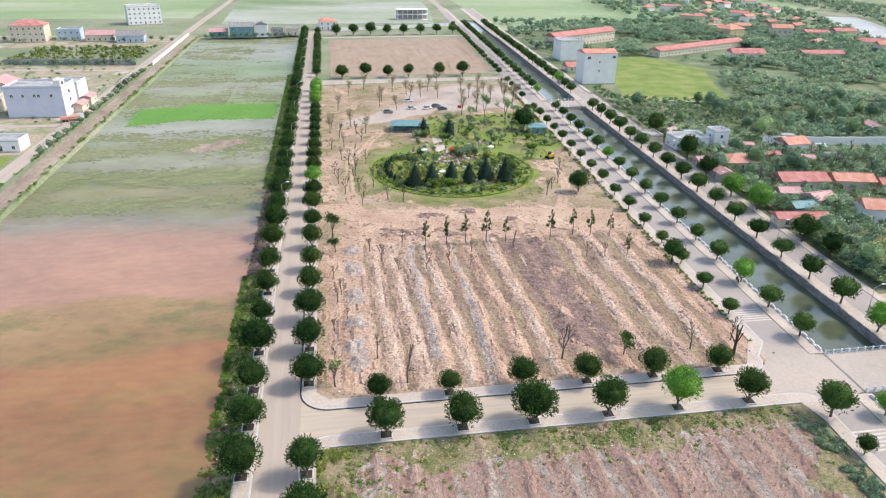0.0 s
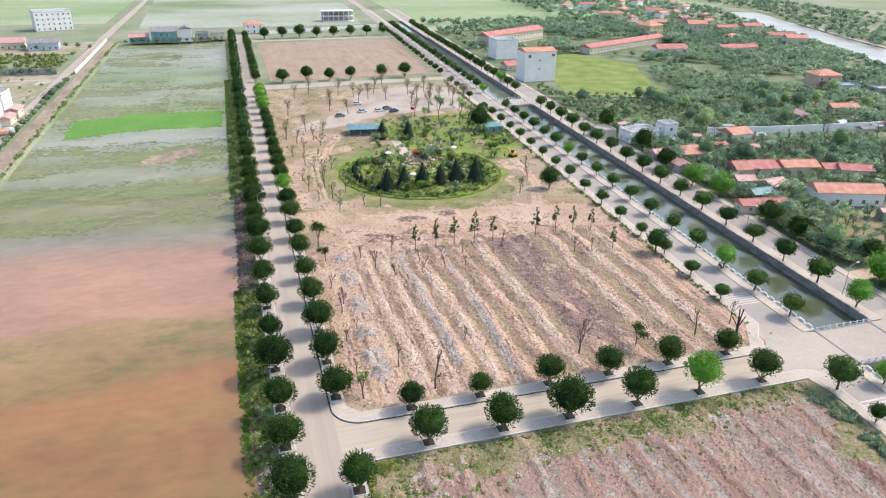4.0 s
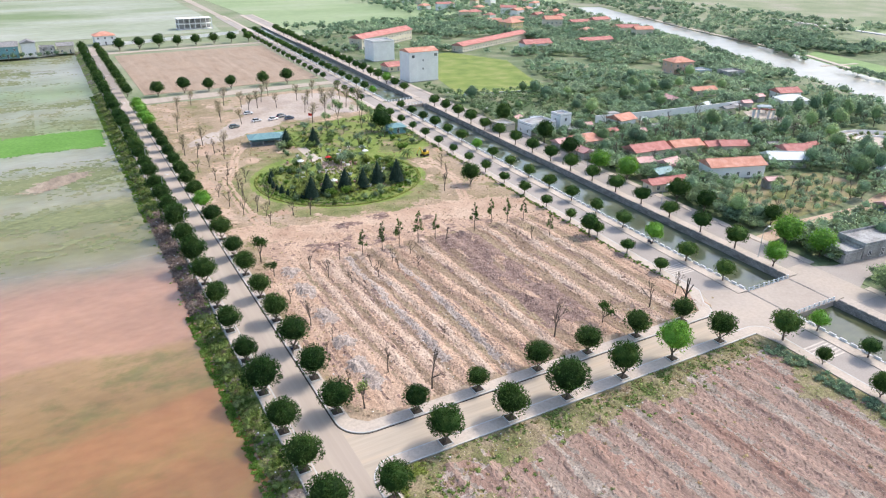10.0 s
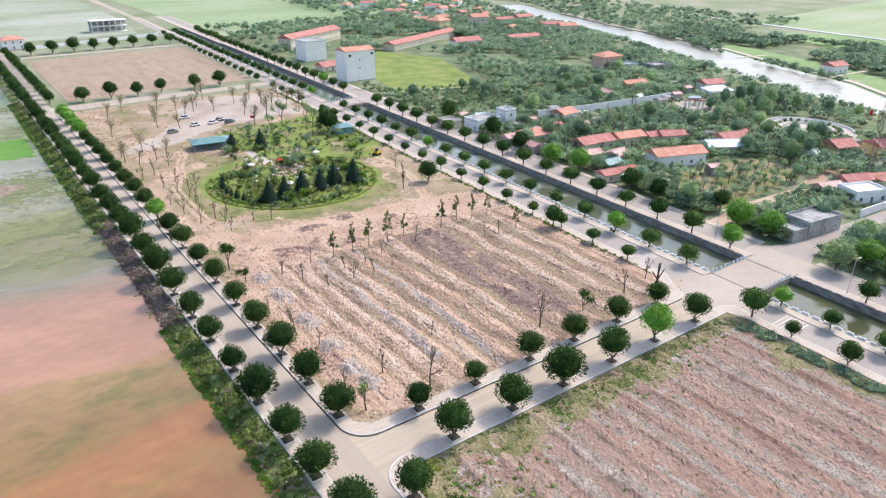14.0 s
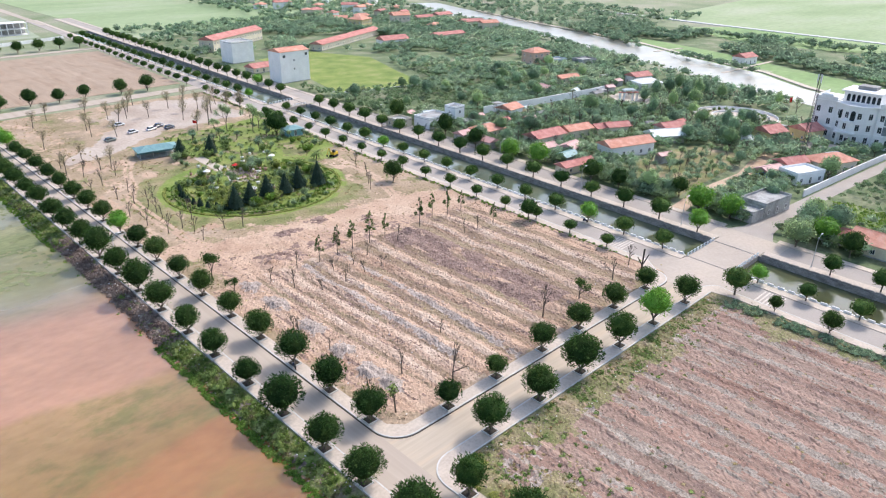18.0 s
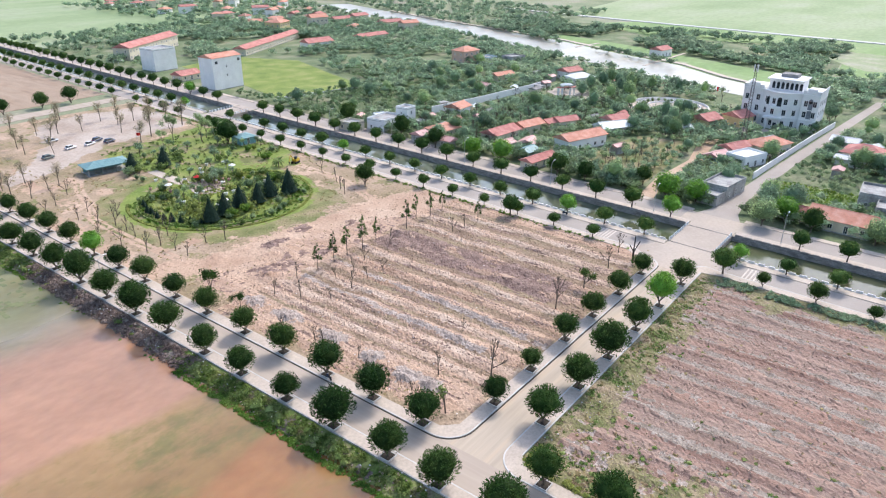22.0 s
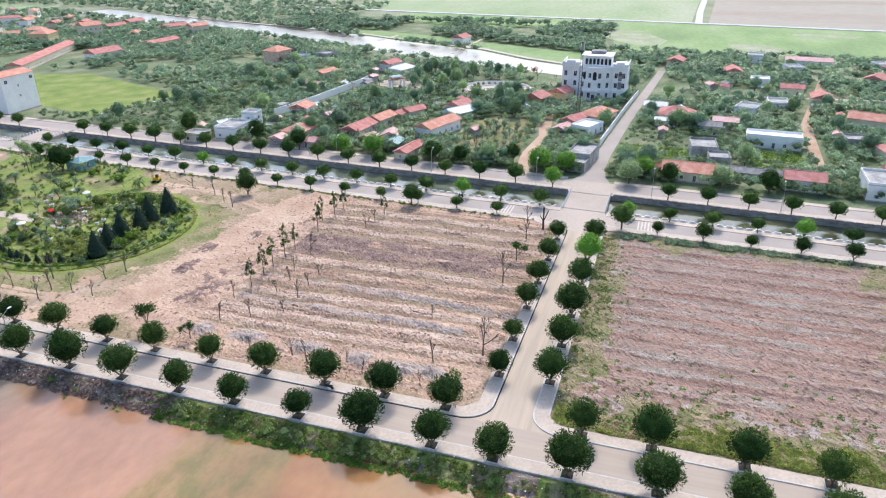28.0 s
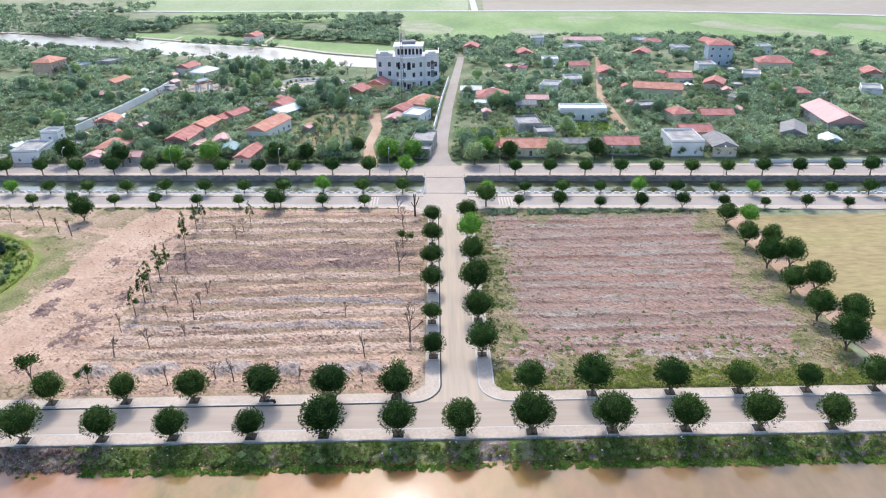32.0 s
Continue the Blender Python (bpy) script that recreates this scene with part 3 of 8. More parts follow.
slab("road_north", [(-0.9, 264), (cx(92.6, 276), 271), (cx(92.6, 276), 279), (-0.9, 276)], 0.024, M_ROAD, "pale cross street north of the car park", "road")
slab("road_north_end", [(-8, 432), (cx(92.6, 440), 440), (cx(92.6, 446), 446), (-8, 440)], 0.024, M_ROAD, "pale street at the end of the estate", "road")
slab("road_far_west", [(-102.5, 120), (-96.5, 120), (-96, 470), (-92, 800), (-97, 800), (-102, 470)], 0.03, M_ROAD, "pale concrete country road", "road")
slab("lane_west", [(-220, 188), (-102, 191), (-102, 195), (-220, 192)], 0.03, M_ROAD, "narrow pale lane between houses", "road")
slab("lane_west_far", [(-240, 324), (-102, 311), (-102, 316), (-240, 329)], 0.03, M_ROAD, "narrow pale lane beside a hedge", "road")
slab("lane_village", [(157, -82.5), (220, -86), (338, -110), (338, -106), (221, -82), (157, -79)], 0.03, M_DIRT, "pale village lane between gardens", "road")
slab("path_village", [(cx(128, 15), 12), (150, 16), (175, 14), (200, 17), (215, 19), (215, 26), (200, 23), (176, 18), (150, 19.5), (cx(128, 17), 17)], 0.03, M_DIRT, "sandy lane into the village orchard", "path")
slab("path_river", [(268, -59), (271, -59), (281, -134), (273, -155), (259, -220), (256, -220), (269, -155), (277, -134)], 0.4, M_PAVE, "pale embankment lane with low wall", "path")
slab("road_far_north", [(cx(96, 600), 600), (cx(101, 600), 600), (138, 900), (128, 900)], 0.025, M_ROAD, "pale straight road through rice fields", "road")

slab("pavement_lot", [(1.7, 262), (-0.9, 262)] + arc(4.1, -2.6, 5, 180, 270) + arc(82, -2.6, 5, 270, 360, 5) + [(cx(92.6, 2), 2), (cx(92.6, 262), 262), (cx(90, 262), 262), (cx(90, 0), 3), (83, -4.9), (4.0, -4.9), (1.7, -2.6)], 0.15, M_PAVE,
     "paved walk round the bare lot with kerb", "pavement")
slab("pavement_south", [(1.7, -200), (1.7, -19.5), (4.1, -17.1), (86, -17.1), (cx(90, -22), -22), (cx(90, -300), -300), (cx(92.6, -300), -300), (cx(92.6, -20), -20)] + arc(86, -19.5, 5, 30, 90, 4) + arc(4.1, -19.5, 5, 90, 180) + [(-0.9, -200)], 0.15, M_PAVE,
     "paved walk round the southern lot with kerb", "pavement")
slab("pavement_water", [(-10.3, -200), (-7.7, -200), (-7.7, 470), (-10.3, 470)], 0.15, M_PAVE, "paved walk above the flooded field", "pavement")
for _y0, _y1 in ((-300, -16.5), (-3.4, 203), (217, 640)):
    slab("pavement_canal", strip(99.5, 102.5, _y0, _y1), 0.15, M_PAVE, "paved walk with trees along the canal", "pavement")
    slab("pavement_canal_east", strip(116.5, 120.6, _y0, _y1), 0.15, M_PAVE, "paved walk on the far canal bank", "pavement")
slab("pavement_village", strip(128.2, 130.4, -1, 640), 0.15, M_PAVE, "narrow paved walk before the village gardens", "pavement")
slab("pavement_village_south", strip(128.2, 130.4, -300, -16), 0.15, M_PAVE, "narrow paved walk before village houses", "pavement")
band("kerb_lot", [(-0.82, 262)] + arc(4.1, -2.6, 4.92, 180, 270) + arc(82, -2.6, 4.92, 270, 360, 5) + [(cx(92.5, 2), 2), (cx(92.5, 262), 262)], 0.24, 0.0, 0.165, M_KERB, "worn pale stone kerb of the lot", "kerb")
band("kerb_south", [(-0.82, -200)] + arc(4.1, -19.5, 4.92, 180, 90) + arc(86, -19.5, 4.92, 90, 30, 4) + [(cx(92.5, -20), -20), (cx(92.5, -300), -300)], 0.24, 0.0, 0.165, M_KERB, "worn pale stone kerb of the southern lot", "kerb")
band("kerb_water", [(-7.78, -200), (-7.78, 470)], 0.24, 0.0, 0.165, M_KERB, "pale stone kerb on the water side", "kerb")
# dark strip laid on the road in place of the kerb face's shade
band("kerb_shade_lot", [(-1.06, 262)] + arc(4.1, -2.6, 5.16, 180, 270) + arc(82, -2.6, 5.16, 270, 350, 5), 0.3, 0.0, 0.029, M_EARTH, "dark painted strip for the shade under the kerb", "gutter")
band("wall_water", [(-10.35, -200), (-10.35, 470)], 0.25, -1.2, 0.19, M_GREYW, "low grey edge wall above the bank", "wall")
band("kerb_cross_edge", [(4, -17.2), (86, -17.2)], 0.22, 0.0, 0.17, M_KERB, "pale kerb at the back of the walk", "kerb")

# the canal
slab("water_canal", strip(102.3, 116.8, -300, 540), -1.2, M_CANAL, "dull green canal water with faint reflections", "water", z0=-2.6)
slab("wall_canal", strip(102.2, 102.6, -300, 540), 0.10, M_STONE, "stone retaining wall of the canal", "wall", z0=-3.4)
slab("wall_canal_east", strip(116.4, 116.9, -300, 540), 0.10, M_STONE, "dark stone retaining wall of the canal", "wall", z0=-3.4)

# flooded field on the west
slab("water", [(-86, -400), (-11.2, -400), (-11.2, 455), (-86, 455)], -1.3, M_FLOOD, "muddy orange flood water turning to green rice farther off", "water", z0=-2.3)
def patch(name, pts, material, label, category="field", z=0.0, z0=-0.4):
    return slab(name, pts, z, material, label, category, z0=z0)


patch("field_east", strip(130.4, 330, -300, 520), M_GARDEN, "village gardens of mixed green and bare earth", "garden", z=-0.02)
patch("field_lawn", [(150, 214), (200, 201), (212, 240), (232, 292), (214, 338), (172, 330), (164, 268)], M_LAWN, "bright green rice field beside the white tower house", z=0.03)
patch("field_north", [(8, 286), (cx(90, 292), 290), (cx(90, 428), 428), (8, 424)], M_FIELDSOIL, "pale brown ridged lot beyond the cross street", "soil", z=0.0)
patch("field_far", [(-80, 520), (100, 520), (112, 640), (118, 900), (-90, 900)], M_PALEFIELD, "pale flooded rice fields", z=0.0)
patch("field_far_east", [(150, 470), (330, 470), (560, 640), (560, 1100), (150, 1100)], M_GREENFIELD, "distant green rice fields", z=0.0)
patch("field_far_west", [(-800, 560), (-110, 560), (-105, 1000), (-800, 1000)], M_GREENFIELD, "distant rice fields west of the road", z=0.0)
patch("field_river", [(326, 20), (349, 62), (372, 96), (398, 161), (420, 214), (455, 224), (432, 150), (404, 88), (392, 60), (377, 20), (352, 2)], M_BRIGHTFIELD, "green rice fields beyond the river", z=0.0)
patch("field_wooded", [(378, 12), (404, 88), (432, 150), (455, 224), (470, 330), (545, 300), (545, 240), (488, 160), (520, 23), (400, 11)], M_GARDEN, "wooded ground between the fields", z=-0.02)
patch("field_green", [(398, 10), (520, 22), (488, 160), (545, 240), (583, 216), (553, -56), (537, -200), (497, -338), (447, -478), (372, -478), (345, -300), (402, -150), (402, -70)], M_BRIGHTFIELD, "broad green rice fields behind the village", z=0.0)
patch("field_beyond", [(562, -38), (590, 216), (602, 300), (1500, 420), (1500, -76)], M_GREENFIELD, "distant green fields beyond the straight road", z=0.0)
patch("field_pale", [(455, -480), (505, -340), (545, -200), (562, -52), (1500, -100), (1500, -1100), (460, -1100)], M_DRYFIELD, "pale brown wet fields beyond the straight road", z=0.0)
band("road_far_east", [(610, 380), (586, 216), (557.5, -56), (540.5, -200), (501, -339), (450, -480), (380, -640)], 7.0, -0.1, 0.5, M_KERB, "straight white road across far fields", "road")
band("road_side_east", [(560, -44), (652, -46), (678, -47), (833, -54), (1000, -62)], 6.0, -0.1, 0.35, M_KERB, "white side road between wet fields", "road")
band("path_field", [(356, 111), (390, 110), (422, 109)], 2.2, -0.1, 0.25, M_PAVE, "pale raised path between rice fields", "path")
band("path_field_north", [(399, 182), (429, 177)], 2.2, -0.1, 0.25, M_PAVE, "pale raised path between rice fields", "path")
for _k, _ring in enumerate((((470, 30), (505, 26), (500, -2), (452, -22), (428, -18), (424, -2), (440, 12)), ((418, -66), (446, -62), (452, -84), (428, -100), (408, -90)), ((462, -205), (478, -230), (440, -262), (405, -282), (390, -270), (410, -240), (440, -212)), ((430, -300), (452, -318), (420, -372), (392, -380), (398, -340)),
                            ((500, -110), (514, -112), (510, -160), (494, -150)), ((374, 96), (384, 92), (390, 106), (380, 110)))):
    patch("field_wet", list(_ring), M_WETFIELD, "pale shallow water lying on a rice field", z=0.03 + 0.004 * _k)
patch("field_plot", [(155.4, -57.3), (176.2, -60.5), (176.6, -78.0), (157.3, -78.0)], M_VEG, "bright green vegetable plot between houses", "garden", z=0.02)
patch("field_plot_north", [(151, -14.5), (172, -17), (171, -42), (153, -43)], M_VEG, "light green garden plot beside the lane", "garden", z=0.02)
patch("field_orchard", [(140, 20.5), (176, 22), (200, 27), (196, 46), (170, 50), (142, 44)], M_OLIVE, "brown orchard ground with spaced saplings", "garden", z=0.02)
patch("field_villa", arc(255, 56, 19, 0, 359, 32)[:-1], M_PAVE, "pale paved round court near the villa", "court", z=0.03)
patch("field_villa_front", [(226, 8), (240, 4), (240, 30), (232, 44), (224, 36)], M_PAVE, "pale paved forecourt of the villa", "court", z=0.025)
patch("field_gate", [(236, 92), (252, 88), (266, 96), (266, 120), (250, 120), (240, 106)], M_PAVE, "pale paved court at the gate", "court", z=0.028)
patch("field_yellow", [(22, -93), (79, -93), (78, -190), (2, -190), (4, -110)], M_YELLOWFIELD, "yellow-green dry grass field", z=0.0)
patch("field_sandy", [(2, -90), (30, -86.8), (82, -86.4), (82, -92.5), (24, -92.5), (4, -108), (2, -108)], M_DIRT, "sandy track between two rows of trees", "track", z=0.02)
patch("field_northwest", [(-300, 60), (-104, 60), (-104, 150), (-300, 150)], M_LAWN, "green field beside the ditch", z=0.0)
patch("field_yards", [(-330, 152), (-103, 152), (-103, 330), (-330, 336)], M_YARD, "brown and grassy yards round the western houses", "yard", z=0.0)
patch("field_yards_north", [(-330, 402), (-103, 400), (-103, 455), (-330, 460)], M_YARD, "beaten yards before far houses", "yard", z=0.0)
patch("field_ditch", [(-94, 60), (-87.5, 60), (-88.5, 455), (-93, 455)], M_MUD, "brown muddy ditch beside the road", "ditch", z=-0.05)
slab("water_river", [(500, 560), (462, 470), (432, 380), (408, 300), (372, 205), (340, 130), (312, 62), (300, 24), (318, 8), (345, 60), (372, 95), (398, 160), (425, 215), (448, 290), (470, 370), (500, 455), (535, 550)],
     0.04, M_RIVER, "broad pale river behind the village", "water")
band("bank_river", [(322, 6), (330, 20), (349, 58), (376, 93), (402, 158), (429, 213), (452, 289), (474, 369), (505, 455)], 4.0, 0.0, 0.5, M_PAVE, "pale river embankment", "bank")


def fbm(x, y, f, seed=0.0):
    return noise.fractal(Vector((x * f, y * f, seed)), 1.0, 2.0, 4)


def terrain(name, edge, y0, y1, step, h, materials, label, category, where):
    """A rough ground sheet; edge(y) gives its two ends."""
    ny = int((y1 - y0) / step)
    nx = int((edge(y0)[1] - edge(y0)[0]) / step)
    verts, faces = [], []
    for j in range(ny + 1):
        y = y0 + (y1 - y0) * j / ny
        a, b = edge(y)
        for i in range(nx + 1):
            x = a + (b - a) * i / nx
            rim = min(1.0, i / 2, (nx - i) / 2, j / 2, (ny - j) / 2)
            jx, jy = (0.3 * step * noise.cell(Vector((i * 1.7, j * 2.3, k))) if rim >= 1 else 0.0 for k in (1.0, 5.0))
            verts.append((x + jx, y + jy, 0.02 + rim * h(x, y)))
    w = nx + 1
    faces = [(j * w + i, j * w + i + 1, (j + 1) * w + i + 1, (j + 1) * w + i) for j in range(ny) for i in range(nx)]
    ob = raw(name, verts, faces, materials[0], smooth=False)
    for m in materials[1:]:
        ob.data.materials.append(m)
    ob.data.polygons.foreach_set("material_index", [int(where(*verts[f[0]][:2])) for f in faces])
    return structure(ob, label, category)


def verge_south(x, y):
    """0 ridged soil, 1 weedy verge, 2 grey spoil, 3 dark clods."""
    north = -17.4 - y - (2.0 * math.exp(-((x - 42) / 16) ** 2))
    d = min((x - 2) * 0.45, north, (cx(89.8, y) - x) * 0.8, (y + 86.5) * 0.6)
    edge = 4.8 + 4.6 * fbm(x, y, 0.10, 3.0) + 1.8 * fbm(x, y, 0.5, 1.0)
    if d < edge:
        return 1
    if d < edge + 1.6 and (x < 14 or y > -24) and fbm(x, y, 0.3, 9.0) > 0.0:
        return 2
    q = fbm(x * 1.5, y * 0.10, 0.45, 2.0)
    row = 0.8 * math.sin((x + 1.6 * fbm(x * 0.8, y * 0.5, 0.05, 1.0)) * 2 * math.pi / 5.6 + 0.9) + 1.2 * q + 0.45 * fbm(x, y, 0.6, 5.0) + 0.6 * fbm(x, y, 0.04, 4.0)
    return 4 if row > 0.55 else 3 if row < -1.15 else 0


HEAPS = [(9.2, 5.5, 2.2), (9.0, 11.0, 3.0), (9.6, 20.5, 2.4), (10.0, 31.5, 3.6), (10.1, 45.0, 3.4), (9.9, 56.0, 2.6)]


def heap(x, y):
    return max(math.exp(-((x - a) / 1.9) ** 2 - ((y - b) / c) ** 2) for a, b, c in HEAPS)


RIDGES = [(15.5, 1.3, 0.30), (20.0, 1.3, 0.30), (24.5, 1.7, 0.60), (29.5, 1.2, 0.35), (35.0, 1.6, 0.55), (40.5, 1.4, 0.45), (46.5, 1.4, 0.45), (53.5, 2.0, 0.55), (59.5, 2.0, 0.55), (66.0, 1.5, 0.45), (73.0, 1.4, 0.45), (80.0, 1.4, 0.40)]


def soil_kind(x, y):
    """0 tan soil, 1 scrub, 2 grey rubble, 3 dark clods, 4 pale sand, 5 brown furrow."""
    if heap(x, y) > 0.27 + 0.3 * fbm(x, y, 0.6, 2.0):
        return 2
    d = min((x - 1.8) * 0.8, y + 4.8)
    if d < 0.9 + 2.5 * fbm(x, y, 0.15, 6.0) + 1.0 * fbm(x, y, 0.7, 1.0):
        return 1
    wob = 1.2 * fbm(x * 0.3, y, 0.06, 9.0)
    fine = 0.9 * fbm(x, y, 0.5, 4.0)
    q = x + wob
    gap = fbm(x, y * 0.6, 0.22, 7.0)
    if abs(q - 23.3 - 0.04 * y) < 0.95 + 0.7 * fine and y > 4 and gap > -0.4 or abs(q - 33.0 - 0.06 * y) < 0.8 + 0.7 * fine and y < 56 and gap > -0.25:
        return 2
    if (50 < q < 62 and 4 < y < 58 and fbm(x, y * 0.4, 0.25, 8.0) > -0.30) or fbm(x * 2, y * 0.2, 0.5, 12.0) > 0.45:
        return 3
    far = min(abs(q - c) for c, w, h in RIDGES)
    if far > 1.75 + 0.7 * fbm(x, y * 0.25, 0.25, 3.0) + 0.35 * fine and 13 < q < 84:
        return 5
    for c in (15.5, 20.5, 29.0, 46.0, 65.5, 72.5, 79.0):
        if abs(q - c) < 0.95 + 0.9 * fbm(x, y * 0.4, 0.22, c):
            return 4
    return 0


MAIN_TRACK = [(92, 65), (80, 70), (67, 73.5), (57, 75.5), (42, 78), (29, 78), (19, 78.5), (11, 81), (5, 87), (2, 92)]
EAST_TRACK = [(79, 140), (81.8, 130), (83.3, 123.6), (82.2, 108.5), (80.7, 98.3), (77, 88.7), (73, 78.6)]
WEST_TRACK = [(25.5, 166), (21, 156), (17.0, 141), (12.2, 131), (11.4, 117), (11.2, 104), (12, 90), (14, 80)]
MOUNDS = [(32.5, 76.7, 3.0), (45.5, 79.5, 2.6), (24.0, 66.5, 3.4), (57, 71.5, 2.2), (20, 64, 2.5), (38, 63, 3.0)]


def rough_kind(x, y):
    """Ground round the garden: 0 olive grass, 1 brown scrub, 2 dirt."""
    if abs(near_line(x, y, WEST_TRACK) - 0.85) < 0.6 or abs(near_line(x, y, EAST_TRACK) - 0.9) < 0.7:
        return 2
    n = fbm(x, y, 0.11, 5.0) + 0.4 * fbm(x, y, 0.5, 2.0)
    q = math.hypot(x - 47, y - 118.5)
    if q < 37 + 8 * n and x < 72:
        return 0
    return 2 if n < -0.38 else 0 if n > 0.42 else 1


def track_kind(x, y):
    """0 beaten dirt, 1 brown scrub, 2 soil, 3 dark clods, 4 olive grass."""
    n = fbm(x, y, 0.2, 14.0) + 0.5 * fbm(x, y, 0.7, 3.0)
    for a, b, c in MOUNDS:
        if math.hypot((x - a) * 0.7, y - b) < c * (0.6 + 1.1 * n):
            return 3
    d = near_line(x, y, MAIN_TRACK)
    wide = 5.0 + 3.0 * min(1.0, max(0.0, (x - 50) / 25)) + 2.6 * n
    if d < wide:
        return 0
    if y < 76 - 0.06 * x:
        return 1 if x < 7 + 3 * n else 3 if n > 0.38 else 2
    return (4, 1, 0)[rough_kind(x, y)]


PAD = [(8, 178), (20, 180), (30, 186), (46, 196), (70, 204), (95, 206), (95, 250), (70, 258), (52, 252), (44, 240), (42, 222), (30, 205), (18, 194)]
GARDEN = [(42, 138), (84, 124), (96, 150), (97, 198), (62, 192), (40, 184), (44, 160)]


def inside(x, y, poly):
    odd = False
    for (x0, y0), (x1, y1) in zip(poly, poly[1:] + poly[:1]):
        if (y0 > y) != (y1 > y) and x < (x1 - x0) * (y - y0) / (y1 - y0) + x0:
            odd = not odd
    return odd


def near_line(x, y, pts):
    best = 99.0
    for a, b in zip(pts, pts[1:]):
        d = Vector(b) - Vector(a)
        t = max(0.0, min(1.0, (Vector((x, y)) - Vector(a)).dot(d) / d.length_squared))
        best = min(best, (Vector(a) + d * t - Vector((x, y))).length)
    return best


def estate_kind(x, y):
    """0 brown scrub, 1 lawn, 2 car park ground, 3 dirt, 4 olive grass."""
    wx, wy = x + 4.0 * fbm(x, y, 0.10, 1.0), y + 4.0 * fbm(x, y, 0.10, 7.0)
    if inside(wx, wy, PAD):
        return 2
    n = fbm(x, y, 0.11, 5.0) + 0.4 * fbm(x, y, 0.5, 2.0)
    q = math.hypot(x - 47, y - 118.5)
    if q < 29.5:
        return 1 if n > -0.35 else 4
    if inside(wx, wy, GARDEN):
        return 1 if n > -0.22 else 4
    return (4, 0, 3)[rough_kind(x, y)]




def lot_h(x, y):
    z = 0.28 * max(0.0, fbm(x, y, 0.8, 3.0)) + 0.18 * fbm(x, y, 2.2, 5.0)
    if y >= 62:
        z *= 0.4
    if y < 62:
        f = min(1.0, (62 - y) / 8)
        wob = 1.2 * fbm(x * 0.3, y, 0.06, 9.0)
        for cx0, w, hh in RIDGES:
            d = (x + wob - cx0) / w
            if abs(d) < 2.5:
                z += f * 1.2 * hh * math.exp(-d * d) * (0.8 + 0.5 * fbm(x, y, 0.16, cx0))
    else:
        z += 0.5 * max(0.0, fbm(x, y, 0.14, 2.0) - 0.25)
    z += 1.1 * heap(x, y) * (0.8 + 0.5 * fbm(x, y, 0.7, 1.0))
    for a, b, c in MOUNDS:
        z += 0.7 * math.exp(-((x - a) / c) ** 2 - ((y - b) / c) ** 2) * (0.8 + 0.8 * fbm(x, y, 0.6, 1.0))
    return max(0.0, z)


RICE = [(-77, 193), (-55, 201), (-18, 200), (-17.5, 228), (-40, 230), (-58, 231), (-62, 226), (-79, 222)]


def paddy_kind(x, y):
    """-1 open water, 0 olive growth, 1 bright young rice, 2 mud."""
    n = 0.8 * fbm(x * 0.35, y, 0.07, 3.0) + 0.4 * fbm(x * 0.6, y, 0.35, 8.0) + 0.5 * fbm(x, y, 1.3, 2.0)
    if inside(x + 3 * n, y + 3 * n, RICE):
        return 1
    if ((x + 39) / 12) ** 2 + ((y - 158 - 0.8 * (x + 39)) / 6) ** 2 < 0.8 + 1.2 * n:
        return 2
    base = np.interp(y, [86, 96, 104, 112, 121, 134, 138, 146, 154, 178, 186, 196, 234, 262, 285, 300, 345, 385, 400, 430, 455], [-0.6, 0.1, 0.0, -0.1, 0.35, 0.35, -0.4, -0.1, 0.25, 0.2, -0.4, -0.2, 0.35, 0.0, 0.35, -0.2, -0.1, 0.25, -0.1, 0.3, 0.1])
    if y > 185 and x > -42:
        base -= 0.25
    return 0 if base + n > 0.14 else -1


def build_paddy():
    """Ragged rafts of growth that stand out of the flood water."""
    step = 1.0
    xs, ys = np.arange(-85.6, -17.5, step), np.arange(86, 452, step)
    index, verts, faces, kinds = {}, [], [], []

    def corner(i, j):
        if (i, j) not in index:
            index[i, j] = len(verts)
            x, y = float(xs[0] + i * step), float(ys[0] + j * step)
            verts.append((x + 0.4 * fbm(x, y, 0.9, 1.0), y + 0.4 * fbm(x, y, 0.9, 2.0), -1.24 + 0.05 * fbm(x, y, 0.6, 3.0)))
        return index[i, j]

    for j in range(len(ys)):
        for i in range(len(xs)):
            k = paddy_kind(float(xs[i]), float(ys[j]))
            if k >= 0:
                faces.append((corner(i, j), corner(i + 1, j), corner(i + 1, j + 1), corner(i, j + 1)))
                kinds.append(k)
    ob = raw("field_paddy", verts, faces, M_PADDY)
    ob.data.materials.append(M_RICEG)
    ob.data.materials.append(M_MUD)
    ob.data.polygons.foreach_set("material_index", kinds)
    tagged(ob, "patchy green rice and mud standing in flood water", "field", kind="stuff")


build_paddy()


def lot_s(x, y):
    z = 0.24 * max(0.0, fbm(x, y, 0.8, 7.0)) + 0.16 * fbm(x, y, 2.2, 4.0)
    wob = 1.6 * fbm(x * 0.8, y * 0.5, 0.05, 1.0)
    z += 0.34 * max(0.0, math.sin((x + wob) * 2 * math.pi / 5.6 + 2.2)) ** 3 * (0.6 + 0.7 * fbm(x, y, 0.12, 8.0))
    return max(0.0, z)


terrain("soil_lot", lambda y: (1.8, cx(89.8, y)), -4.8, 60, 0.42, lot_h, [M_SOIL, M_SCRUB, M_GREYRUB, M_CLOD, M_PALEROW, M_FURROW], "bare levelled soil with long ridges of rubble", "soil", soil_kind)
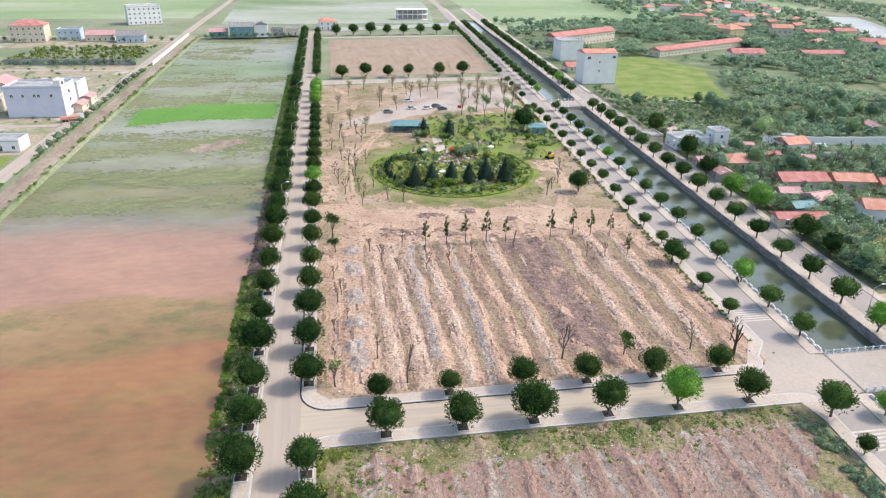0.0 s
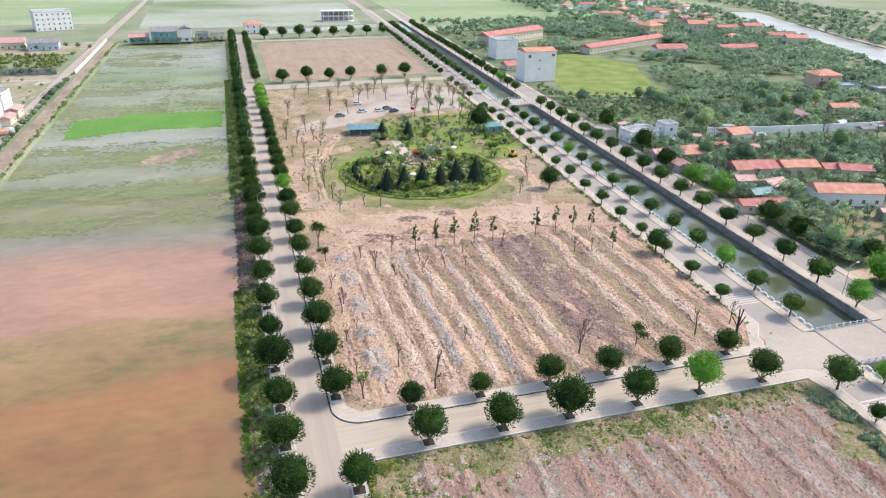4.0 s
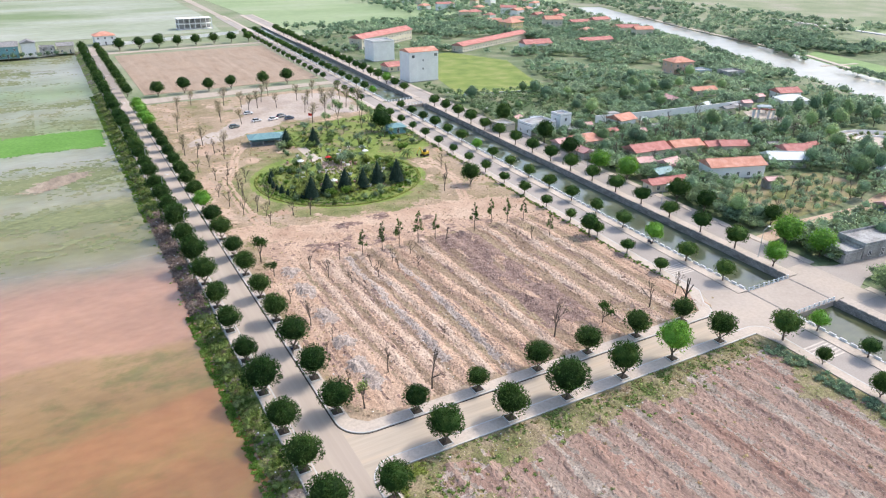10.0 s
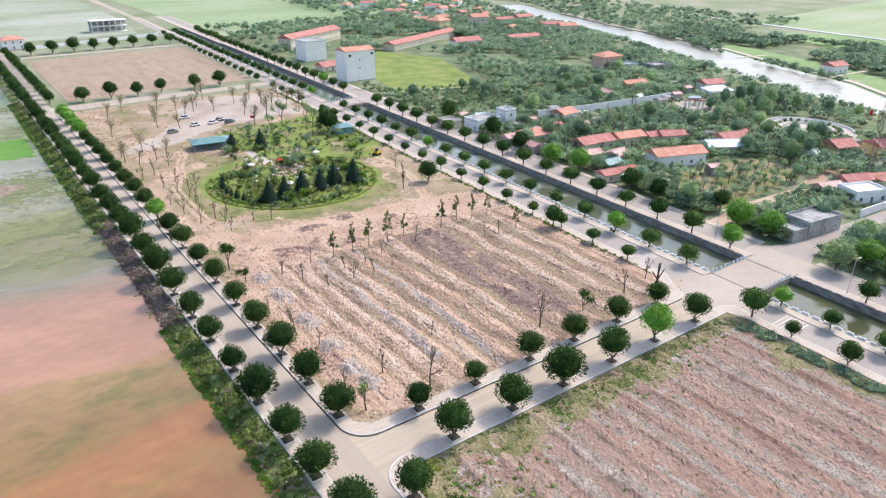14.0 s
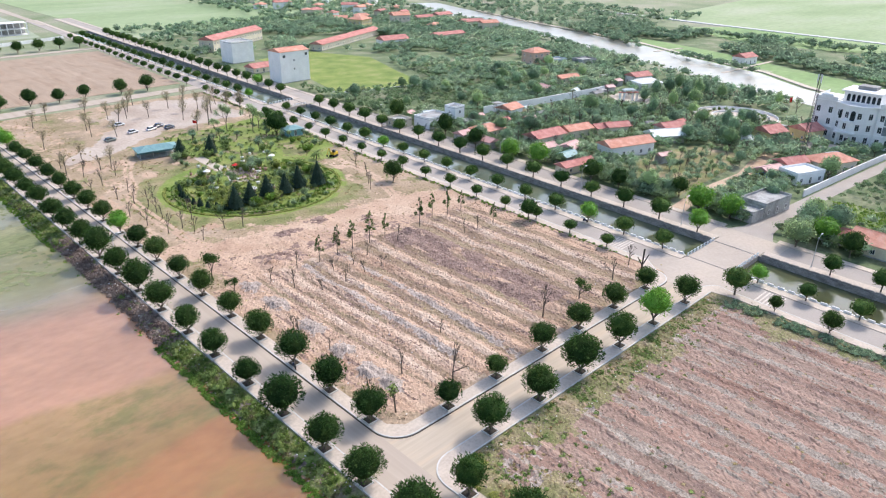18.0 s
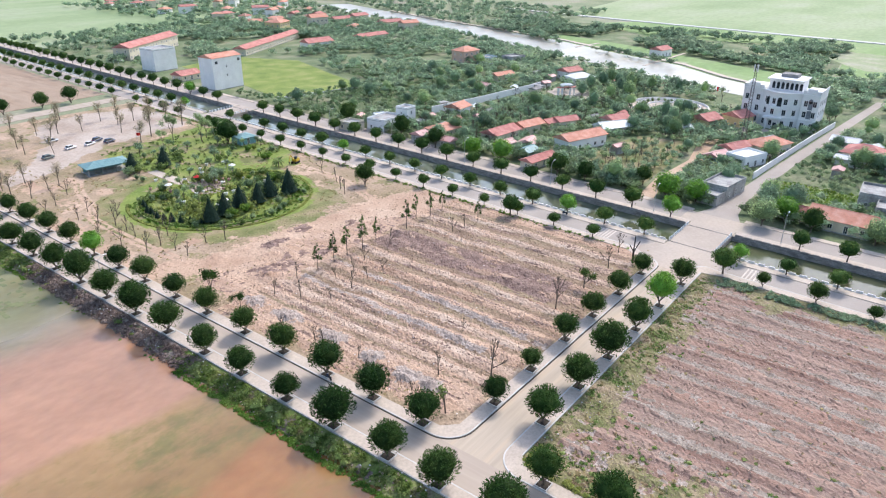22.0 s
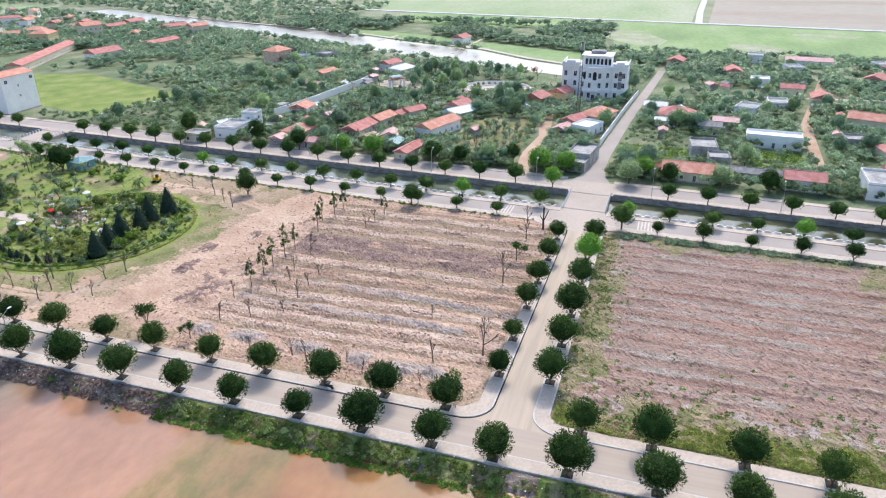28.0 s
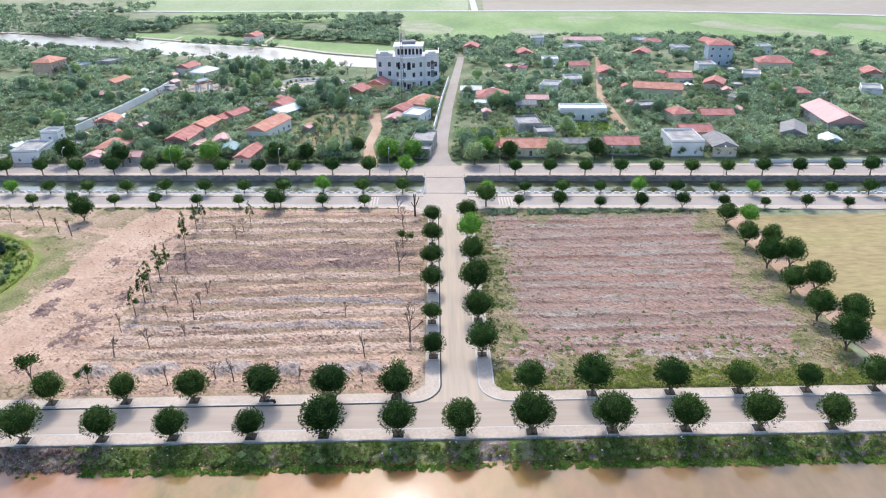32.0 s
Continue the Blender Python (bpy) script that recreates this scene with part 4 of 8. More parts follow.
terrain("soil_track", lambda y: (1.8, cx(89.8, y)), 60, 90, 0.5, lot_h, [M_DIRT, M_SCRUB, M_SOIL, M_CLOD, M_OLIVE], "pale beaten earth track beyond the ridges", "soil", track_kind)
terrain("soil_lot_south", lambda y: (1.9, cx(89.8, y)), -86.5, -17.4, 0.46, lot_s, [M_SOIL2, M_VERGE, M_GREYRUB, M_CLOD, M_GREYSOIL], "bare brown soil ridged in long rows", "soil", verge_south)
terrain("field_estate", lambda y: (1.8, cx(89.9, y)), 90, 262, 0.62, lambda x, y: 0.10 * max(0.0, fbm(x, y, 0.5, 3.0)), [M_SCRUB, M_LAWN, M_PAD, M_DIRT, M_OLIVE], "dry grass, garden lawn and beaten car park ground", "ground", estate_kind)


def green_bank(x, y):
    n = fbm(x, y, 0.12, 3.0) + 0.4 * fbm(x, y, 0.6, 1.0)
    if -19 < y < -13 or 52 < y < 108 or y < -75:
        return n > 0.45
    return n > -0.35


def build_bank():
    """The slope from the walk down to the flood water."""
    verts, faces = [], []
    ys = np.arange(-200, 456, 0.8)
    us = [0, 0.1, 0.2, 0.32, 0.45, 0.58, 0.7, 0.8, 0.9, 1.0]
    for y in ys:
        wide = 5.0 + 0.9 * fbm(0, y, 0.09, 2.0) + 0.5 * fbm(0, y, 0.5, 4.0)
        for u in us:
            x = -10.45 - u * wide
            z = -0.10 - 1.75 * u ** 1.3 + 0.34 * fbm(x, y, 0.5, 6.0) * (0.15 < u)
            verts.append((x, float(y), z))
    n = len(us)
    faces = [(j * n + i, (j + 1) * n + i, (j + 1) * n + i + 1, j * n + i + 1) for j in range(len(ys) - 1) for i in range(n - 1)]
    ob = raw("bank", verts, faces, M_SCRUBBANK)
    ob.data.materials.append(M_BANKG)
    ob.data.polygons.foreach_set("material_index", [int(green_bank(*verts[f[0]][:2])) for f in faces])
    structure(ob, "earth and rubble bank above the flood water", "bank")


M_SCRUBBANK = mat("rubble_bank", [(0.11, 0.085, 0.07), (0.20, 0.155, 0.13), (0.30, 0.25, 0.21), (0.16, 0.17, 0.07)], 0.25, 2.2, bump=0.12, contrast=0.4)
build_bank()

# ---- trees ----
def leaf_cloud(rng, centers, radii, n, size, flat=0.85, inner=0.72, thin=0.5):
    """Leaf quads scattered over the skin of some lumps: vertices and faces."""
    centers, radii = np.array(centers, float), np.array(radii, float)
    per = radii ** 2
    k = rng.choice(len(centers), n, p=per / per.sum())
    d = rng.normal(size=(n, 3))
    d /= np.linalg.norm(d, axis=1, keepdims=True)
    c = centers[k] + d * (radii[k] * rng.uniform(inner, 1.08, n))[:, None] * (1, 1, flat)
    nrm = d + rng.normal(size=(n, 3)) * 0.55
    nrm /= np.linalg.norm(nrm, axis=1, keepdims=True)
    a = np.cross(nrm, rng.normal(size=(n, 3)))
    a /= np.linalg.norm(a, axis=1, keepdims=True)
    b = np.cross(nrm, a)
    s = (size * rng.uniform(0.6, 1.3, n))[:, None]
    v = np.stack([c - a * s, c - b * s * thin, c + a * s, c + b * s * thin], 1).reshape(-1, 3)
    f = np.arange(n * 4).reshape(-1, 4)
    return v, f


def blob(rng, c, r, flat=0.85):
    """A lumpy closed core of few faces."""
    bm = bmesh.new()
    bmesh.ops.create_icosphere(bm, subdivisions=2, radius=1)
    v = np.array([q.co for q in bm.verts])
    f = [[q.index for q in p.verts] for p in bm.faces]
    bm.free()
    v = v * (r * rng.uniform(0.9, 1.06, len(v)))[:, None] * (1, 1, flat) + np.array(c)
    return v, f


def foliage(name, sets, material, parent=None):
    vs, fs, n = [], [], 0
    for v, f in sets:
        vs += v.tolist() if not isinstance(v, list) else v
        fs += [[i + n for i in q] for q in (f.tolist() if not isinstance(f, list) else f)]
        n = len(vs)
    return raw(name, vs, fs, material, parent)


def stem(bm, p0, p1, r0, r1, n=6):
    p0, p1 = Vector(p0), Vector(p1)
    q = (p1 - p0).to_track_quat("Z", "Y").to_matrix().to_4x4()
    bmesh.ops.create_cone(bm, cap_ends=True, segments=n, radius1=r0, radius2=r1, depth=(p1 - p0).length, matrix=Matrix.Translation((p0 + p1) / 2) @ q)


def street_tree(seed, r=3.15, lower=0.85, material=None, name="street_tree", leaves=2000, tall=0.92, flat=0.0):
    """A clipped round-crowned tree on a short forked trunk; the base is at the origin."""
    rng = np.random.default_rng(seed)
    tree = new(name)
    bm = bmesh.new()
    h = lower + r * 0.5
    lean = rng.uniform(-0.12, 0.12, 2)
    stem(bm, (0, 0, -0.12), (lean[0], lean[1], lower), 0.24, 0.17, 7)
    for k in range(5):
        a = k * 1.257 + rng.uniform(0, 1)
        stem(bm, (lean[0], lean[1], lower - 0.3), (math.cos(a) * r * 0.55, math.sin(a) * r * 0.55, h + rng.uniform(0, 1)), 0.13, 0.05, 5)
    part("trunk", bm, M_BARK, tree)
    top = lower + r * tall
    cen, rad = [(0, 0, top + 0.18)], [r * 0.82]
    squash = flat or rng.uniform(0.84, 1.0)
    for k in range(38):
        a, e = rng.uniform(0, 6.28), rng.uniform(-0.58, 1.4)
        q = rng.uniform(0.60, 0.82)
        cen.append((math.cos(a) * math.cos(e) * r * q, math.sin(a) * math.cos(e) * r * q, top + math.sin(e) * r * q * squash))
        rad.append(r * rng.uniform(0.18, 0.38))
    size = 0.165 * r / 2.8 * (2000 / leaves) ** 0.45 + 0.02
    v, f = leaf_cloud(rng, cen, rad, leaves, size, flat or 0.9, 0.80)
    # shoots that stick out of the crown
    n = leaves // 9
    d = rng.normal(size=(n, 3))
    d[:, 2] = np.where(d[:, 2] < 0, d[:, 2] * 0.45, d[:, 2]) + 0.05
    d /= np.linalg.norm(d, axis=1, keepdims=True)
    c = d * (r * rng.uniform(0.90, 1.06, n))[:, None] * (1, 1, squash) + (0, 0, top)
    up = d * 0.7 + rng.normal(size=(n, 3)) * 0.35 + (0, 0, 0.25)
    up /= np.linalg.norm(up, axis=1, keepdims=True)
    w = np.cross(up, rng.normal(size=(n, 3)))
    w /= np.linalg.norm(w, axis=1, keepdims=True)
    s = (rng.uniform(0.18, 0.38, n))[:, None]
    v2 = np.stack([c - up * s, c - w * s * 0.28, c + up * s, c + w * s * 0.28], 1).reshape(-1, 3)
    foliage("crown", [(v, f), (v2, np.arange(n * 4).reshape(-1, 4)), blob(rng, (0, 0, top + 0.15), r * 0.80, flat or 0.84)], material or M_LEAF, tree)
    return tree


class Kinds:
    """Some trees of one kind: the first use of each places it, later uses copy it."""

    def __init__(self, trees):
        self.trees, self.used = trees, set()

    def plant(self, x, y, scale, label, group, category="tree", z=0.15, k=None):
        k = random.randrange(len(self.trees)) if k is None else k
        m = pose(x, y, z, 0, 0, random.uniform(0, 360))
        if k in self.used:
            t = copy_thing(self.trees[k], m)
        else:
            t = self.trees[k]
            t.matrix_basis = m
            self.used.add(k)
        t.scale = (scale * random.uniform(0.93, 1.05), scale * random.uniform(0.93, 1.05), scale * random.uniform(0.94, 1.06))
        return tagged(t, label, category, group)


def planter():
    box_ = new("tree_planter")
    bm = bmesh.new()
    for x0, x1, y0, y1 in ((-1.05, 1.05, -1.05, -0.89), (-1.05, 1.05, 0.89, 1.05), (-1.05, -0.89, -0.89, 0.89), (0.89, 1.05, -0.89, 0.89)):
        box(bm, x0, x1, y0, y1, 0, 0.24, 0.02)
    part("frame", bm, M_KERB, box_)
    bm = bmesh.new()
    box(bm, -0.88, 0.88, -0.88, 0.88, 0, 0.17)
    part("earth", bm, M_EARTH, box_, "dark damp earth")
    return box_


STREET = Kinds([street_tree(s, 3.15 + 0.1 * (s % 3), leaves=4000, tall=0.88 + 0.06 * (s % 4)) for s in range(7)])
FAR = Kinds([street_tree(10 + s, leaves=1500, tall=0.88 + 0.06 * s) for s in range(4)])
CANAL = Kinds([street_tree(30 + s, 3.1, 1.9, leaves=1400, tall=0.62, flat=0.8) for s in range(4)])
OVAL = Kinds([street_tree(20 + s, 2.9, 0.95, leaves=3800, tall=1.05) for s in range(3)])
BRIGHT = Kinds([street_tree(40 + s, 3.1, 1.25, M_LEAF2, leaves=3200) for s in range(2)])
PLANTERS = Kinds([planter()])
L_ST = "round-crowned dark green street tree with short trunk"
L_BR = "round-crowned bright yellow-green street tree"
L_PL = "square stone-edged tree planter with dark earth"


def street(kinds, x, y, scale, group, label=L_ST, boxed=True):
    if kinds is STREET and x > 89:
        kinds = CANAL
    elif kinds is STREET and (y > 150 or y < -100 or x > 89):
        kinds = FAR
    kinds.plant(x, y, scale, label, group, z=0.28 if boxed else 0.15)
    if boxed:
        p = PLANTERS.plant(x, y, 1.0, L_PL, "tree planters", "planter", z=0.148)
        p.rotation_euler.z, p.scale = 0, (1, 1, 1)


W_SIZES = {-3: 1.08, -2: 1.12, -1: 0.95, 0: 0.92, 1: 1.15, 2: 0.78, 3: 0.82, 4: 0.86, 5: 1.02, 6: 1.15, 7: 1.0, 8: 1.15}
E_SIZES = {-4: 1.05, -3: 1.15, -2: 0.96, 0: 0.92, 1: 0.98, 2: 1.0, 3: 0.90, 4: 0.84, 5: 0.82, 6: 0.85, 7: 0.88, 8: 0.85}
WX = {0: -0.745, -1: -10.83, 1: 11.24, 2: 22.97, 3: 35.5, 4: 46.84, 5: 59.4, -2: -22.3}
EX = {0: 0.0, 1: 11.29, 2: 22.9, 3: 35.05, 4: 46.8, 5: 59.7, 6: 71.3, 7: 83.7, -2: -23.1, -3: -34.0}
for _i in range(-14, 39):
    _y = WX.get(_i, _i * 11.85 + 0.2)
    street(STREET, -9.3, _y, W_SIZES.get(_i, random.uniform(0.88, 1.08)), "street trees on the water side", boxed=_i < 20)
    _y = EX.get(_i, _i * 11.9)
    if _i == -1:
        continue
    if _i in (9, 18, 19, 20, 21):
        street(BRIGHT, 0.3, _y, 0.95, "street trees on the lot side", L_BR)
    elif 261 < _y < 280 or 430 < _y < 442:
        continue
    else:
        street(STREET if _i >= 0 else OVAL, 0.3, _y, E_SIZES.get(_i, random.uniform(0.8, 0.98)), "street trees on the lot side", boxed=_i < 20)
for _i, (_xn, _xs, _rn, _rs) in enumerate(((12.4, 12.9, 0.70, 1.05), (25.0, 25.6, 0.66, 0.98), (38.3, 37.7, 0.84, 1.12), (50.4, 50.8, 0.84, 1.08), (63.2, 63.5, 0.88, 1.12), (76.2, 76.8, 0.82, 0.92))):
    street(STREET, _xn, -6.1 if _i else -6.4, _rn, "street trees on the cross road")
    street(BRIGHT if _i == 4 else OVAL if _i in (0, 3) else STREET, _xs, -15.7, _rs, "street trees on the cross road", L_BR if _i == 4 else L_ST)
street(CANAL, 88.6, -21.6, 1.05, "street trees at the corner", boxed=False)
for _i in range(40):
    _y = 13.5 + 12.3 * _i
    if 262 < _y < 282 or 200 < _y < 220:
        continue
    street(STREET, cx(91.0, _y), _y, random.uniform(0.58, 0.72), "street trees on the canal road", boxed=False)
for _i in range(12):
    street(STREET, cx(91.0, -31 - 11.6 * _i), -31 - 11.6 * _i, random.uniform(0.45, 0.68), "street trees on the canal road", boxed=False)
for _i in range(42):
    _y = 2.9 + 12.1 * _i
    if 199 < _y < 221:
        continue
    street(BRIGHT if _i in (2, 10, 19) else STREET, cx(101.2, _y), _y, random.uniform(0.70, 0.86), "street trees along the canal", L_BR if _i in (2, 10, 19) else L_ST, boxed=False)
    street(BRIGHT if _i in (0, 21) else STREET, cx(118.6, _y), _y - 0.6, random.uniform(0.85, 1.0), "street trees on the far bank", L_BR if _i in (0, 21) else L_ST, boxed=False)
for _i in range(14):
    _y = -22.6 - 11.25 * _i
    street(BRIGHT if _i in (0, 4, 7) else STREET, cx(101.2, _y), _y, random.uniform(0.66, 0.82), "street trees along the canal", L_BR if _i in (0, 4, 7) else L_ST, boxed=False)
    if _i:
        street(STREET, cx(118.9, _y), _y + 1, random.uniform(0.82, 0.98), "street trees on the far bank", boxed=False)
for _x, _s in ((72.5, 0.95), (59.4, 1.0), (47.1, 1.12), (35.1, 1.0), (23.6, 1.0), (12.7, 1.15)):
    street(OVAL, _x, -85.0, _s, "trees on the sandy track", boxed=False)
for _k, (_x, _s) in enumerate(((71.8, 0.85), (57.9, 0.95), (47.3, 1.08), (35.3, 1.12), (20.6, 1.1))):
    street(BRIGHT if _k == 0 else OVAL, _x, -90.4, _s, "trees on the sandy track", L_BR if _k == 0 else L_ST, boxed=False)
for _x, _y in ((26.8, 282), (39.1, 282), (50.7, 282), (68.0, 283), (81.3, 283), (14, 281)):
    street(STREET, _x, _y, random.uniform(1.0, 1.2), "trees on the north street", boxed=False)
for _i in range(8):
    street(STREET, 14 + 13 * _i, 447 + 0.8 * _i, random.uniform(1.2, 1.45), "trees at the end of the estate", boxed=False)


# thin and bare trees
def bare_tree(seed, h=6.0, spread=1.6, leafy=0, name="bare_tree", material=None):
    rng = np.random.default_rng(seed)
    tree = new(name)
    bm = bmesh.new()
    tips = []

    def grow(p, d, length, r, depth):
        q = p + d * length
        stem(bm, p, q, r, r * 0.7, 6 if depth > 2 else 4)
        if depth == 0:
            tips.append(tuple(q))
            return
        for k in range(3):
            nd = (d + Vector(rng.normal(size=3)) * (0.34 if k else 0.16)).normalized()
            nd.z = abs(nd.z) * 0.9 + 0.22
            grow(q, nd.normalized(), length * rng.uniform(0.55, 0.82), max(0.022, r * 0.6), depth - 1)

    grow(Vector((0, 0, -0.15)), Vector((rng.uniform(-0.08, 0.08), rng.uniform(-0.08, 0.08), 1)).normalized(), h * 0.30, 0.15, 4)
    part("trunk", bm, M_PALEBARK, tree)
    if leafy:
        v, f = leaf_cloud(rng, tips, [spread * 0.42] * len(tips), leafy, 0.20, 0.9, 0.2)
        foliage("crown", [(v, f)], material or M_TWIG, tree)
    return tree


def young_tree(seed, h=7.0):
    """A slim young tree: a bare pole with a ragged column of leaves."""
    rng = np.random.default_rng(seed)
    tree = new("young_tree")
    bm = bmesh.new()
    stem(bm, (0, 0, -0.15), (0.08, 0.05, h * 0.95), 0.10, 0.03, 5)
    cen, rad = [], []
    for k in range(15):
        z = h * (0.40 + 0.038 * k)
        w = 0.85 * (1 - 0.055 * k)
        a = rng.uniform(0, 6.28)
        end = (math.cos(a) * w, math.sin(a) * w, z + 0.35)
        stem(bm, (0.04, 0, z - 0.2), end, 0.03, 0.012, 4)
        cen.append(end), rad.append(0.55 * (1 - 0.045 * k))
    part("trunk", bm, M_BARK, tree)
    v, f = leaf_cloud(rng, cen, rad, 650, 0.15, 1.1, 0.2)
    foliage("crown", [(v, f)], M_LEAF, tree)
    return tree


def pole_tree(seed, h=8.5):
    """A tall dry tree: a straight trunk with steep side branches and thin twigs from low down to the tip."""
    rng = np.random.default_rng(seed)
    tree = new("dry_tree")
    bm = bmesh.new()
    lean = rng.uniform(-0.9, 0.9, 2)
    stem(bm, (0, 0, -0.15), (lean[0] * 0.6, lean[1] * 0.6, h * 0.45), 0.16, 0.11, 6)
    stem(bm, (lean[0] * 0.6, lean[1] * 0.6, h * 0.44), (lean[0], lean[1], h * 0.78), 0.11, 0.05, 6)
    cen, rad = [], []
    for k in range(20):
        z = h * (0.34 + 0.021 * k)
        a, w = rng.uniform(0, 6.28), (2.3 - 0.065 * k) * rng.uniform(0.6, 1.0)
        lx, ly = (q * (0.6 + 0.4 * max(0.0, z / h - 0.45) / 0.33) * min(1.0, z / (0.45 * h)) for q in lean)
        mid = (lx + math.cos(a) * w * 0.5, ly + math.sin(a) * w * 0.5, z + w * 0.7)
        end = (lx + math.cos(a + 0.3) * w, ly + math.sin(a + 0.3) * w, z + w * 1.35)
        stem(bm, (lx, ly, z), mid, 0.05, 0.03, 4)
        stem(bm, mid, end, 0.03, 0.012, 4)
        cen += [mid, end]
        rad += [0.6, 0.8]
    part("trunk", bm, M_BARK, tree)
    v, f = leaf_cloud(rng, cen, rad, 1000, 0.17, 1.2, 0.15, 0.28)
    foliage("crown", [(v, f)], M_TWIG, tree)
    return tree


BARE = Kinds([bare_tree(s, 6.4) for s in range(60, 65)])
TWIGGY = Kinds([pole_tree(70 + s) for s in range(4)])
SPARSE = Kinds([bare_tree(80, 5.0, 1.5, 170, "sapling", M_GRASSY)])
YOUNG = Kinds([young_tree(90 + s) for s in range(3)])
for _x, _y, _s in ((29.3, 56.4, 0.9), (34.8, 56.5, 1.0), (39.9, 57.1, 1.05), (45.4, 56.9, 1.1), (50.7, 57.1, 0.85), (62.8, 56.8, 1.0), (69.9, 59.2, 0.9), (74.2, 57.4, 0.95), (79.8, 57.4, 0.8), (79.2, 44.1, 0.8)):
    YOUNG.plant(_x, _y, _s * 1.2, "slim young tree with a ragged narrow crown", "young trees on the lot", z=0.02, k=int(_x) % 3)
for _x, _y, _s in ((14.8, 55.0, 0.9), (17.4, 49.2, 0.8), (21.0, 43.3, 0.75), (27.8, 43.7, 0.8), (33.6, 44.0, 0.75), (38.7, 44.1, 0.7), (28.6, 49.4, 0.7), (34.2, 49.2, 0.7), (40.4, 51.6, 0.7), (51.8, 53.1, 0.8), (69.0, 45.4, 0.7), (73.5, 44.6, 0.75), (28.1, 12.0, 0.6), (13.2, 6.7, 0.95), (18.0, -1.8, 1.35), (48.3, 1.7, 1.3), (74.8, 1.8, 1.1), (8.0, 22.2, 0.6), (7.0, 33.3, 0.8), (6.1, 29.8, 0.85), (5.4, 41.5, 0.7), (5.2, 17.8, 0.65), (5.2, 6.4, 0.6), (23.2, 57.0, 0.8)):
    BARE.plant(_x, _y, _s, "small leafless tree with bare forked branches", "bare trees on the lot", z=0.02)
LEAFY = Kinds([bare_tree(85 + s, 5.6, 2.1, 900, "leafy_tree", M_LEAF) for s in range(2)])
for _x, _y, _s in ((60.6, 1.2, 0.95), (5.6, 65.5, 1.25), (6.1, 56.0, 0.75)):
    LEAFY.plant(_x, _y, _s, "small tree with a loose leafy crown", "leafy trees on the lot", z=0.02, k=int(_x > 6))
for _x, _y, _s in ((5.0, -1.2, 1.25),):
    SPARSE.plant(_x, _y, _s, "small tree with thin green foliage", "saplings on the lot", z=0.02)
for _x, _y, _s in ((50.7, 231.8, 1.0), (62.5, 255, 1.0), (31.0, 222.5, 0.9), (44.4, 224.6, 1.0), (58.7, 228.0, 0.9), (71.9, 238.1, 1.0), (73.8, 227.5, 0.9), (37.8, 243.7, 1.0), (44.2, 235.9, 0.9), (55.5, 243.2, 1.0), (81.3, 242.7, 1.0), (67.6, 213.6, 0.9), (82.4, 217.3, 1.0),
                   (81.3, 228.0, 1.0), (29.2, 211.8, 0.9), (36.5, 205.0, 0.8), (20.2, 167.2, 0.9), (14.7, 178.5, 0.9), (6.1, 168.1, 0.9), (88, 214, 1.1), (90, 205, 1.25), (92, 232, 1.0), (24, 250, 0.9), (16, 240, 0.9), (10, 205, 0.9), (72, 199, 1.3), (64, 193, 1.0)):
    TWIGGY.plant(_x, _y, _s * 1.12, "tall thin tree with sparse dry twigs", "dry trees round the car park", z=0.0)
for _x, _y in ((14.6, 138.3), (7.0, 117.7), (14.0, 121.6), (13.8, 115.4), (13.1, 110.0), (10.0, 99.3), (14.2, 99.7), (15.5, 95.2), (14.7, 88.5), (22.6, 92.0), (27.0, 89.8), (9.7, 133.9), (16.4, 166.3), (17.9, 157.3), (9.6, 162.7), (7.0, 176.6), (6.5, 146), (11, 150), (19, 104), (18, 128), (8, 108), (12, 127), (75, 95), (79, 101), (72, 90), (83, 112)):
    BARE.plant(_x, _y, random.uniform(0.75, 1.1), "small leafless tree on dry grass", "bare trees by the park", z=0.0)
POPLAR = Kinds([bare_tree(180 + s, 9.5, 2.6, 1500, "poplar", M_ORCH) for s in range(3)])
for _x, _y, _s in ((72.7, 184.4, 1.15), (79.6, 175.8, 1.2), (66.0, 180.5, 0.8), (84.5, 180.0, 0.9), (90.5, 176.0, 0.8), (63.0, 172.0, 0.7)):
    POPLAR.plant(_x, _y, _s, "tall loose tree with thin yellow-green foliage", "tall trees of the garden", z=0.02)
for _x, _y, _s in ((cx(89.2, 39), 39.5, 1.0), (82.8, 91.6, 1.0), (84.7, 166.3, 1.45), (92.5, 184, 1.0)):
    street(STREET, _x, _y, _s, "leafy trees by the park", "leafy dark green tree on rough ground", boxed=False)


def lopped_tree():
    tree = new("lopped_tree")
    bm = bmesh.new()
    stem(bm, (0, 0, -0.1), (0.1, 0.1, 3.2), 0.30, 0.24, 7)
    for p, q, r in (((0.1, 0.1, 2.9), (0.9, 0.3, 6.4), 0.17), ((0.1, 0.1, 2.8), (-0.5, -0.2, 6.9), 0.18), ((0.1, 0, 2.6), (0.3, -1.2, 5.6), 0.15), ((0.1, 0.1, 2.4), (-1.0, 0.9, 4.6), 0.13)):
        stem(bm, p, q, r, r * 0.7, 6)
    part("trunk", bm, M_RUSTBARK, tree)
    tree.matrix_basis = pose(82.3, -1.3, 0.0)
    tagged(tree, "dark lopped tree with bare upright stubs", "tree")


M_RUSTBARK = mat("dark_wet_bark", [(0.03, 0.025, 0.02), (0.06, 0.05, 0.04)], 2.0, 12.0, bump=0.02)
lopped_tree()
BARE.plant(84.5, 3.6, 0.9, "small leafless tree with bare forked branches", "bare trees on the lot", z=0.02)


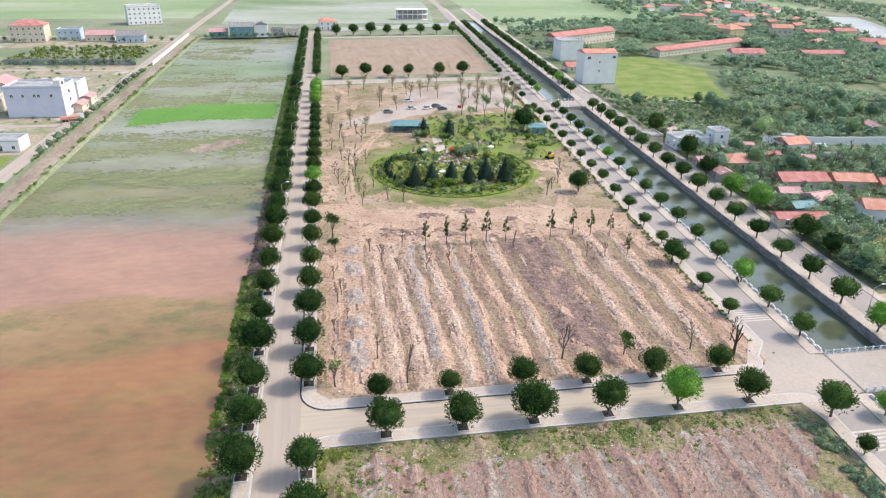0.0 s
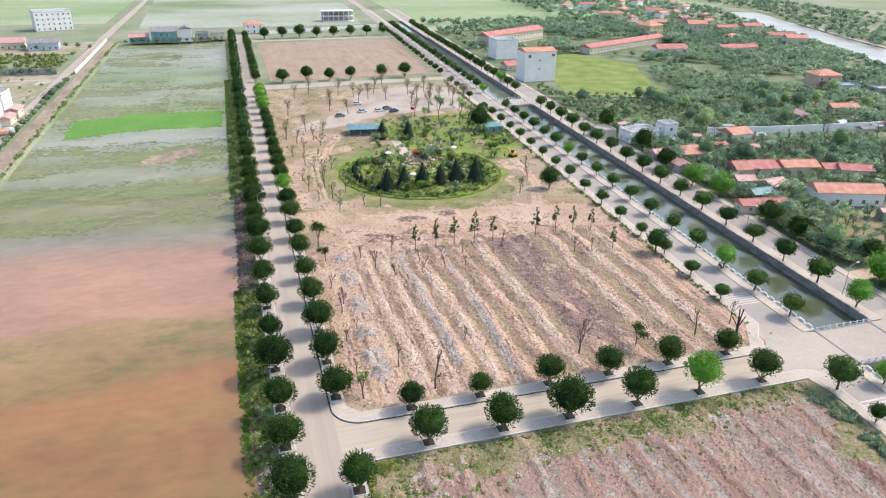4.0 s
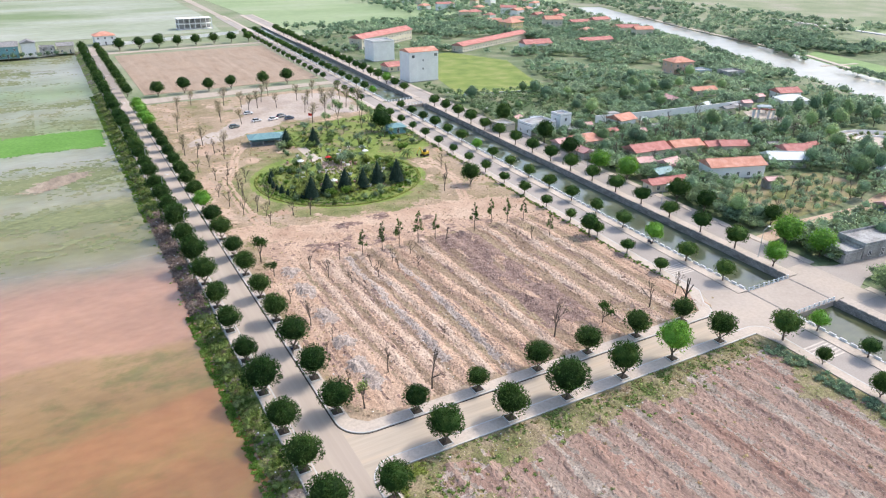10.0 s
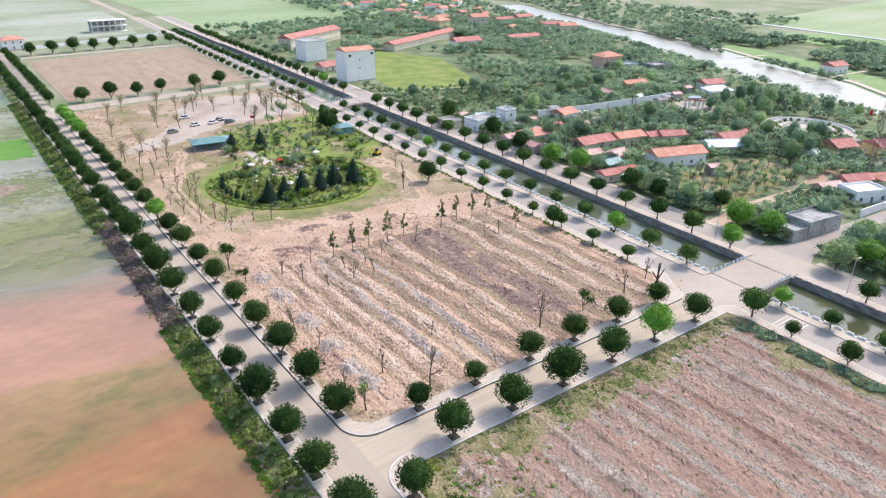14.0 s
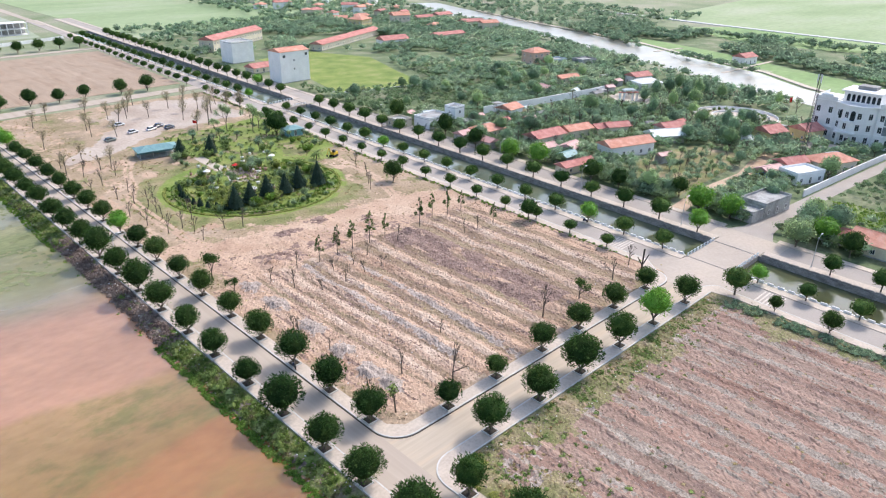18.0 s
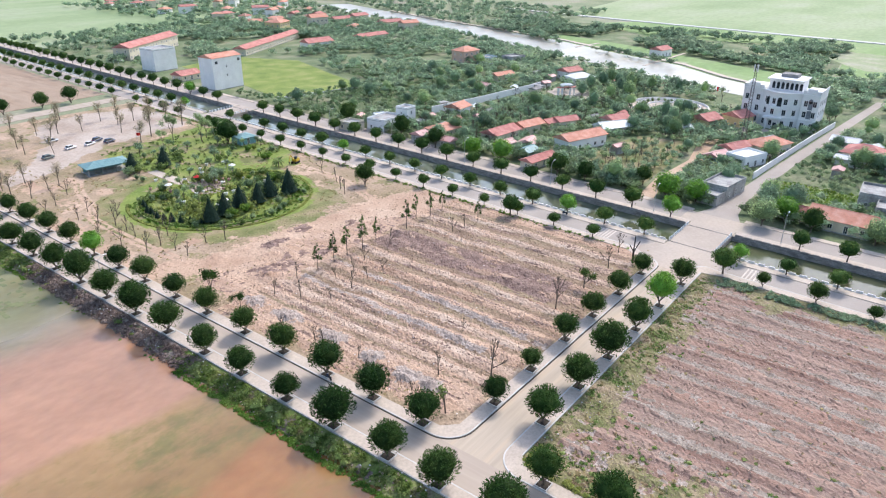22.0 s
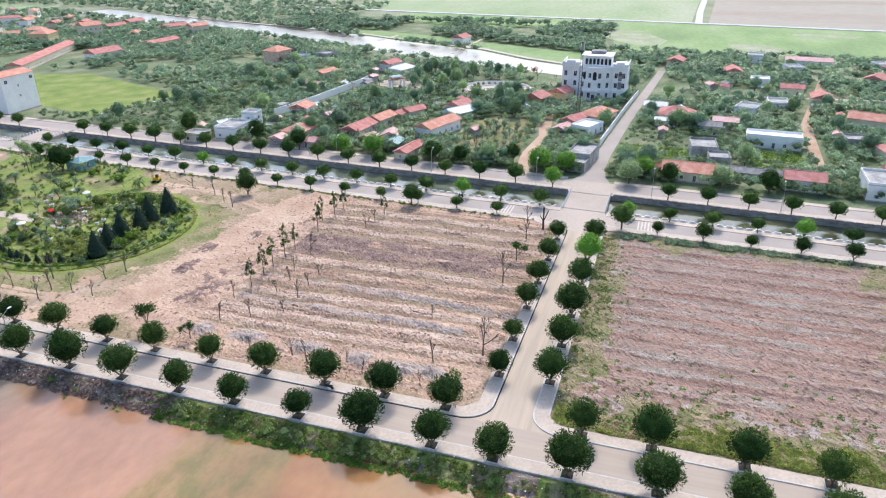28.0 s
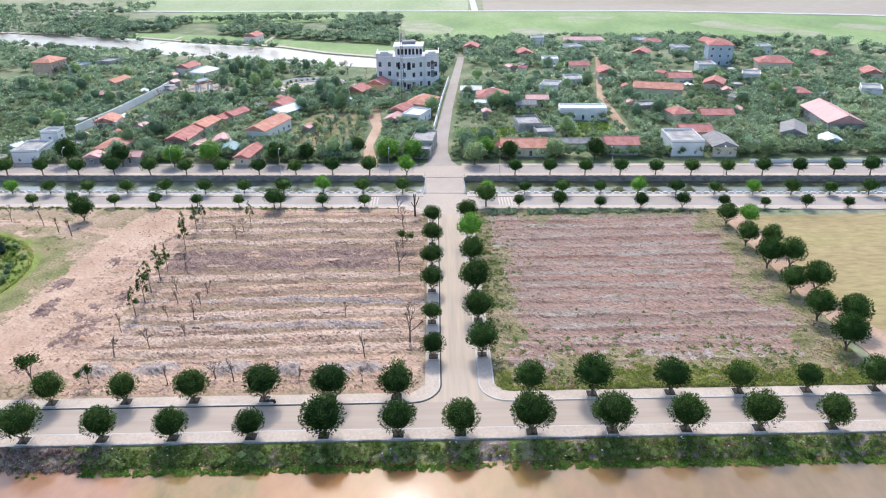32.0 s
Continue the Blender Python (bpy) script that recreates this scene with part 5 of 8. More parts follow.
# cypresses and the round garden
def cypress(seed, h=7.8, r=3.3):
    rng = np.random.default_rng(seed)
    tree = new("cypress")
    bm = bmesh.new()
    stem(bm, (0, 0, -0.1), (0, 0, 1.4), 0.2, 0.15)
    part("trunk", bm, M_BARK, tree)
    cen, rad = [], []
    for k in range(18):
        z = 0.9 + (h - 1.4) * k / 17
        w = r * (1 - (k / 17) ** 1.6) * 0.72 + 0.12
        cen.append((rng.normal() * 0.12, rng.normal() * 0.12, z))
        rad.append(w + rng.uniform(-0.1, 0.2))
    v, f = leaf_cloud(rng, cen, rad, 1500, 0.22, 0.9, 0.8, 0.35)
    cone = bmesh.new()
    bmesh.ops.create_cone(cone, cap_ends=True, segments=12, radius1=r * 0.72, radius2=0.1, depth=h - 1.6, matrix=Matrix.Translation((0, 0, 0.8 + (h - 1.6) / 2)))
    cv, cf = [tuple(q.co) for q in cone.verts], [[q.index for q in p.verts] for p in cone.faces]
    cone.free()
    foliage("crown", [(v, f), (cv, cf)], M_CYPRESS, tree)
    return tree


CYPRESS = Kinds([cypress(s) for s in range(100, 103)])
for _x, _y, _s in ((32.2, 103.2, 1.0), (37.8, 104.4, 1.05), (44.4, 106.1, 1.05), (50.1, 104.8, 0.95), (55.8, 106.3, 1.1), (62.0, 104.6, 1.15), (43.0, 162.8, 1.0), (52.5, 158.6, 1.05)):
    CYPRESS.plant(_x, _y, _s, "dark conical cypress in the round garden", "cypresses in the garden", z=0.02)


for _k in range(11):
    _a = radians(152 + 7.5 * _k)
    CYPRESS.plant(47 + 22.6 * math.cos(_a), 118.5 + 22.6 * math.sin(_a), random.uniform(0.30, 0.42), "small clipped dark conifer along the inner hedge", "clipped conifers of the garden", "conifer", z=0.02)


def shrub(seed, r, material, name="shrub", leaves=260):
    rng = np.random.default_rng(seed)
    thing = new(name)
    bm = bmesh.new()
    for k in range(3):
        a = k * 2.1
        stem(bm, (0, 0, -0.1), (math.cos(a) * r * 0.4, math.sin(a) * r * 0.4, r * 0.8), 0.06, 0.03, 5)
    part("stem", bm, M_BARK, thing)
    cen = [(rng.normal() * r * 0.4, rng.normal() * r * 0.4, r * rng.uniform(0.5, 1.3)) for _ in range(7)]
    v, f = leaf_cloud(rng, cen, [r * 0.5] * 7, leaves, 0.2, 0.85, 0.5)
    foliage("leaves", [(v, f), blob(rng, (0, 0, r * 0.75), r * 0.62)], material, thing)
    return thing


SHRUB = Kinds([shrub(110, 1.4, M_GRASSY), shrub(111, 1.2, M_WEED), shrub(112, 1.5, M_ORCH), shrub(113, 1.2, M_GRASSY), shrub(114, 1.4, M_ORCH), shrub(115, 1.2, M_OLIVELEAF)])
_rng = np.random.default_rng(5)
for _k in range(64):
    a, q = _rng.uniform(0, 6.28), math.sqrt(_rng.uniform(0.02, 1)) * 22.5
    _x, _y = 47 + q * math.cos(a), 119 + q * math.sin(a)
    if abs(_x - 47) < 3.5 and _y > 118 or (42 < _x < 58 and 108 < _y < 117):
        continue
    SHRUB.plant(_x, _y, _rng.uniform(0.6, 1.7), "leafy garden shrub in the round garden", "garden shrubs", "shrub", z=0.02)
for _k in range(60):
    _x, _y = _rng.uniform(36, 92), _rng.uniform(138, 196)
    if _y > 150 + (92 - _x) * 0.9 or (_x - 47) ** 2 + (_y - 118) ** 2 < 700 or (27 < _x < 46 and _y > 164) or abs(_x - 47) < 3.0:
        continue
    SHRUB.plant(_x, _y, _rng.uniform(0.5, 1.5), "leafy garden shrub on the lawn", "lawn shrubs", "shrub", z=0.04)


def hedge(name, cx0, cy0, r, a0, a1, w, h, material, label, seed):
    rng = np.random.default_rng(seed)
    n = int(abs(radians(a1 - a0)) * r / 0.8)
    cen = [(cx0 + r * math.cos(radians(a0 + (a1 - a0) * i / n)), cy0 + r * math.sin(radians(a0 + (a1 - a0) * i / n)), h * 0.5) for i in range(n)]
    v, f = leaf_cloud(rng, cen, [w] * n, n * 26, 0.16, h / w * 0.55, 0.5)
    bm = bmesh.new()
    ribbon(bm, [c[:2] for c in cen], w * 0.9, 0, h * 0.5)
    cv, cf = [tuple(q.co) for q in bm.verts], []
    bm.verts.index_update()
    cf = [[q.index for q in p.verts] for p in bm.faces]
    bm.free()
    ob = foliage(name, [(v, f), (cv, cf)], material)
    return tagged(ob, label, "hedge")


hedge("hedge", 47, 118.5, 27.2, 145, 400, 0.75, 0.42, M_OLIVELEAF, "low light green hedge round the garden", 1)
hedge("hedge", 47, 118.5, 24.6, 140, 262, 0.6, 0.8, M_GRASSY, "olive green inner hedge of the round garden", 2)
for _k in range(36):
    _a, _q = radians(140 + 260 * _k / 36 + random.uniform(-2, 2)), random.uniform(21.5, 26.0)
    SHRUB.plant(47 + _q * math.cos(_a), 118.5 + _q * math.sin(_a), random.uniform(0.5, 0.95), "low leafy shrub inside the garden hedge", "hedge shrubs", "shrub", z=0.02)


# weeds, rubble and village greenery that nobody could count
def scatter(name, pts, rr, per, size, material, label, category, seed, flat=0.7, core=True, lift=0.55):
    """Clumps of leaves over many points, as one body."""
    rng = np.random.default_rng(seed)
    sets = []
    pts = np.array(pts, float)
    rads = rng.uniform(0.65, 1.35, len(pts)) * rr
    if core:
        octv = np.array([(1, 0, 0), (0, 1, 0), (-1, 0, 0), (0, -1, 0), (0.1, 0, 1), (0, 0, -0.8)])
        octf = np.array([(0, 1, 4), (1, 2, 4), (2, 3, 4), (3, 0, 4), (1, 0, 5), (2, 1, 5), (3, 2, 5), (0, 3, 5)])
        v = (octv[None] * (rads * 0.75)[:, None, None] * (1, 1, flat)) * rng.uniform(0.85, 1.15, (len(pts), 6, 1))
        v += np.c_[pts[:, :2], pts[:, 2] + rads * lift][:, None]
        f = (octf[None] + 6 * np.arange(len(pts))[:, None, None]).reshape(-1, 3)
        sets.append((v.reshape(-1, 3), f))
    n = len(pts) * per
    cen = np.repeat(np.c_[pts[:, :2], pts[:, 2] + rads * lift], per, 0)
    rad = np.repeat(rads, per)
    d = rng.normal(size=(n, 3))
    d /= np.linalg.norm(d, axis=1, keepdims=True)
    d[:, 2] = np.abs(d[:, 2]) * np.where(rng.random(n) < 0.8, 1, -1)
    c = cen + d * (rad * rng.uniform(0.6, 1.1, n))[:, None] * (1, 1, flat)
    nrm = d + rng.normal(size=(n, 3)) * 0.6
    nrm /= np.linalg.norm(nrm, axis=1, keepdims=True)
    a = np.cross(nrm, rng.normal(size=(n, 3)))
    a /= np.linalg.norm(a, axis=1, keepdims=True)
    b = np.cross(nrm, a)
    s = (size * rng.uniform(0.6, 1.4, n))[:, None]
    v = np.stack([c - a * s, c - b * s * 0.55, c + a * s, c + b * s * 0.55], 1).reshape(-1, 3)
    sets.append((v, np.arange(n * 4).reshape(-1, 4)))
    return tagged(foliage(name, sets, material), label, category, kind="stuff")


def spots(rng, n, x0, x1, y0, y1, keep=None, z=None):
    out = []
    while len(out) < n:
        x, y = rng.uniform(x0, x1), rng.uniform(y0, y1)
        if keep is None or keep(x, y):
            out.append((x, y, z(x, y) if z else 0.0))
    return out


_r = np.random.default_rng(11)
LUSH = [(-170, -62, 0.6), (-62, -22, 0.9), (-20, -14, 0.15), (-14, 2, 0.6), (2, 48, 1.0), (48, 110, 0.04), (110, 456, 0.55)]


def lush(x, y):
    return any(a <= y < b and _r.random() < p for a, b, p in LUSH)


def bank_z(x, y):
    return -0.25 - 1.45 * ((-10.45 - x) / 5.4) ** 1.2


scatter("bank_weeds", spots(_r, 2900, -14.3, -10.8, -170, 300, lush, bank_z), 0.46, 32, 0.11, M_BANKWEED, "olive weeds and brambles on the bank", "weeds", 21, 0.7, lift=0.35)
scatter("water_edge_weeds", spots(_r, 2700, -16.0, -13.7, -170, 300, lambda x, y: lush(x, y) and x < -14.4 - 0.8 * fbm(0, y, 0.2, 5.0), lambda x, y: -1.32), 0.42, 26, 0.11, M_WEED, "fresh green plants along the water", "weeds", 45, 0.35, lift=0.25)
scatter("bank_bushes", spots(_r, 150, -14.4, -11.6, -120, 200, lush, lambda x, y: -1.0), 0.85, 80, 0.13, M_GRASSY, "pale green bushes on the bank", "bushes", 22, 0.9)

scatter("bank_dead_scrub", spots(_r, 620, -14.8, -10.9, 46, 116, None, lambda x, y: -0.2 - 1.5 * ((-10.45 - x) / 5.0) ** 1.3), 0.6, 24, 0.16, M_DEAD, "dry brown scrub and rubble on the bank", "scrub", 38, 0.6, lift=0.3)


def south_edge(x, y):
    d = min((x - 2) * 0.5, -17.4 - y)
    return _r.random() < math.exp(-max(0, d) / 3.0) * (0.35 + 1.1 * fbm(x, y, 0.16, 3))


scatter("lot_weeds", spots(_r, 1000, 2.2, 84, -86, -17.6, south_edge), 0.5, 22, 0.14, M_GRASSY, "green weeds along the edge of the soil", "weeds", 23, 0.4, lift=0.2)
scatter("lot_dry_weeds", spots(_r, 1300, 2.2, 84, -86, -17.6, lambda x, y: south_edge(x, y - 2) or _r.random() < 0.004), 0.40, 16, 0.12, M_DRYWEED, "dry brown weeds on the soil", "weeds", 24, 0.35, lift=0.2)
scatter("lot_straw", spots(_r, 2600, 2.5, 89, -4, 74, lambda x, y: _r.random() < 0.25 + fbm(x, y, 0.12, 3.0)), 0.28, 7, 0.10, M_STRAW, "dry straw and brushwood strewn over the lot", "straw", 46, 0.35, core=False, lift=0.5)
scatter("lot_straw_south", spots(_r, 1300, 3, 88, -85, -18, lambda x, y: _r.random() < 0.3 + fbm(x, y, 0.10, 6.0)), 0.24, 6, 0.09, M_STRAW, "dry stalks strewn over the southern lot", "straw", 47, 0.35, core=False, lift=0.6)
scatter("verge_thicket", spots(_r, 900, 2.2, 9.5, -86, -18, lambda x, y: fbm(x, y, 0.12, 8.0) > (x - 5.0) * 0.11 - 0.15), 0.58, 24, 0.14, M_OLIVELEAF, "yellow-green weeds along the southern walk", "weeds", 48, 0.5, lift=0.3)
scatter("road_weeds", spots(_r, 330, 82, 91, -140, -22, lambda x, y: 0 < x - cx(83.0, y) < 6.2 and fbm(x, y, 0.15, 2.0) > -0.2), 0.62, 26, 0.16, M_WOOD, "dark green scrub beside the canal road", "scrub", 25, 0.7)
scatter("verge_weeds", spots(_r, 520, 88, 100, 0, 262, lambda x, y: -1.6 < x - cx(90, y) < 0.2), 0.4, 16, 0.13, M_WEED, "low green weeds along the walk", "weeds", 26, 0.6)
scatter("lot_tufts", spots(_r, 420, 2.5, 92, -4, 90, lambda x, y: _r.random() < (0.9 if x < 7 else 0.12)), 0.3, 14, 0.11, M_DRYWEED, "dry tufts of grass on the bare lot", "grass", 27, 0.4, lift=0.2)
scatter("park_scrub", spots(_r, 620, 2.5, 96, 90, 262, lambda x, y: (x - 47) ** 2 + (y - 118) ** 2 > 900 and (y < 178 or x < 22) and not (44 < x and y > 140)), 0.4, 16, 0.13, M_DRYWEED, "dry grass and scrub on rough ground", "scrub", 28, 0.35, lift=0.2)
scatter("garden_plants", spots(_r, 480, 24, 94, 94, 196, lambda x, y: (x - 47) ** 2 + (y - 118) ** 2 < 560 or (x > 45 and y > 142 and y < 192)), 0.7, 30, 0.16, M_GRASSY, "mixed low garden plants", "plants", 29, 0.6)

scatter("ring_plants", [(47 + q * math.cos(a), 118.5 + q * math.sin(a), 0.0) for a, q in zip(_r.uniform(radians(140), radians(400), 300), _r.uniform(21.5, 26.6, 300))], 0.5, 26, 0.15, M_WEED, "low border plants inside the garden hedge", "plants", 36, 0.7)
scatter("rockery_plants", spots(_r, 300, 24, 70, 96, 142, lambda x, y: (x - 47) ** 2 + (y - 118.5) ** 2 < 480), 0.6, 30, 0.16, M_OLIVELEAF, "yellow-green garden plants", "plants", 37, 0.7)


def rocks(name, pts, size, label, seed, material=None):
    rng = np.random.default_rng(seed)
    pts = np.array(pts, float)
    octv = np.array([(1, 0, 0), (0, 1, 0), (-1, 0, 0), (0, -1, 0), (0, 0, 0.8), (0, 0, -0.5)])
    octf = np.array([(0, 1, 4), (1, 2, 4), (2, 3, 4), (3, 0, 4), (1, 0, 5), (2, 1, 5), (3, 2, 5), (0, 3, 5)])
    s = size * rng.uniform(0.4, 1.5, len(pts))
    v = octv[None] * s[:, None, None] * rng.uniform(0.55, 1.4, (len(pts), 6, 3)) + pts[:, None]
    f = (octf[None] + 6 * np.arange(len(pts))[:, None, None]).reshape(-1, 3)
    return tagged(raw(name, v.reshape(-1, 3), f, material or M_ROCK), label, "rubble", kind="stuff")


def ridge_pts(n):
    out = []
    for _ in range(n):
        c, w, h = RIDGES[_r.integers(len(RIDGES))]
        x, y = c + _r.normal() * w * 0.9, _r.uniform(-4, 58)
        out.append((x, y, 0.05 + lot_h(x, y)))
    return out


rocks("rubble", ridge_pts(9000), 0.12, "broken stones strewn over the soil ridges", 31)
rocks("rubble_south", spots(_r, 11000, 3, 83, -86, -18, None, lambda x, y: 0.03 + lot_s(x, y)), 0.13, "small stones strewn over brown soil", 32)
rocks("rubble_bank", spots(_r, 1800, -15.5, -10.6, -170, 120, None, lambda x, y: -0.1 - 1.5 * ((-10.45 - x) / 5.4) ** 1.2), 0.16, "rubble and litter on the bank", 33)
rocks("rubble_track", spots(_r, 900, 3, 88, 60, 88, None, lambda x, y: 0.05 + lot_h(x, y)), 0.14, "loose stones on the earth track", 34)
rocks("pale_stones", spots(_r, 2600, 9, 83, -84, -22, None, lambda x, y: 0.06 + lot_s(x, y)), 0.11, "pale stone chips strewn over brown soil", 39, M_PALEROW)
rocks("pale_stones_lot", spots(_r, 2600, 4, 86, -4, 60, None, lambda x, y: 0.06 + lot_h(x, y)), 0.12, "pale stone chips strewn over the ridged lot", 40, M_PALEROW)

# ---- buildings ----
FOOT = []      # footprints, kept free of greenery: x, y, radius


def window_mesh(w, h):
    bm = bmesh.new()
    t = 0.09
    xs, zs = (-w / 2, -w / 2 + t, -0.03, 0.03, w / 2 - t, w / 2), (0, t, h - t, h)
    lay = [[[bm.verts.new((x, y, z)) for z in zs] for x in xs] for y in (-0.08, 0.02)]
    solid = lambda i, k: 0 <= i < 5 and 0 <= k < 3 and not (k == 1 and i in (1, 3))
    for i in range(5):
        for k in range(3):
            if not solid(i, k):
                continue
            q = [(i, k), (i + 1, k), (i + 1, k + 1), (i, k + 1)]
            bm.faces.new([lay[0][u][v] for u, v in q])
            bm.faces.new([lay[1][u][v] for u, v in q[::-1]])
            for (u, v), (u2, v2), near in ((q[0], q[1], (i, k - 1)), (q[1], q[2], (i + 1, k)), (q[2], q[3], (i, k + 1)), (q[3], q[0], (i - 1, k))):
                if not solid(*near):
                    bm.faces.new((lay[0][u2][v2], lay[0][u][v], lay[1][u][v], lay[1][u2][v2]))
    fr = bpy.data.meshes.new("window")
    bm.to_mesh(fr)
    bm.free()
    fr.materials.append(M_WHITE)
    bm = bmesh.new()
    box(bm, -w / 2 + t, w / 2 - t, -0.02, 0.015, t, h - t)
    pa = bpy.data.meshes.new("pane")
    bm.to_mesh(pa)
    bm.free()
    pa.materials.append(M_GLASS)
    return fr, pa


WIN = {k: window_mesh(*k) for k in ((1.2, 1.4), (0.9, 1.2), (1.8, 1.6), (1.6, 2.2))}
DOOR = {k: window_mesh(*k) for k in ((1.1, 2.2), (2.4, 2.5))}


def opening(parent, kind, size, x, y, z, face):
    """A window or door on a wall; face: degrees to which its outside turns (0: -y side)."""
    fr, pa = (WIN if kind == "window" else DOOR)[size]
    w = new(kind, fr)
    w.parent = parent
    w.matrix_basis = pose(x, y, z, 0, 0, face)
    p = new("pane" if kind == "window" else "door_leaf", pa)
    p.parent = w
    return w


def roof_bm(kind, L, W, h, rise, over):
    bm = bmesh.new()
    a, b = L / 2 + over, W / 2 + over
    z0 = h - 0.02
    t = 0.16
    if kind == "flat":
        box(bm, -a, a, -b, b, h, h + 0.18)
        return bm
    rx = a if kind == "gable" else max(0.2, a - b * 0.95)
    lo = [bm.verts.new(p) for p in ((-a, -b, z0), (a, -b, z0), (a, b, z0), (-a, b, z0))]
    hi = [bm.verts.new(p) for p in ((-a, -b, z0 + t), (a, -b, z0 + t), (a, b, z0 + t), (-a, b, z0 + t))]
    r0, r1 = bm.verts.new((-rx, 0, z0 + t + rise)), bm.verts.new((rx, 0, z0 + t + rise))
    bm.faces.new(lo[::-1])
    for i in range(4):
        bm.faces.new((lo[i], lo[(i + 1) % 4], hi[(i + 1) % 4], hi[i]))
    bm.faces.new((hi[0], hi[1], r1, r0)), bm.faces.new((hi[2], hi[3], r0, r1))
    bm.faces.new((hi[1], hi[2], r1)), bm.faces.new((hi[3], hi[0], r0))
    return bm


def house(name, label, x, y, L, W, h, rot=0.0, roof="gable", rmat=None, wmat=None, rise=None, storeys=1, wins=True, over=0.6, category="house", parapet=0.7, tank=False):
    """A plain house: walls, roof, windows on its four sides and a door."""
    FOOT.append((x, y, max(L, W) * 0.5 + 0.5))
    if W > L:
        L, W, rot = W, L, rot - 90
    ob = new(name)
    ob.matrix_basis = pose(x, y, -0.03, 0, 0, rot)
    wm = wmat or M_WHITE
    bm = bmesh.new()
    box(bm, -L / 2, L / 2, -W / 2, W / 2, 0, h)
    part("wall", bm, wm, ob)
    bm = bmesh.new()
    box(bm, -L / 2 - 0.06, L / 2 + 0.06, -W / 2 - 0.06, W / 2 + 0.06, 0, 0.35)
    part("plinth", bm, M_GREYW, ob)
    rz = rise if rise is not None else W * 0.23
    part("roof", roof_bm(roof, L, W, h, rz, over if roof != "flat" else 0.15), rmat or M_TILE, ob)
    if roof == "flat" and parapet:
        bm = bmesh.new()
        for x0, x1, y0, y1 in ((-L / 2, L / 2, -W / 2, -W / 2 + 0.2), (-L / 2, L / 2, W / 2 - 0.2, W / 2), (-L / 2, -L / 2 + 0.2, -W / 2 + 0.2, W / 2 - 0.2), (L / 2 - 0.2, L / 2, -W / 2 + 0.2, W / 2 - 0.2)):
            box(bm, x0, x1, y0, y1, h + 0.17, h + 0.17 + parapet)
        part("parapet", bm, wm, ob)
    elif roof != "flat":
        bm = bmesh.new()
        rx = L / 2 + over if roof == "gable" else max(0.2, L / 2 + over - (W / 2 + over) * 0.95)
        box(bm, -rx, rx, -0.15, 0.15, h + rz + 0.06, h + rz + 0.24, 0.04)
        part("ridge_cap", bm, M_KERB if roof == "hip" else rmat or M_TILE, ob)
        if roof == "gable":
            bm = bmesh.new()
            for s in (-1, 1):
                e = [bm.verts.new((s * (L / 2 - 0.01), q, z)) for q, z in ((-W / 2, h - 0.05), (W / 2, h - 0.05), (0, h + rz * 0.93))]
                f = [bm.verts.new((s * (L / 2 - 0.25), q, z)) for q, z in ((-W / 2, h - 0.05), (W / 2, h - 0.05), (0, h + rz * 0.93))]
                bm.faces.new(e), bm.faces.new(f)
            part("gable_wall", bm, wm, ob)
    if tank:
        bm = bmesh.new()
        for q in (0, 1.6):
            bmesh.ops.create_cone(bm, cap_ends=True, segments=14, radius1=0.65, radius2=0.65, depth=1.3, matrix=Matrix.Translation((L / 4 + q, W / 5, h + 0.85)))
        part("water_tank", bm, M_BLUE, ob, "round blue water tanks")
    if wins:
        sh = h / storeys
        for s in range(storeys):
            z = s * sh + min(1.0, sh * 0.32)
            n = max(1, int(L / 3.6))
            for i in range(n):
                q = -L / 2 + L * (i + 0.5) / n
                door = s == 0 and i == n // 2
                if sh > 2.3:
                    opening(ob, "door" if door else "window", (1.1, 2.2) if door else (1.2, 1.4), q, -W / 2, 0.35 if door else z, 0)
                    if not door:
                        opening(ob, "window", (1.2, 1.4), q, W / 2, z, 180)
            m = max(1, int(W / 4))
            for i in range(m):
                q = -W / 2 + W * (i + 0.5) / m
                opening(ob, "window", (0.9, 1.2), -L / 2, q, z, -90)
    return tagged(ob, label, category)


HO = "red-tiled single-storey village house among trees"
# east bank, north to south: label, x, y, length, width, height, turn, roof, roof material, wall material, storeys
def home(label, x, y, L, W, h, rot, roof, rm, wm, st):
    """A village house; the largest one has few windows."""
    ob = house("house", label, x, y, L, W, h, rot, roof, rm, wm, storeys=st, wins="lilac" not in label and "house block" not in label, tank=("before the villa" in label))
    if "lilac" in label:
        for q in (-8.6, -4.2, 0.4, 2.0, 7.0):
            opening(ob, "window", (1.2, 1.4), q, -W / 2, 8.6, 0)
        for q in (2.4, 5.6, 9.0):
            opening(ob, "window", (1.8, 1.6), L / 2, 0.0, q, 90)
        bm = bmesh.new()
        box(bm, L / 2 - 2.6, L / 2 - 0.01, -W / 2 + 0.01, -W / 2 + 4.5, h + 0.17, h + 3.0)
        tower = part("stair_tower", bm, M_WHITE, ob)
        opening(tower, "window", (1.8, 1.6), L / 2 - 0.01, -W / 2 + 2.2, h + 0.9, 90)
        bm = bmesh.new()
        box(bm, L / 2 - 2.9, L / 2 + 0.3, -W / 2 - 0.3, -W / 2 + 4.8, h + 3.0, h + 3.2)
        part("tower_roof", bm, M_WHITE, ob)


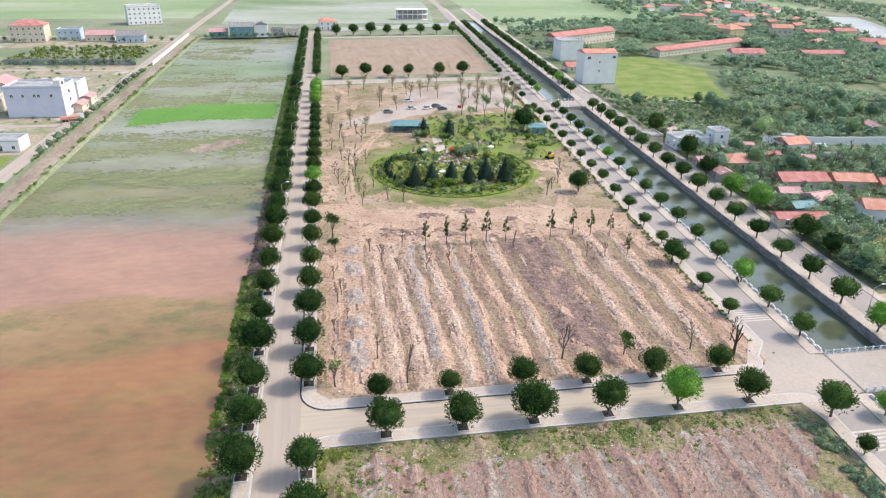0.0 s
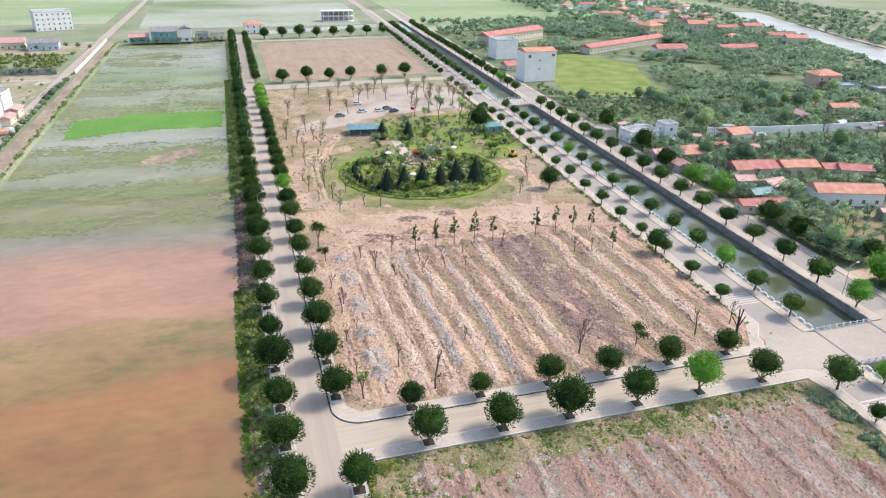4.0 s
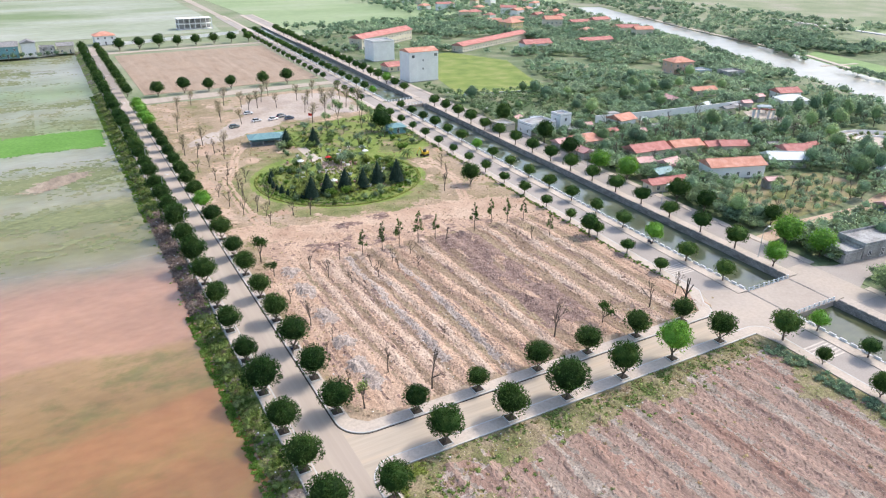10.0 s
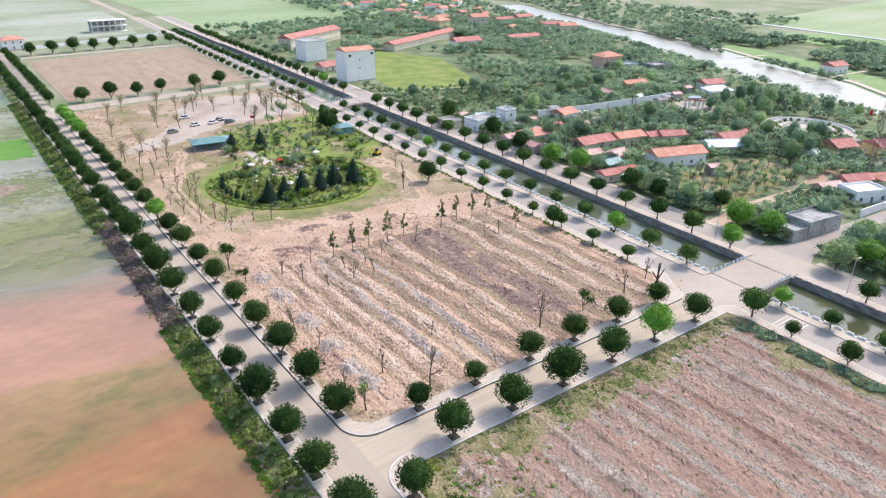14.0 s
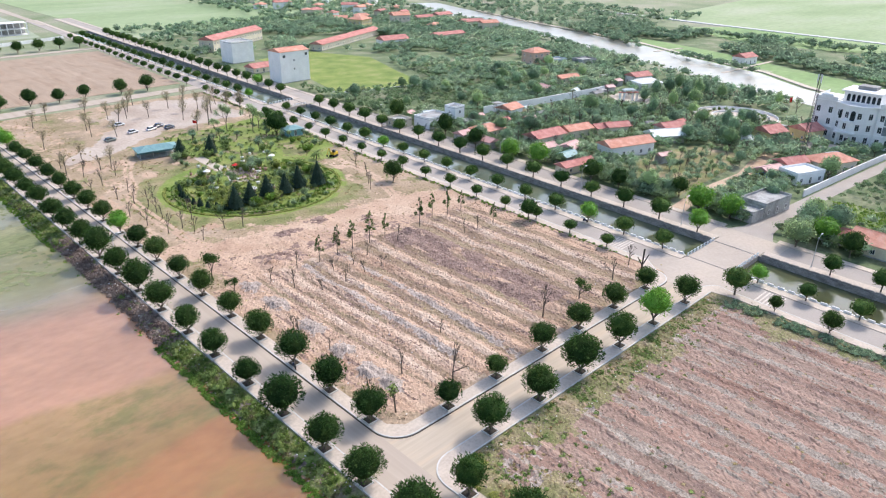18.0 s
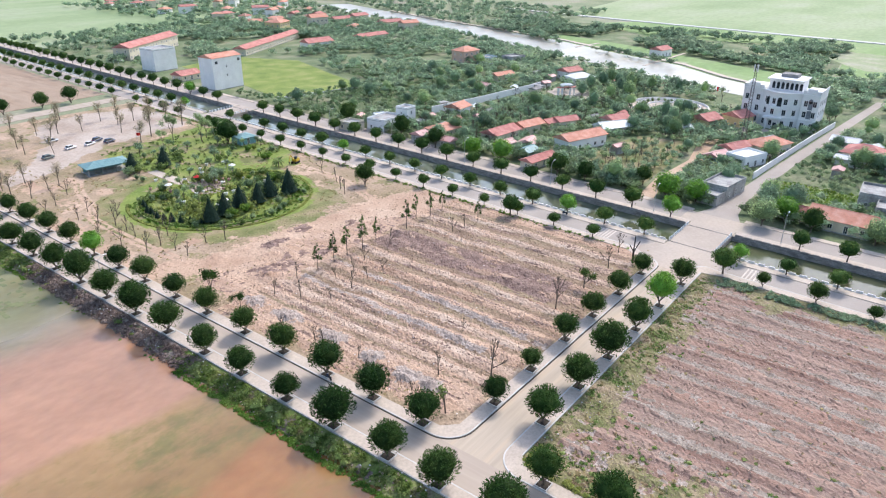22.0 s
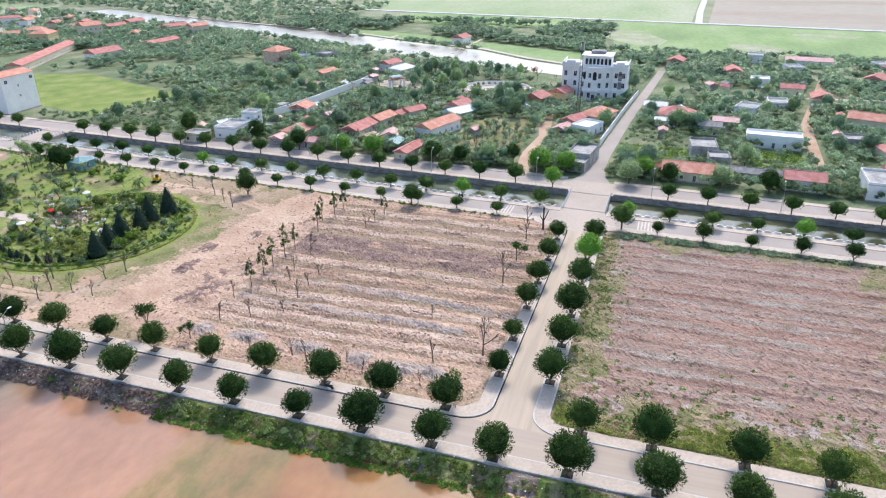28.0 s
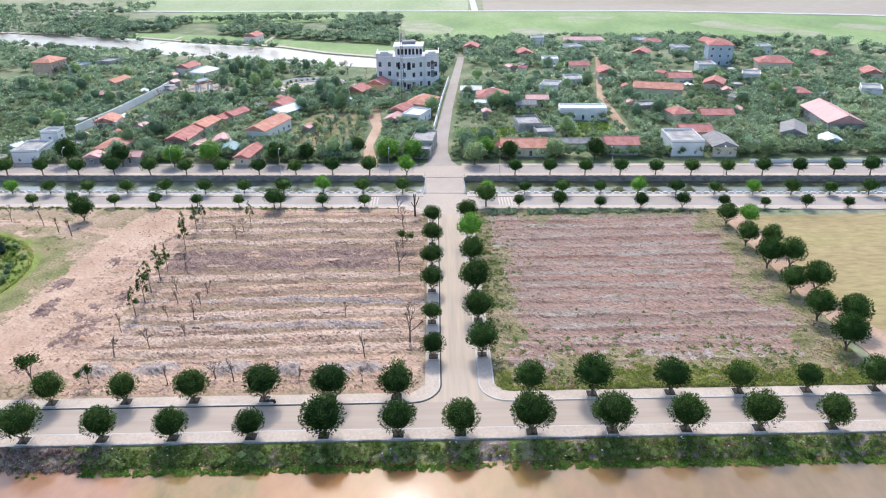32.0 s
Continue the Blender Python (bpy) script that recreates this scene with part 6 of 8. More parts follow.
home("white house with flat roof and plain walls", 141.5, 135.5, 13, 9, 4.2, 3, "flat", M_GREYW, M_WHITE, 1)
home("tall white upper room with flat roof", 152.5, 133.5, 6, 6, 6.8, 3, "flat", M_GREYW, M_WHITE, 2)
home("low unplastered brick annex with flat roof", 130.5, 144.5, 7, 8, 3.0, 3, "flat", M_GREYW, M_CREAM, 1)
home("house with orange sheet roof by the canal road", 147, 109, 11, 9, 3.2, -4, "hip", M_ORANGE, M_CREAM, 1)
home("small shop with faded red awning roof", 135.5, 111.5, 5, 5, 2.7, 0, "gable", M_PINKROOF, M_GREYW, 1)
home("dark open shed with faded red roof", 135.5, 98.5, 5, 7, 2.7, 0, "gable", M_PINKROOF, M_GREYW, 1)
home("small white house with orange tiled roof", 178, 124.5, 9, 8, 4.2, 5, "gable", M_ORANGE, M_WHITE, 1)
home(HO, 156, 87, 15, 8, 3.6, -6, "gable", M_TILE, M_CREAM, 1)
home(HO, 172, 84, 12, 7, 3.8, -12, "gable", M_ORANGE, M_CREAM, 1)
home("small red-roofed outhouse beside a garden", 184, 80, 8, 5.5, 3.2, -15, "gable", M_TILE, M_CREAM, 1)
home("long white house with bright orange tiled roof", 167, 57.5, 20, 8, 4.4, -18, "gable", M_ORANGE, M_WHITE, 1)
home("low house with red roof and open veranda", 136.5, 58, 14, 5, 2.8, -8, "gable", M_TILE, M_CREAM, 1)
home("small outbuilding with faded pink sheet roof", 152, 71.5, 7, 6, 3.0, 10, "gable", M_PINKROOF, M_CREAM, 1)
home("small outbuilding with faded pink sheet roof", 146, 78, 6, 5, 2.8, -10, "gable", M_PINKROOF, M_GREYW, 1)
home("low shed with pale teal sheet roof", 143, 66.5, 7, 5, 2.6, 0, "gable", M_TEAL, M_GREYW, 1)
home("farm shed with pale teal sheet roof", 194, 57, 13, 8, 3.0, -30, "gable", M_PALEROOF, M_GREYW, 1)
home("house with red tiled roof beside a shed", 203, 59.5, 10, 8, 4.0, -20, "gable", M_TILE, M_CREAM, 1)
home("old house with dark red tiled roof", 189, 76, 10, 6, 3.6, -25, "gable", M_TILE, M_CREAM, 1)
home("two-storey orange house with hipped tiled roof", 299, 208, 14, 11, 7.0, -8, "hip", M_ORANGE, M_PEACH, 2)
home("grey house with flat roof beside the orchard", 300, 192, 10, 8, 4.0, -10, "flat", M_GREYW, M_BLUEW, 1)
home("grey house with flat roof and white wall", 312, 180, 12, 9, 4.2, -10, "flat", M_GREYW, M_GREYW, 1)
home("low barn with orange-red roof", 261, 155, 13, 6, 3.2, -12, "gable", M_ORANGE, M_CREAM, 1)
home("open shed with red sheet roof", 232, 148, 5, 10, 2.8, -10, "gable", M_PINKROOF, M_GREYW, 1)
home("yellow house with red gabled roof", 226, 29, 9, 9, 4.4, -20, "gable", M_TILE, M_YELLOW, 1)
home("yellow house with red gabled roof", 240, 20, 9, 9, 4.4, -20, "gable", M_TILE, M_YELLOW, 1)
home("cream house with orange-red hipped roof before the villa", 203, -1.5, 15, 10, 4.2, -22, "hip", M_ORANGE, M_CREAM, 1)
home("cream house with orange-red gabled wing", 192, 7, 10, 6, 3.8, -22, "gable", M_TILE, M_CREAM, 1)
home("white flat-roofed house with terrace", 184, 0.5, 12, 8, 3.6, -22, "flat", M_WHITE, M_WHITE, 1)
home("blue sheet shed with red roof", 180.5, 9.5, 8, 6, 2.6, -15, "gable", M_PINKROOF, M_BLUE, 1)
home("old grey flat-roofed concrete house by the bridge", 147.5, -3.0, 14, 8, 3.9, -7, "flat", M_GREYW, M_GREYW, 1)
home("low grey lean-to with slab roof", 137.2, -2.2, 6, 7, 2.7, -7, "flat", M_GREYW, M_GREYW, 1)
home("house with red hipped roof along the lane", 213, -33, 12, 14, 4.0, -5, "hip", M_TILE, M_CREAM, 1)
home("white sheet canopy on posts", 205, -29.5, 4, 9, 2.6, -5, "gable", M_WHITE, M_WHITE, 1)
home("grey house with flat concrete roof", 166, -43, 12, 9, 4.2, 4, "flat", M_GREYW, M_GREYW, 1)
home("grey outbuilding with flat roof", 155, -48, 8, 7, 3.4, 4, "flat", M_GREYW, M_GREYW, 1)
home("long white hall with flat white roof", 185, -68, 8, 19, 4.4, -4, "flat", M_WHITE, M_WHITE, 1)
home("long low shed with grey fibre roof", 144.5, -59, 5, 20, 2.3, -2, "gable", M_GREYROOF, M_GREYW, 1)
home("house with orange-red gabled roof by the road", 138.5, -38.5, 9, 16, 3.4, -3, "gable", M_ORANGE, M_CREAM, 1)
home("low house with red tiled roof", 139, -26, 5, 8, 3.0, -3, "gable", M_TILE, M_CREAM, 1)
home("red-roofed house facing the canal road", 138.5, -72.5, 8, 11, 3.8, -3, "gable", M_TILE, M_WHITE, 1)
home("cream house with flat grey-white roof terrace", 139.5, -94.5, 15, 11, 5.0, -2, "flat", M_GREYW, M_WHITE, 1)
home("house with red tiled roof behind", 152, -103, 8, 11, 4.0, -4, "gable", M_TILE, M_CREAM, 1)
home("house with brown gabled roof beside the road", 137, -107, 13, 8, 3.8, -4, "gable", M_GREYROOF, M_CREAM, 1)
home("small house with red hipped roof", 177, -105, 9, 8, 4.4, 10, "hip", M_TILE, M_CREAM, 1)
home("grey flat-roofed house by the lane", 190, -97, 8, 10, 4.0, 5, "flat", M_GREYW, M_GREYW, 1)
home("long house with bright red roof", 222, -110, 9, 21, 4.4, -18, "gable", M_ORANGE, M_CREAM, 1)
home("three-storey pale blue house with red roof", 298, -166, 12, 13, 11.0, -10, "hip", M_TILE, M_BLUEW, 3)
home("house with red hipped roof", 280, -189, 12, 17, 4.6, -10, "hip", M_TILE, M_CREAM, 1)
home("small cream house with red roof", 210, -169, 8, 9, 4.2, -8, "hip", M_TILE, M_CREAM, 1)
home("large workshop with faded red sheet roof", 169, -163, 27, 13, 4.4, -6, "gable", M_PINKROOF, M_GREYW, 1)
home("small hut with pale blue sheet roof", 140.5, -148, 7, 7, 2.8, -10, "gable", M_PALEROOF, M_BLUEW, 1)
home("weathered barn with grey fibre roof", 152, -140, 14, 8, 3.6, -25, "gable", M_GREYROOF, M_CREAM, 1)
# towards the north
home("tall grey-white house block with flat roof", 159, 332, 15, 13, 12.0, 3, "flat", M_GREYW, M_WHITE, 3)
home("long two-storey school with red roof", 190, 396, 66, 11, 7.5, 31, "gable", M_TILE, M_CREAM, 2)
home("low house with red roof beside the tower", 151, 293, 13, 9, 3.0, 5, "gable", M_TILE, M_CREAM, 1)
home("long low school with red roof", 262, 357, 92, 9, 4.2, 26, "gable", M_TILE, M_CREAM, 1)
home("two-storey yellow house with red roof", 318, 414, 16, 14, 8.0, 20, "hip", M_ORANGE, M_YELLOW, 2)
home("two-storey cream house with orange roof", 358, 409, 15, 11, 9.0, -20, "gable", M_ORANGE, M_CREAM, 2)
home("barn with red tiled roof and white gables", 279, 325, 21, 11, 4.2, -8, "gable", M_TILE, M_WHITE, 1)
home("row of red-roofed houses", 329, 319, 28, 8, 4.2, -4, "gable", M_TILE, M_CREAM, 1)
home("house with red tiled roof far off", 395, 418, 18, 8, 4.2, -10, "gable", M_TILE, M_CREAM, 1)
home("house with red tiled roof far off", 424, 424, 18, 9, 4.2, 0, "gable", M_TILE, M_CREAM, 1)
home("house with red tiled roof far off", 405, 367, 20, 9, 4.2, -20, "gable", M_TILE, M_CREAM, 1)
home("white tiled-roof house at the river bend", 290, 128, 12, 8, 4.4, -15, "gable", M_TILE, M_WHITE, 1)
home("white hall with broad pale roof by the river", 277, 115, 13, 9, 4.4, -25, "hip", M_WHITE, M_WHITE, 1)
home("lone house with red roof beyond the river", 400, 118, 13, 9, 4.6, -10, "gable", M_TILE, M_WHITE, 1)
# west side and the end of the estate
home("large pale lilac-white house with flat roof", -115, 214, 23, 15, 12.5, -2, "flat", M_GREYW, M_LILAC, 3)
home("white house behind with flat roof", -111, 236, 12, 12, 9.5, -2, "flat", M_GREYW, M_WHITE, 3)
home("small shop with red sheet roof", -101.8, 219, 4, 8, 3.2, -2, "gable", M_PINKROOF, M_CREAM, 1)
home("small shop with red sheet roof", -101.8, 232, 4, 8, 3.6, -2, "gable", M_PINKROOF, M_CREAM, 1)
home("low white house with porch", -110, 160, 13, 8, 4.0, -4, "flat", M_GREYW, M_WHITE, 1)
home("pale pink house row with red awnings", -140, 222, 12, 16, 6.5, 0, "flat", M_GREYW, M_CREAM, 2)
home("white house with red awning", -143, 245, 12, 14, 7.5, 0, "gable", M_PINKROOF, M_WHITE, 2)
home("cream villa with red tiled hipped roof", -196, 432, 22, 15, 11.0, 4, "hip", M_TILE, M_CREAM, 3)
home("white house with flat roof", -172, 438, 15, 11, 7.0, 4, "flat", M_GREYW, M_BLUEW, 2)
home("tall greenish-white house with terraces", -142, 527, 26, 16, 14.0, 20, "flat", M_GREYW, M_WHITE, 4)
home("workshop with dusty pink roof", -150, 432, 18, 12, 4.4, 4, "gable", M_PINKROOF, M_CREAM, 1)
home("workshop with dark blue sheet roof", -128, 424, 18, 12, 4.8, 4, "gable", M_GREYROOF, M_BLUEW, 1)
home("two-storey teal house with dark roof", -55, 446, 17, 11, 7.5, 2, "gable", M_GREYROOF, M_TEALW, 2)
home("narrow white house with pitched roof", -40.5, 446, 8, 9, 9.0, 2, "gable", M_GREYROOF, M_WHITE, 3)
home("small grey concrete workshop house", -30, 449, 9, 8, 5.0, 2, "flat", M_GREYW, M_GREYW, 2)
home("small grey house with brown roof", -19, 453, 10, 8, 5.0, 2, "gable", M_GREYROOF, M_CREAM, 1)
home("dark green leafy-walled shed", -72, 446, 12, 9, 4.0, 2, "gable", M_PINKROOF, M_TEALW, 1)
home("white house with orange-red hipped roof", 8, 484, 14, 11, 6.5, 4, "hip", M_ORANGE, M_WHITE, 2)
house("tower_house", "tall white house with small windows and orange-red sloping roof", 150.3, 259.0, 18.5, 11, 16.2, 2.7, "gable", M_ORANGE, M_WHITE, rise=1.6, storeys=5, wins=False, over=0.25)
_t = bpy.data.objects["tower_house"]
for _x, _z, _s in ((-6.8, 13.2, (1.8, 1.6)), (7.4, 13.4, (1.8, 1.6)), (-0.6, 11.0, (0.9, 1.2)), (-0.6, 6.5, (0.9, 1.2))):
    opening(_t, "window", _s, _x, -5.5, _z, 0)
# distant roofs of the village
_h = np.random.default_rng(77)
_n = 0
while _n < 34:
    _x, _y = _h.uniform(330, 560), _h.uniform(300, 760)
    if _x < 420 + (_y - 300) * 0.35 and all((_x - a) ** 2 + (_y - b) ** 2 > (c + 14) ** 2 for a, b, c in FOOT) and _x - 408 < (_y - 300) * 0.30 - 22:
        house("house", "distant village house with red roof", _x, _y, _h.uniform(9, 16), _h.uniform(7, 9), _h.choice([3.8, 4.4, 7.0]), _h.uniform(-40, 40), _h.choice(["gable", "hip"]), M_TILE if _h.random() < 0.6 else M_ORANGE, M_CREAM if _h.random() < 0.5 else M_WHITE, wins=False)
        _n += 1
for _x, _y, _l in ((245, -75, 0), (262, -95, 1), (232, -140, 1), (250, -165, 0), (320, -60, 1), (338, -92, 0), (316, -128, 1), (330, -155, 0), (232, -62, 0), (345, -30, 1), (360, -140, 0), (300, -225, 1), (330, -205, 0), (250, -225, 1), (215, -205, 0), (188, -205, 1), (160, -200, 0), (350, -180, 1), (375, -75, 0)):
    house("house", "village house with red roof" if _l else "village house with grey flat roof", _x, _y, 11, 8.5, 4.2, _h.uniform(-30, 30), "gable" if _l else "flat", M_TILE if _l else M_GREYW, M_CREAM if _l else M_WHITE)


for _x, _y, _L, _W, _rf, _m, _w, _l in ((366, -103, 8, 24, "gable", M_PINKROOF, M_WHITE, "long white house with faded pink roof"), (356, -145, 8, 12, "hip", M_TILE, M_WHITE, "white house with red hipped roof"), (278, -152, 9, 9, "flat", M_GREYW, M_WHITE, "white flat-roofed house beside a blue one"),
                                       (300, -72, 9, 9, "flat", M_WHITE, M_WHITE, "white box-shaped house with flat roof"), (282, -85, 7, 10, "gable", M_TILE, M_CREAM, "small red-roofed house by the ditch"), (226, -24, 6, 9, "gable", M_WHITE, M_WHITE, "white sheet-roofed canopy beside the lane"),
                                       (197, -46, 6, 8, "gable", M_GREYROOF, M_CREAM, "small house with grey fibre roof"), (206, -52, 6, 9, "gable", M_PINKROOF, M_GREYW, "low shed with faded red roof"), (176, -120, 7, 12, "gable", M_TILE, M_CREAM, "red-roofed house among trees"), (247, -128, 8, 11, "gable", M_TILE, M_WHITE, "red-roofed house among trees")):
    house("house", _l, _x, _y, _L, _W, 3.8, -4, _rf, _m, _w)
_n = 0
while _n < 46:
    _x, _y = _h.uniform(134, 300), _h.uniform(-200, 200)
    if all((_x - a) ** 2 + (_y - b) ** 2 > (c + 4) ** 2 for a, b, c in FOOT) and any((_x - a) ** 2 + (_y - b) ** 2 < (c + 13) ** 2 for a, b, c in FOOT) and not (_x < 345 and abs(_y + 9 + max(0, _x - 150) * 0.075) < 8) and abs(_y - 16.5) > 7 and abs(_y + 83) > 7 and not inside(_x, _y, [(150, -14), (178, -16), (178, -80), (150, -80)]):
        _k = int(_h.integers(5))
        house("shed", ("small shed with grey fibre roof", "small outhouse with faded pink roof", "small shed with pale sheet roof", "small flat-roofed concrete outhouse", "small outhouse with red tiled roof")[_k], _x, _y, _h.uniform(3.5, 6.5), _h.uniform(3, 4.5), _h.uniform(2.2, 2.9), _h.uniform(-25, 25),
              "flat" if _k == 3 else "gable", (M_GREYROOF, M_PINKROOF, M_PALEROOF, M_GREYW, M_TILE)[_k], M_GREYW if _k % 2 else M_CREAM, wins=False, over=0.35, category="shed", parapet=0)
        _n += 1


# the white villa
def villa():
    ob = new("villa")
    ob.matrix_basis = pose(253, 6, -0.03, 0, 0, 0)
    ob.scale = (0.97, 0.95, 1.12)
    FOOT.append((253, 6, 19))

    def block(name, x0, x1, y0, y1, z0, z1, m=M_WHITE, bevel=0.0):
        bm = bmesh.new()
        box(bm, x0, x1, y0, y1, z0, z1, bevel)
        return part(name, bm, m, ob)

    wing_n = block("wing", -6.5, 8, 7.5, 16, 0, 14.2)
    wing_s = block("wing", -8, 8, -16, -9, 0, 14.2)
    bm = bmesh.new()
    bow = [(-6.6, 7.6)] + [(-6.6 - 4.4 * math.sin(radians(180 * i / 14)), 7.6 - 16.7 * i / 14) for i in range(1, 14)] + [(-7.0, -9.1), (7.9, -9.1), (7.9, 7.6)]
    prism(bm, bow, 0, 13.6)
    bay = part("bay", bm, M_WHITE, ob)
    for z, d in ((4.2, 0.25), (8.0, 0.2), (13.5, 0.45)):
        bm = bmesh.new()
        ribbon(bm, [(-6.5, 16.1)] + [(x, y) for x, y in bow[:-2]] + [(-8.1, -9.2), (-8.1, -16.1)], d * 2, z, z + 0.35)
        part("cornice", bm, M_WHITE, ob)
    for x0, x1, y0, y1 in ((-6.7, 8.2, 15.8, 16.2), (-6.7, -6.3, 7.5, 16), (-8.2, 8.2, -16.2, -15.8), (-8.2, -7.8, -16, -9)):
        block("parapet", x0, x1, y0, y1, 14.2, 15.2)
    for y0, y1, s in ((9.5, 14, 1), (-14.5, -10.5, 1)):
        block("pediment", -7.0 if y0 > 0 else -8.5, -6.0 if y0 > 0 else -7.4, y0, y1, 14.2, 16.0, bevel=0.3)
    block("roof_room", -3.5, 7, -7.5, 6.5, 13.6, 17.6)
    block("roof_slab", -6.0, 7.6, -8.2, 7.2, 17.6, 18.0)
    block("roof_tank", 0, 5.5, -4, 3, 18.0, 19.2, M_GREYROOF)
    for i in range(7):
        y = 4.6 - i * 1.9
        bm = bmesh.new()
        box(bm, -3.62, -3.48, y - 0.6, y + 0.6, 14.1, 16.0)
        bmesh.ops.create_cone(bm, cap_ends=True, segments=16, radius1=0.6, radius2=0.6, depth=0.14, matrix=Matrix.Translation((-3.55, y, 16.0)) @ Matrix.Rotation(radians(90), 4, "Y"))
        part("arched_window", bm, M_GLASS, ob, "dark arched window")
    for z in (1.2, 5.4, 9.4):
        for y in (14.2, 9.4):
            opening(wing_n, "window", (1.6, 2.2), -6.5, y, z, -90)
        for y in (-10.8, -14.4):
            opening(wing_s, "window", (1.6, 2.2), -8, y, z, -90)
        for x in (-5, -1, 3, 6):
            opening(wing_s, "window", (1.6, 2.2), x, -16, z, 0)
            opening(wing_n, "window", (1.2, 1.4), x, 16, z, 180)
        for i in (2, 5, 9, 12):
            x, y = bow[i]
            d = math.degrees(math.atan2(bow[i + 1][1] - bow[i - 1][1], bow[i + 1][0] - bow[i - 1][0]))
            opening(bay, "window", (1.6, 2.2), x, y, z, d)
    for i, z, hh in ((7, 8.6, 2.6), (3, 8.8, 2.2)):
        x, y = bow[i]
        bm = bmesh.new()
        box(bm, x - 0.10, x + 0.3, y - 0.9, y + 0.9, z, z + hh)
        bmesh.ops.create_cone(bm, cap_ends=True, segments=18, radius1=0.9, radius2=0.9, depth=0.4, matrix=Matrix.Translation((x + 0.1, y, z + hh)) @ Matrix.Rotation(radians(90), 4, "Y"))
        part("arched_window", bm, M_GLASS, ob, "dark arched window")
    bm = bmesh.new()
    box(bm, -8.14, -7.9, -13.6, -11.8, 5.0, 11.4)
    bmesh.ops.create_cone(bm, cap_ends=True, segments=18, radius1=0.9, radius2=0.9, depth=0.24, matrix=Matrix.Translation((-8.02, -12.7, 11.4)) @ Matrix.Rotation(radians(90), 4, "Y"))
    part("stair_window", bm, M_PALEGLASS, ob, "tall grey arched stair window")
    for y in (4.0, -0.8):
        bm = bmesh.new()
        stem(bm, (-12.2, y - 1, 0), (-12.2, y - 1, 4.3), 0.35, 0.3, 12)
        part("column", bm, M_WHITE, ob)
    block("porch", -13.0, -10.0, -3.2, 4.6, 4.2, 4.7)
    block("balcony", -12.6, -10.4, -1.8, 3.4, 7.9, 8.7)
    opening(bay, "door", (2.4, 2.5), bow[7][0], bow[7][1], 0.2, -90)
    tagged(ob, "large white four-storey villa with arched windows and bow front", "villa")


villa()


def office():
    """An unfinished two-storey frame with columns and floors."""
    ob = new("unfinished_building")
    ob.matrix_basis = pose(84, 549, -0.03, 0, 0, 0)
    FOOT.append((84, 549, 18))
    for z in (0.3, 4.6, 9.0):
        bm = bmesh.new()
        box(bm, -14, 14, -6, 6, z - 0.3, z)
        part("floor_slab", bm, M_WHITE, ob)
    for i in range(7):
        for y in (-5.6, 5.6):
            bm = bmesh.new()
            box(bm, -13.6 + i * 4.5, -13.0 + i * 4.5, y - 0.3, y + 0.3, 0.3, 9.0)
            part("column", bm, M_WHITE, ob)
    bm = bmesh.new()
    box(bm, -13.8, 13.8, 2.0, 2.2, 0.3, 8.7)
    part("wall", bm, M_GREYW, ob)
    tagged(ob, "unfinished white two-storey building with open columns", "building")


office()
band("wall_estate_end", [(16, 474), (62, 487), (110, 502)], 0.4, -0.2, 2.2, M_WHITE, "long low white wall at the field edge", "wall")
band("wall_village", [(173.7, 136), (182.5, 134.5), (200.5, 131.5), (223.6, 129.3), (245.3, 127.3), (262.5, 127)], 0.4, -0.2, 3.2, M_WHITE, "long white panelled wall among trees", "wall")
band("wall_lane", [(168, -6.6), (204, -9.2), (235, -11.7), (262, -14.2)], 0.35, -0.2, 2.4, M_WHITE, "white wall along the village lane", "wall")
band("wall_road_south", [(cx(131.6, -113), -113), (cx(131.6, -195), -195)], 0.3, -0.2, 1.3, M_WHITE, "low white fence wall before village gardens", "wall")
band("wall_west", [(-95, 331), (-95, 455)], 0.4, -0.2, 1.8, M_WHITE, "white wall along the country road", "wall")
band("wall_hedge_west", [(-178, 337), (-104, 331)], 0.5, -0.2, 3.2, M_GREYW, "long stained wall of the orchard", "wall")
band("wall_field", [(152, 212), (180, 205), (206, 198), (225, 196)], 0.5, -0.2, 0.9, M_WHITE, "low white bank at the field edge", "wall")
band("wall_brick", [(250, 100), (230, 98), (212, 104)], 0.4, -0.2, 2.2, M_GREYW, "grey garden wall", "wall")


for _q, _hh in ((18.0, 0.9), (14.5, 0.8), (10.0, 0.7)):
    _b = bmesh.new()
    ribbon(_b, arc(255, 56, _q, 0, 359, 36)[:-1], 0.35, 0.0, _hh, closed=True)
    bmesh.ops.recalc_face_normals(_b, faces=_b.faces)
    structure(part("wall_court", _b, M_WHITE), "low round white wall of the villa court", "wall")
FOOT.append((255, 56, 23))
FOOT.append((237, 24, 12))


def gate():
    ob = new("gate")
    ob.matrix_basis = pose(247, 107, -0.02, 0, 0, -40)
    for x in (-4.2, -2.2, 2.2, 4.2):
        bm = bmesh.new()
        box(bm, x - 0.45, x + 0.45, -0.45, 0.45, 0, 5.2 if abs(x) < 3 else 4.0, 0.05)
        part("pillar", bm, M_WHITE, ob)
    bm = bmesh.new()
    prism(bm, [(-5, -0.9), (5, -0.9), (5, 0.9), (-5, 0.9)], 4.0, 4.35)
    part("lower_roof", bm, M_TILE, ob, "red tiled gate roof")
    part("upper_roof", roof_bm("hip", 5.6, 1.6, 5.2, 0.9, 0.4), M_PALEROOF, ob)
    tagged(ob, "white ceremonial gate with tiled roofs", "gate")


gate()


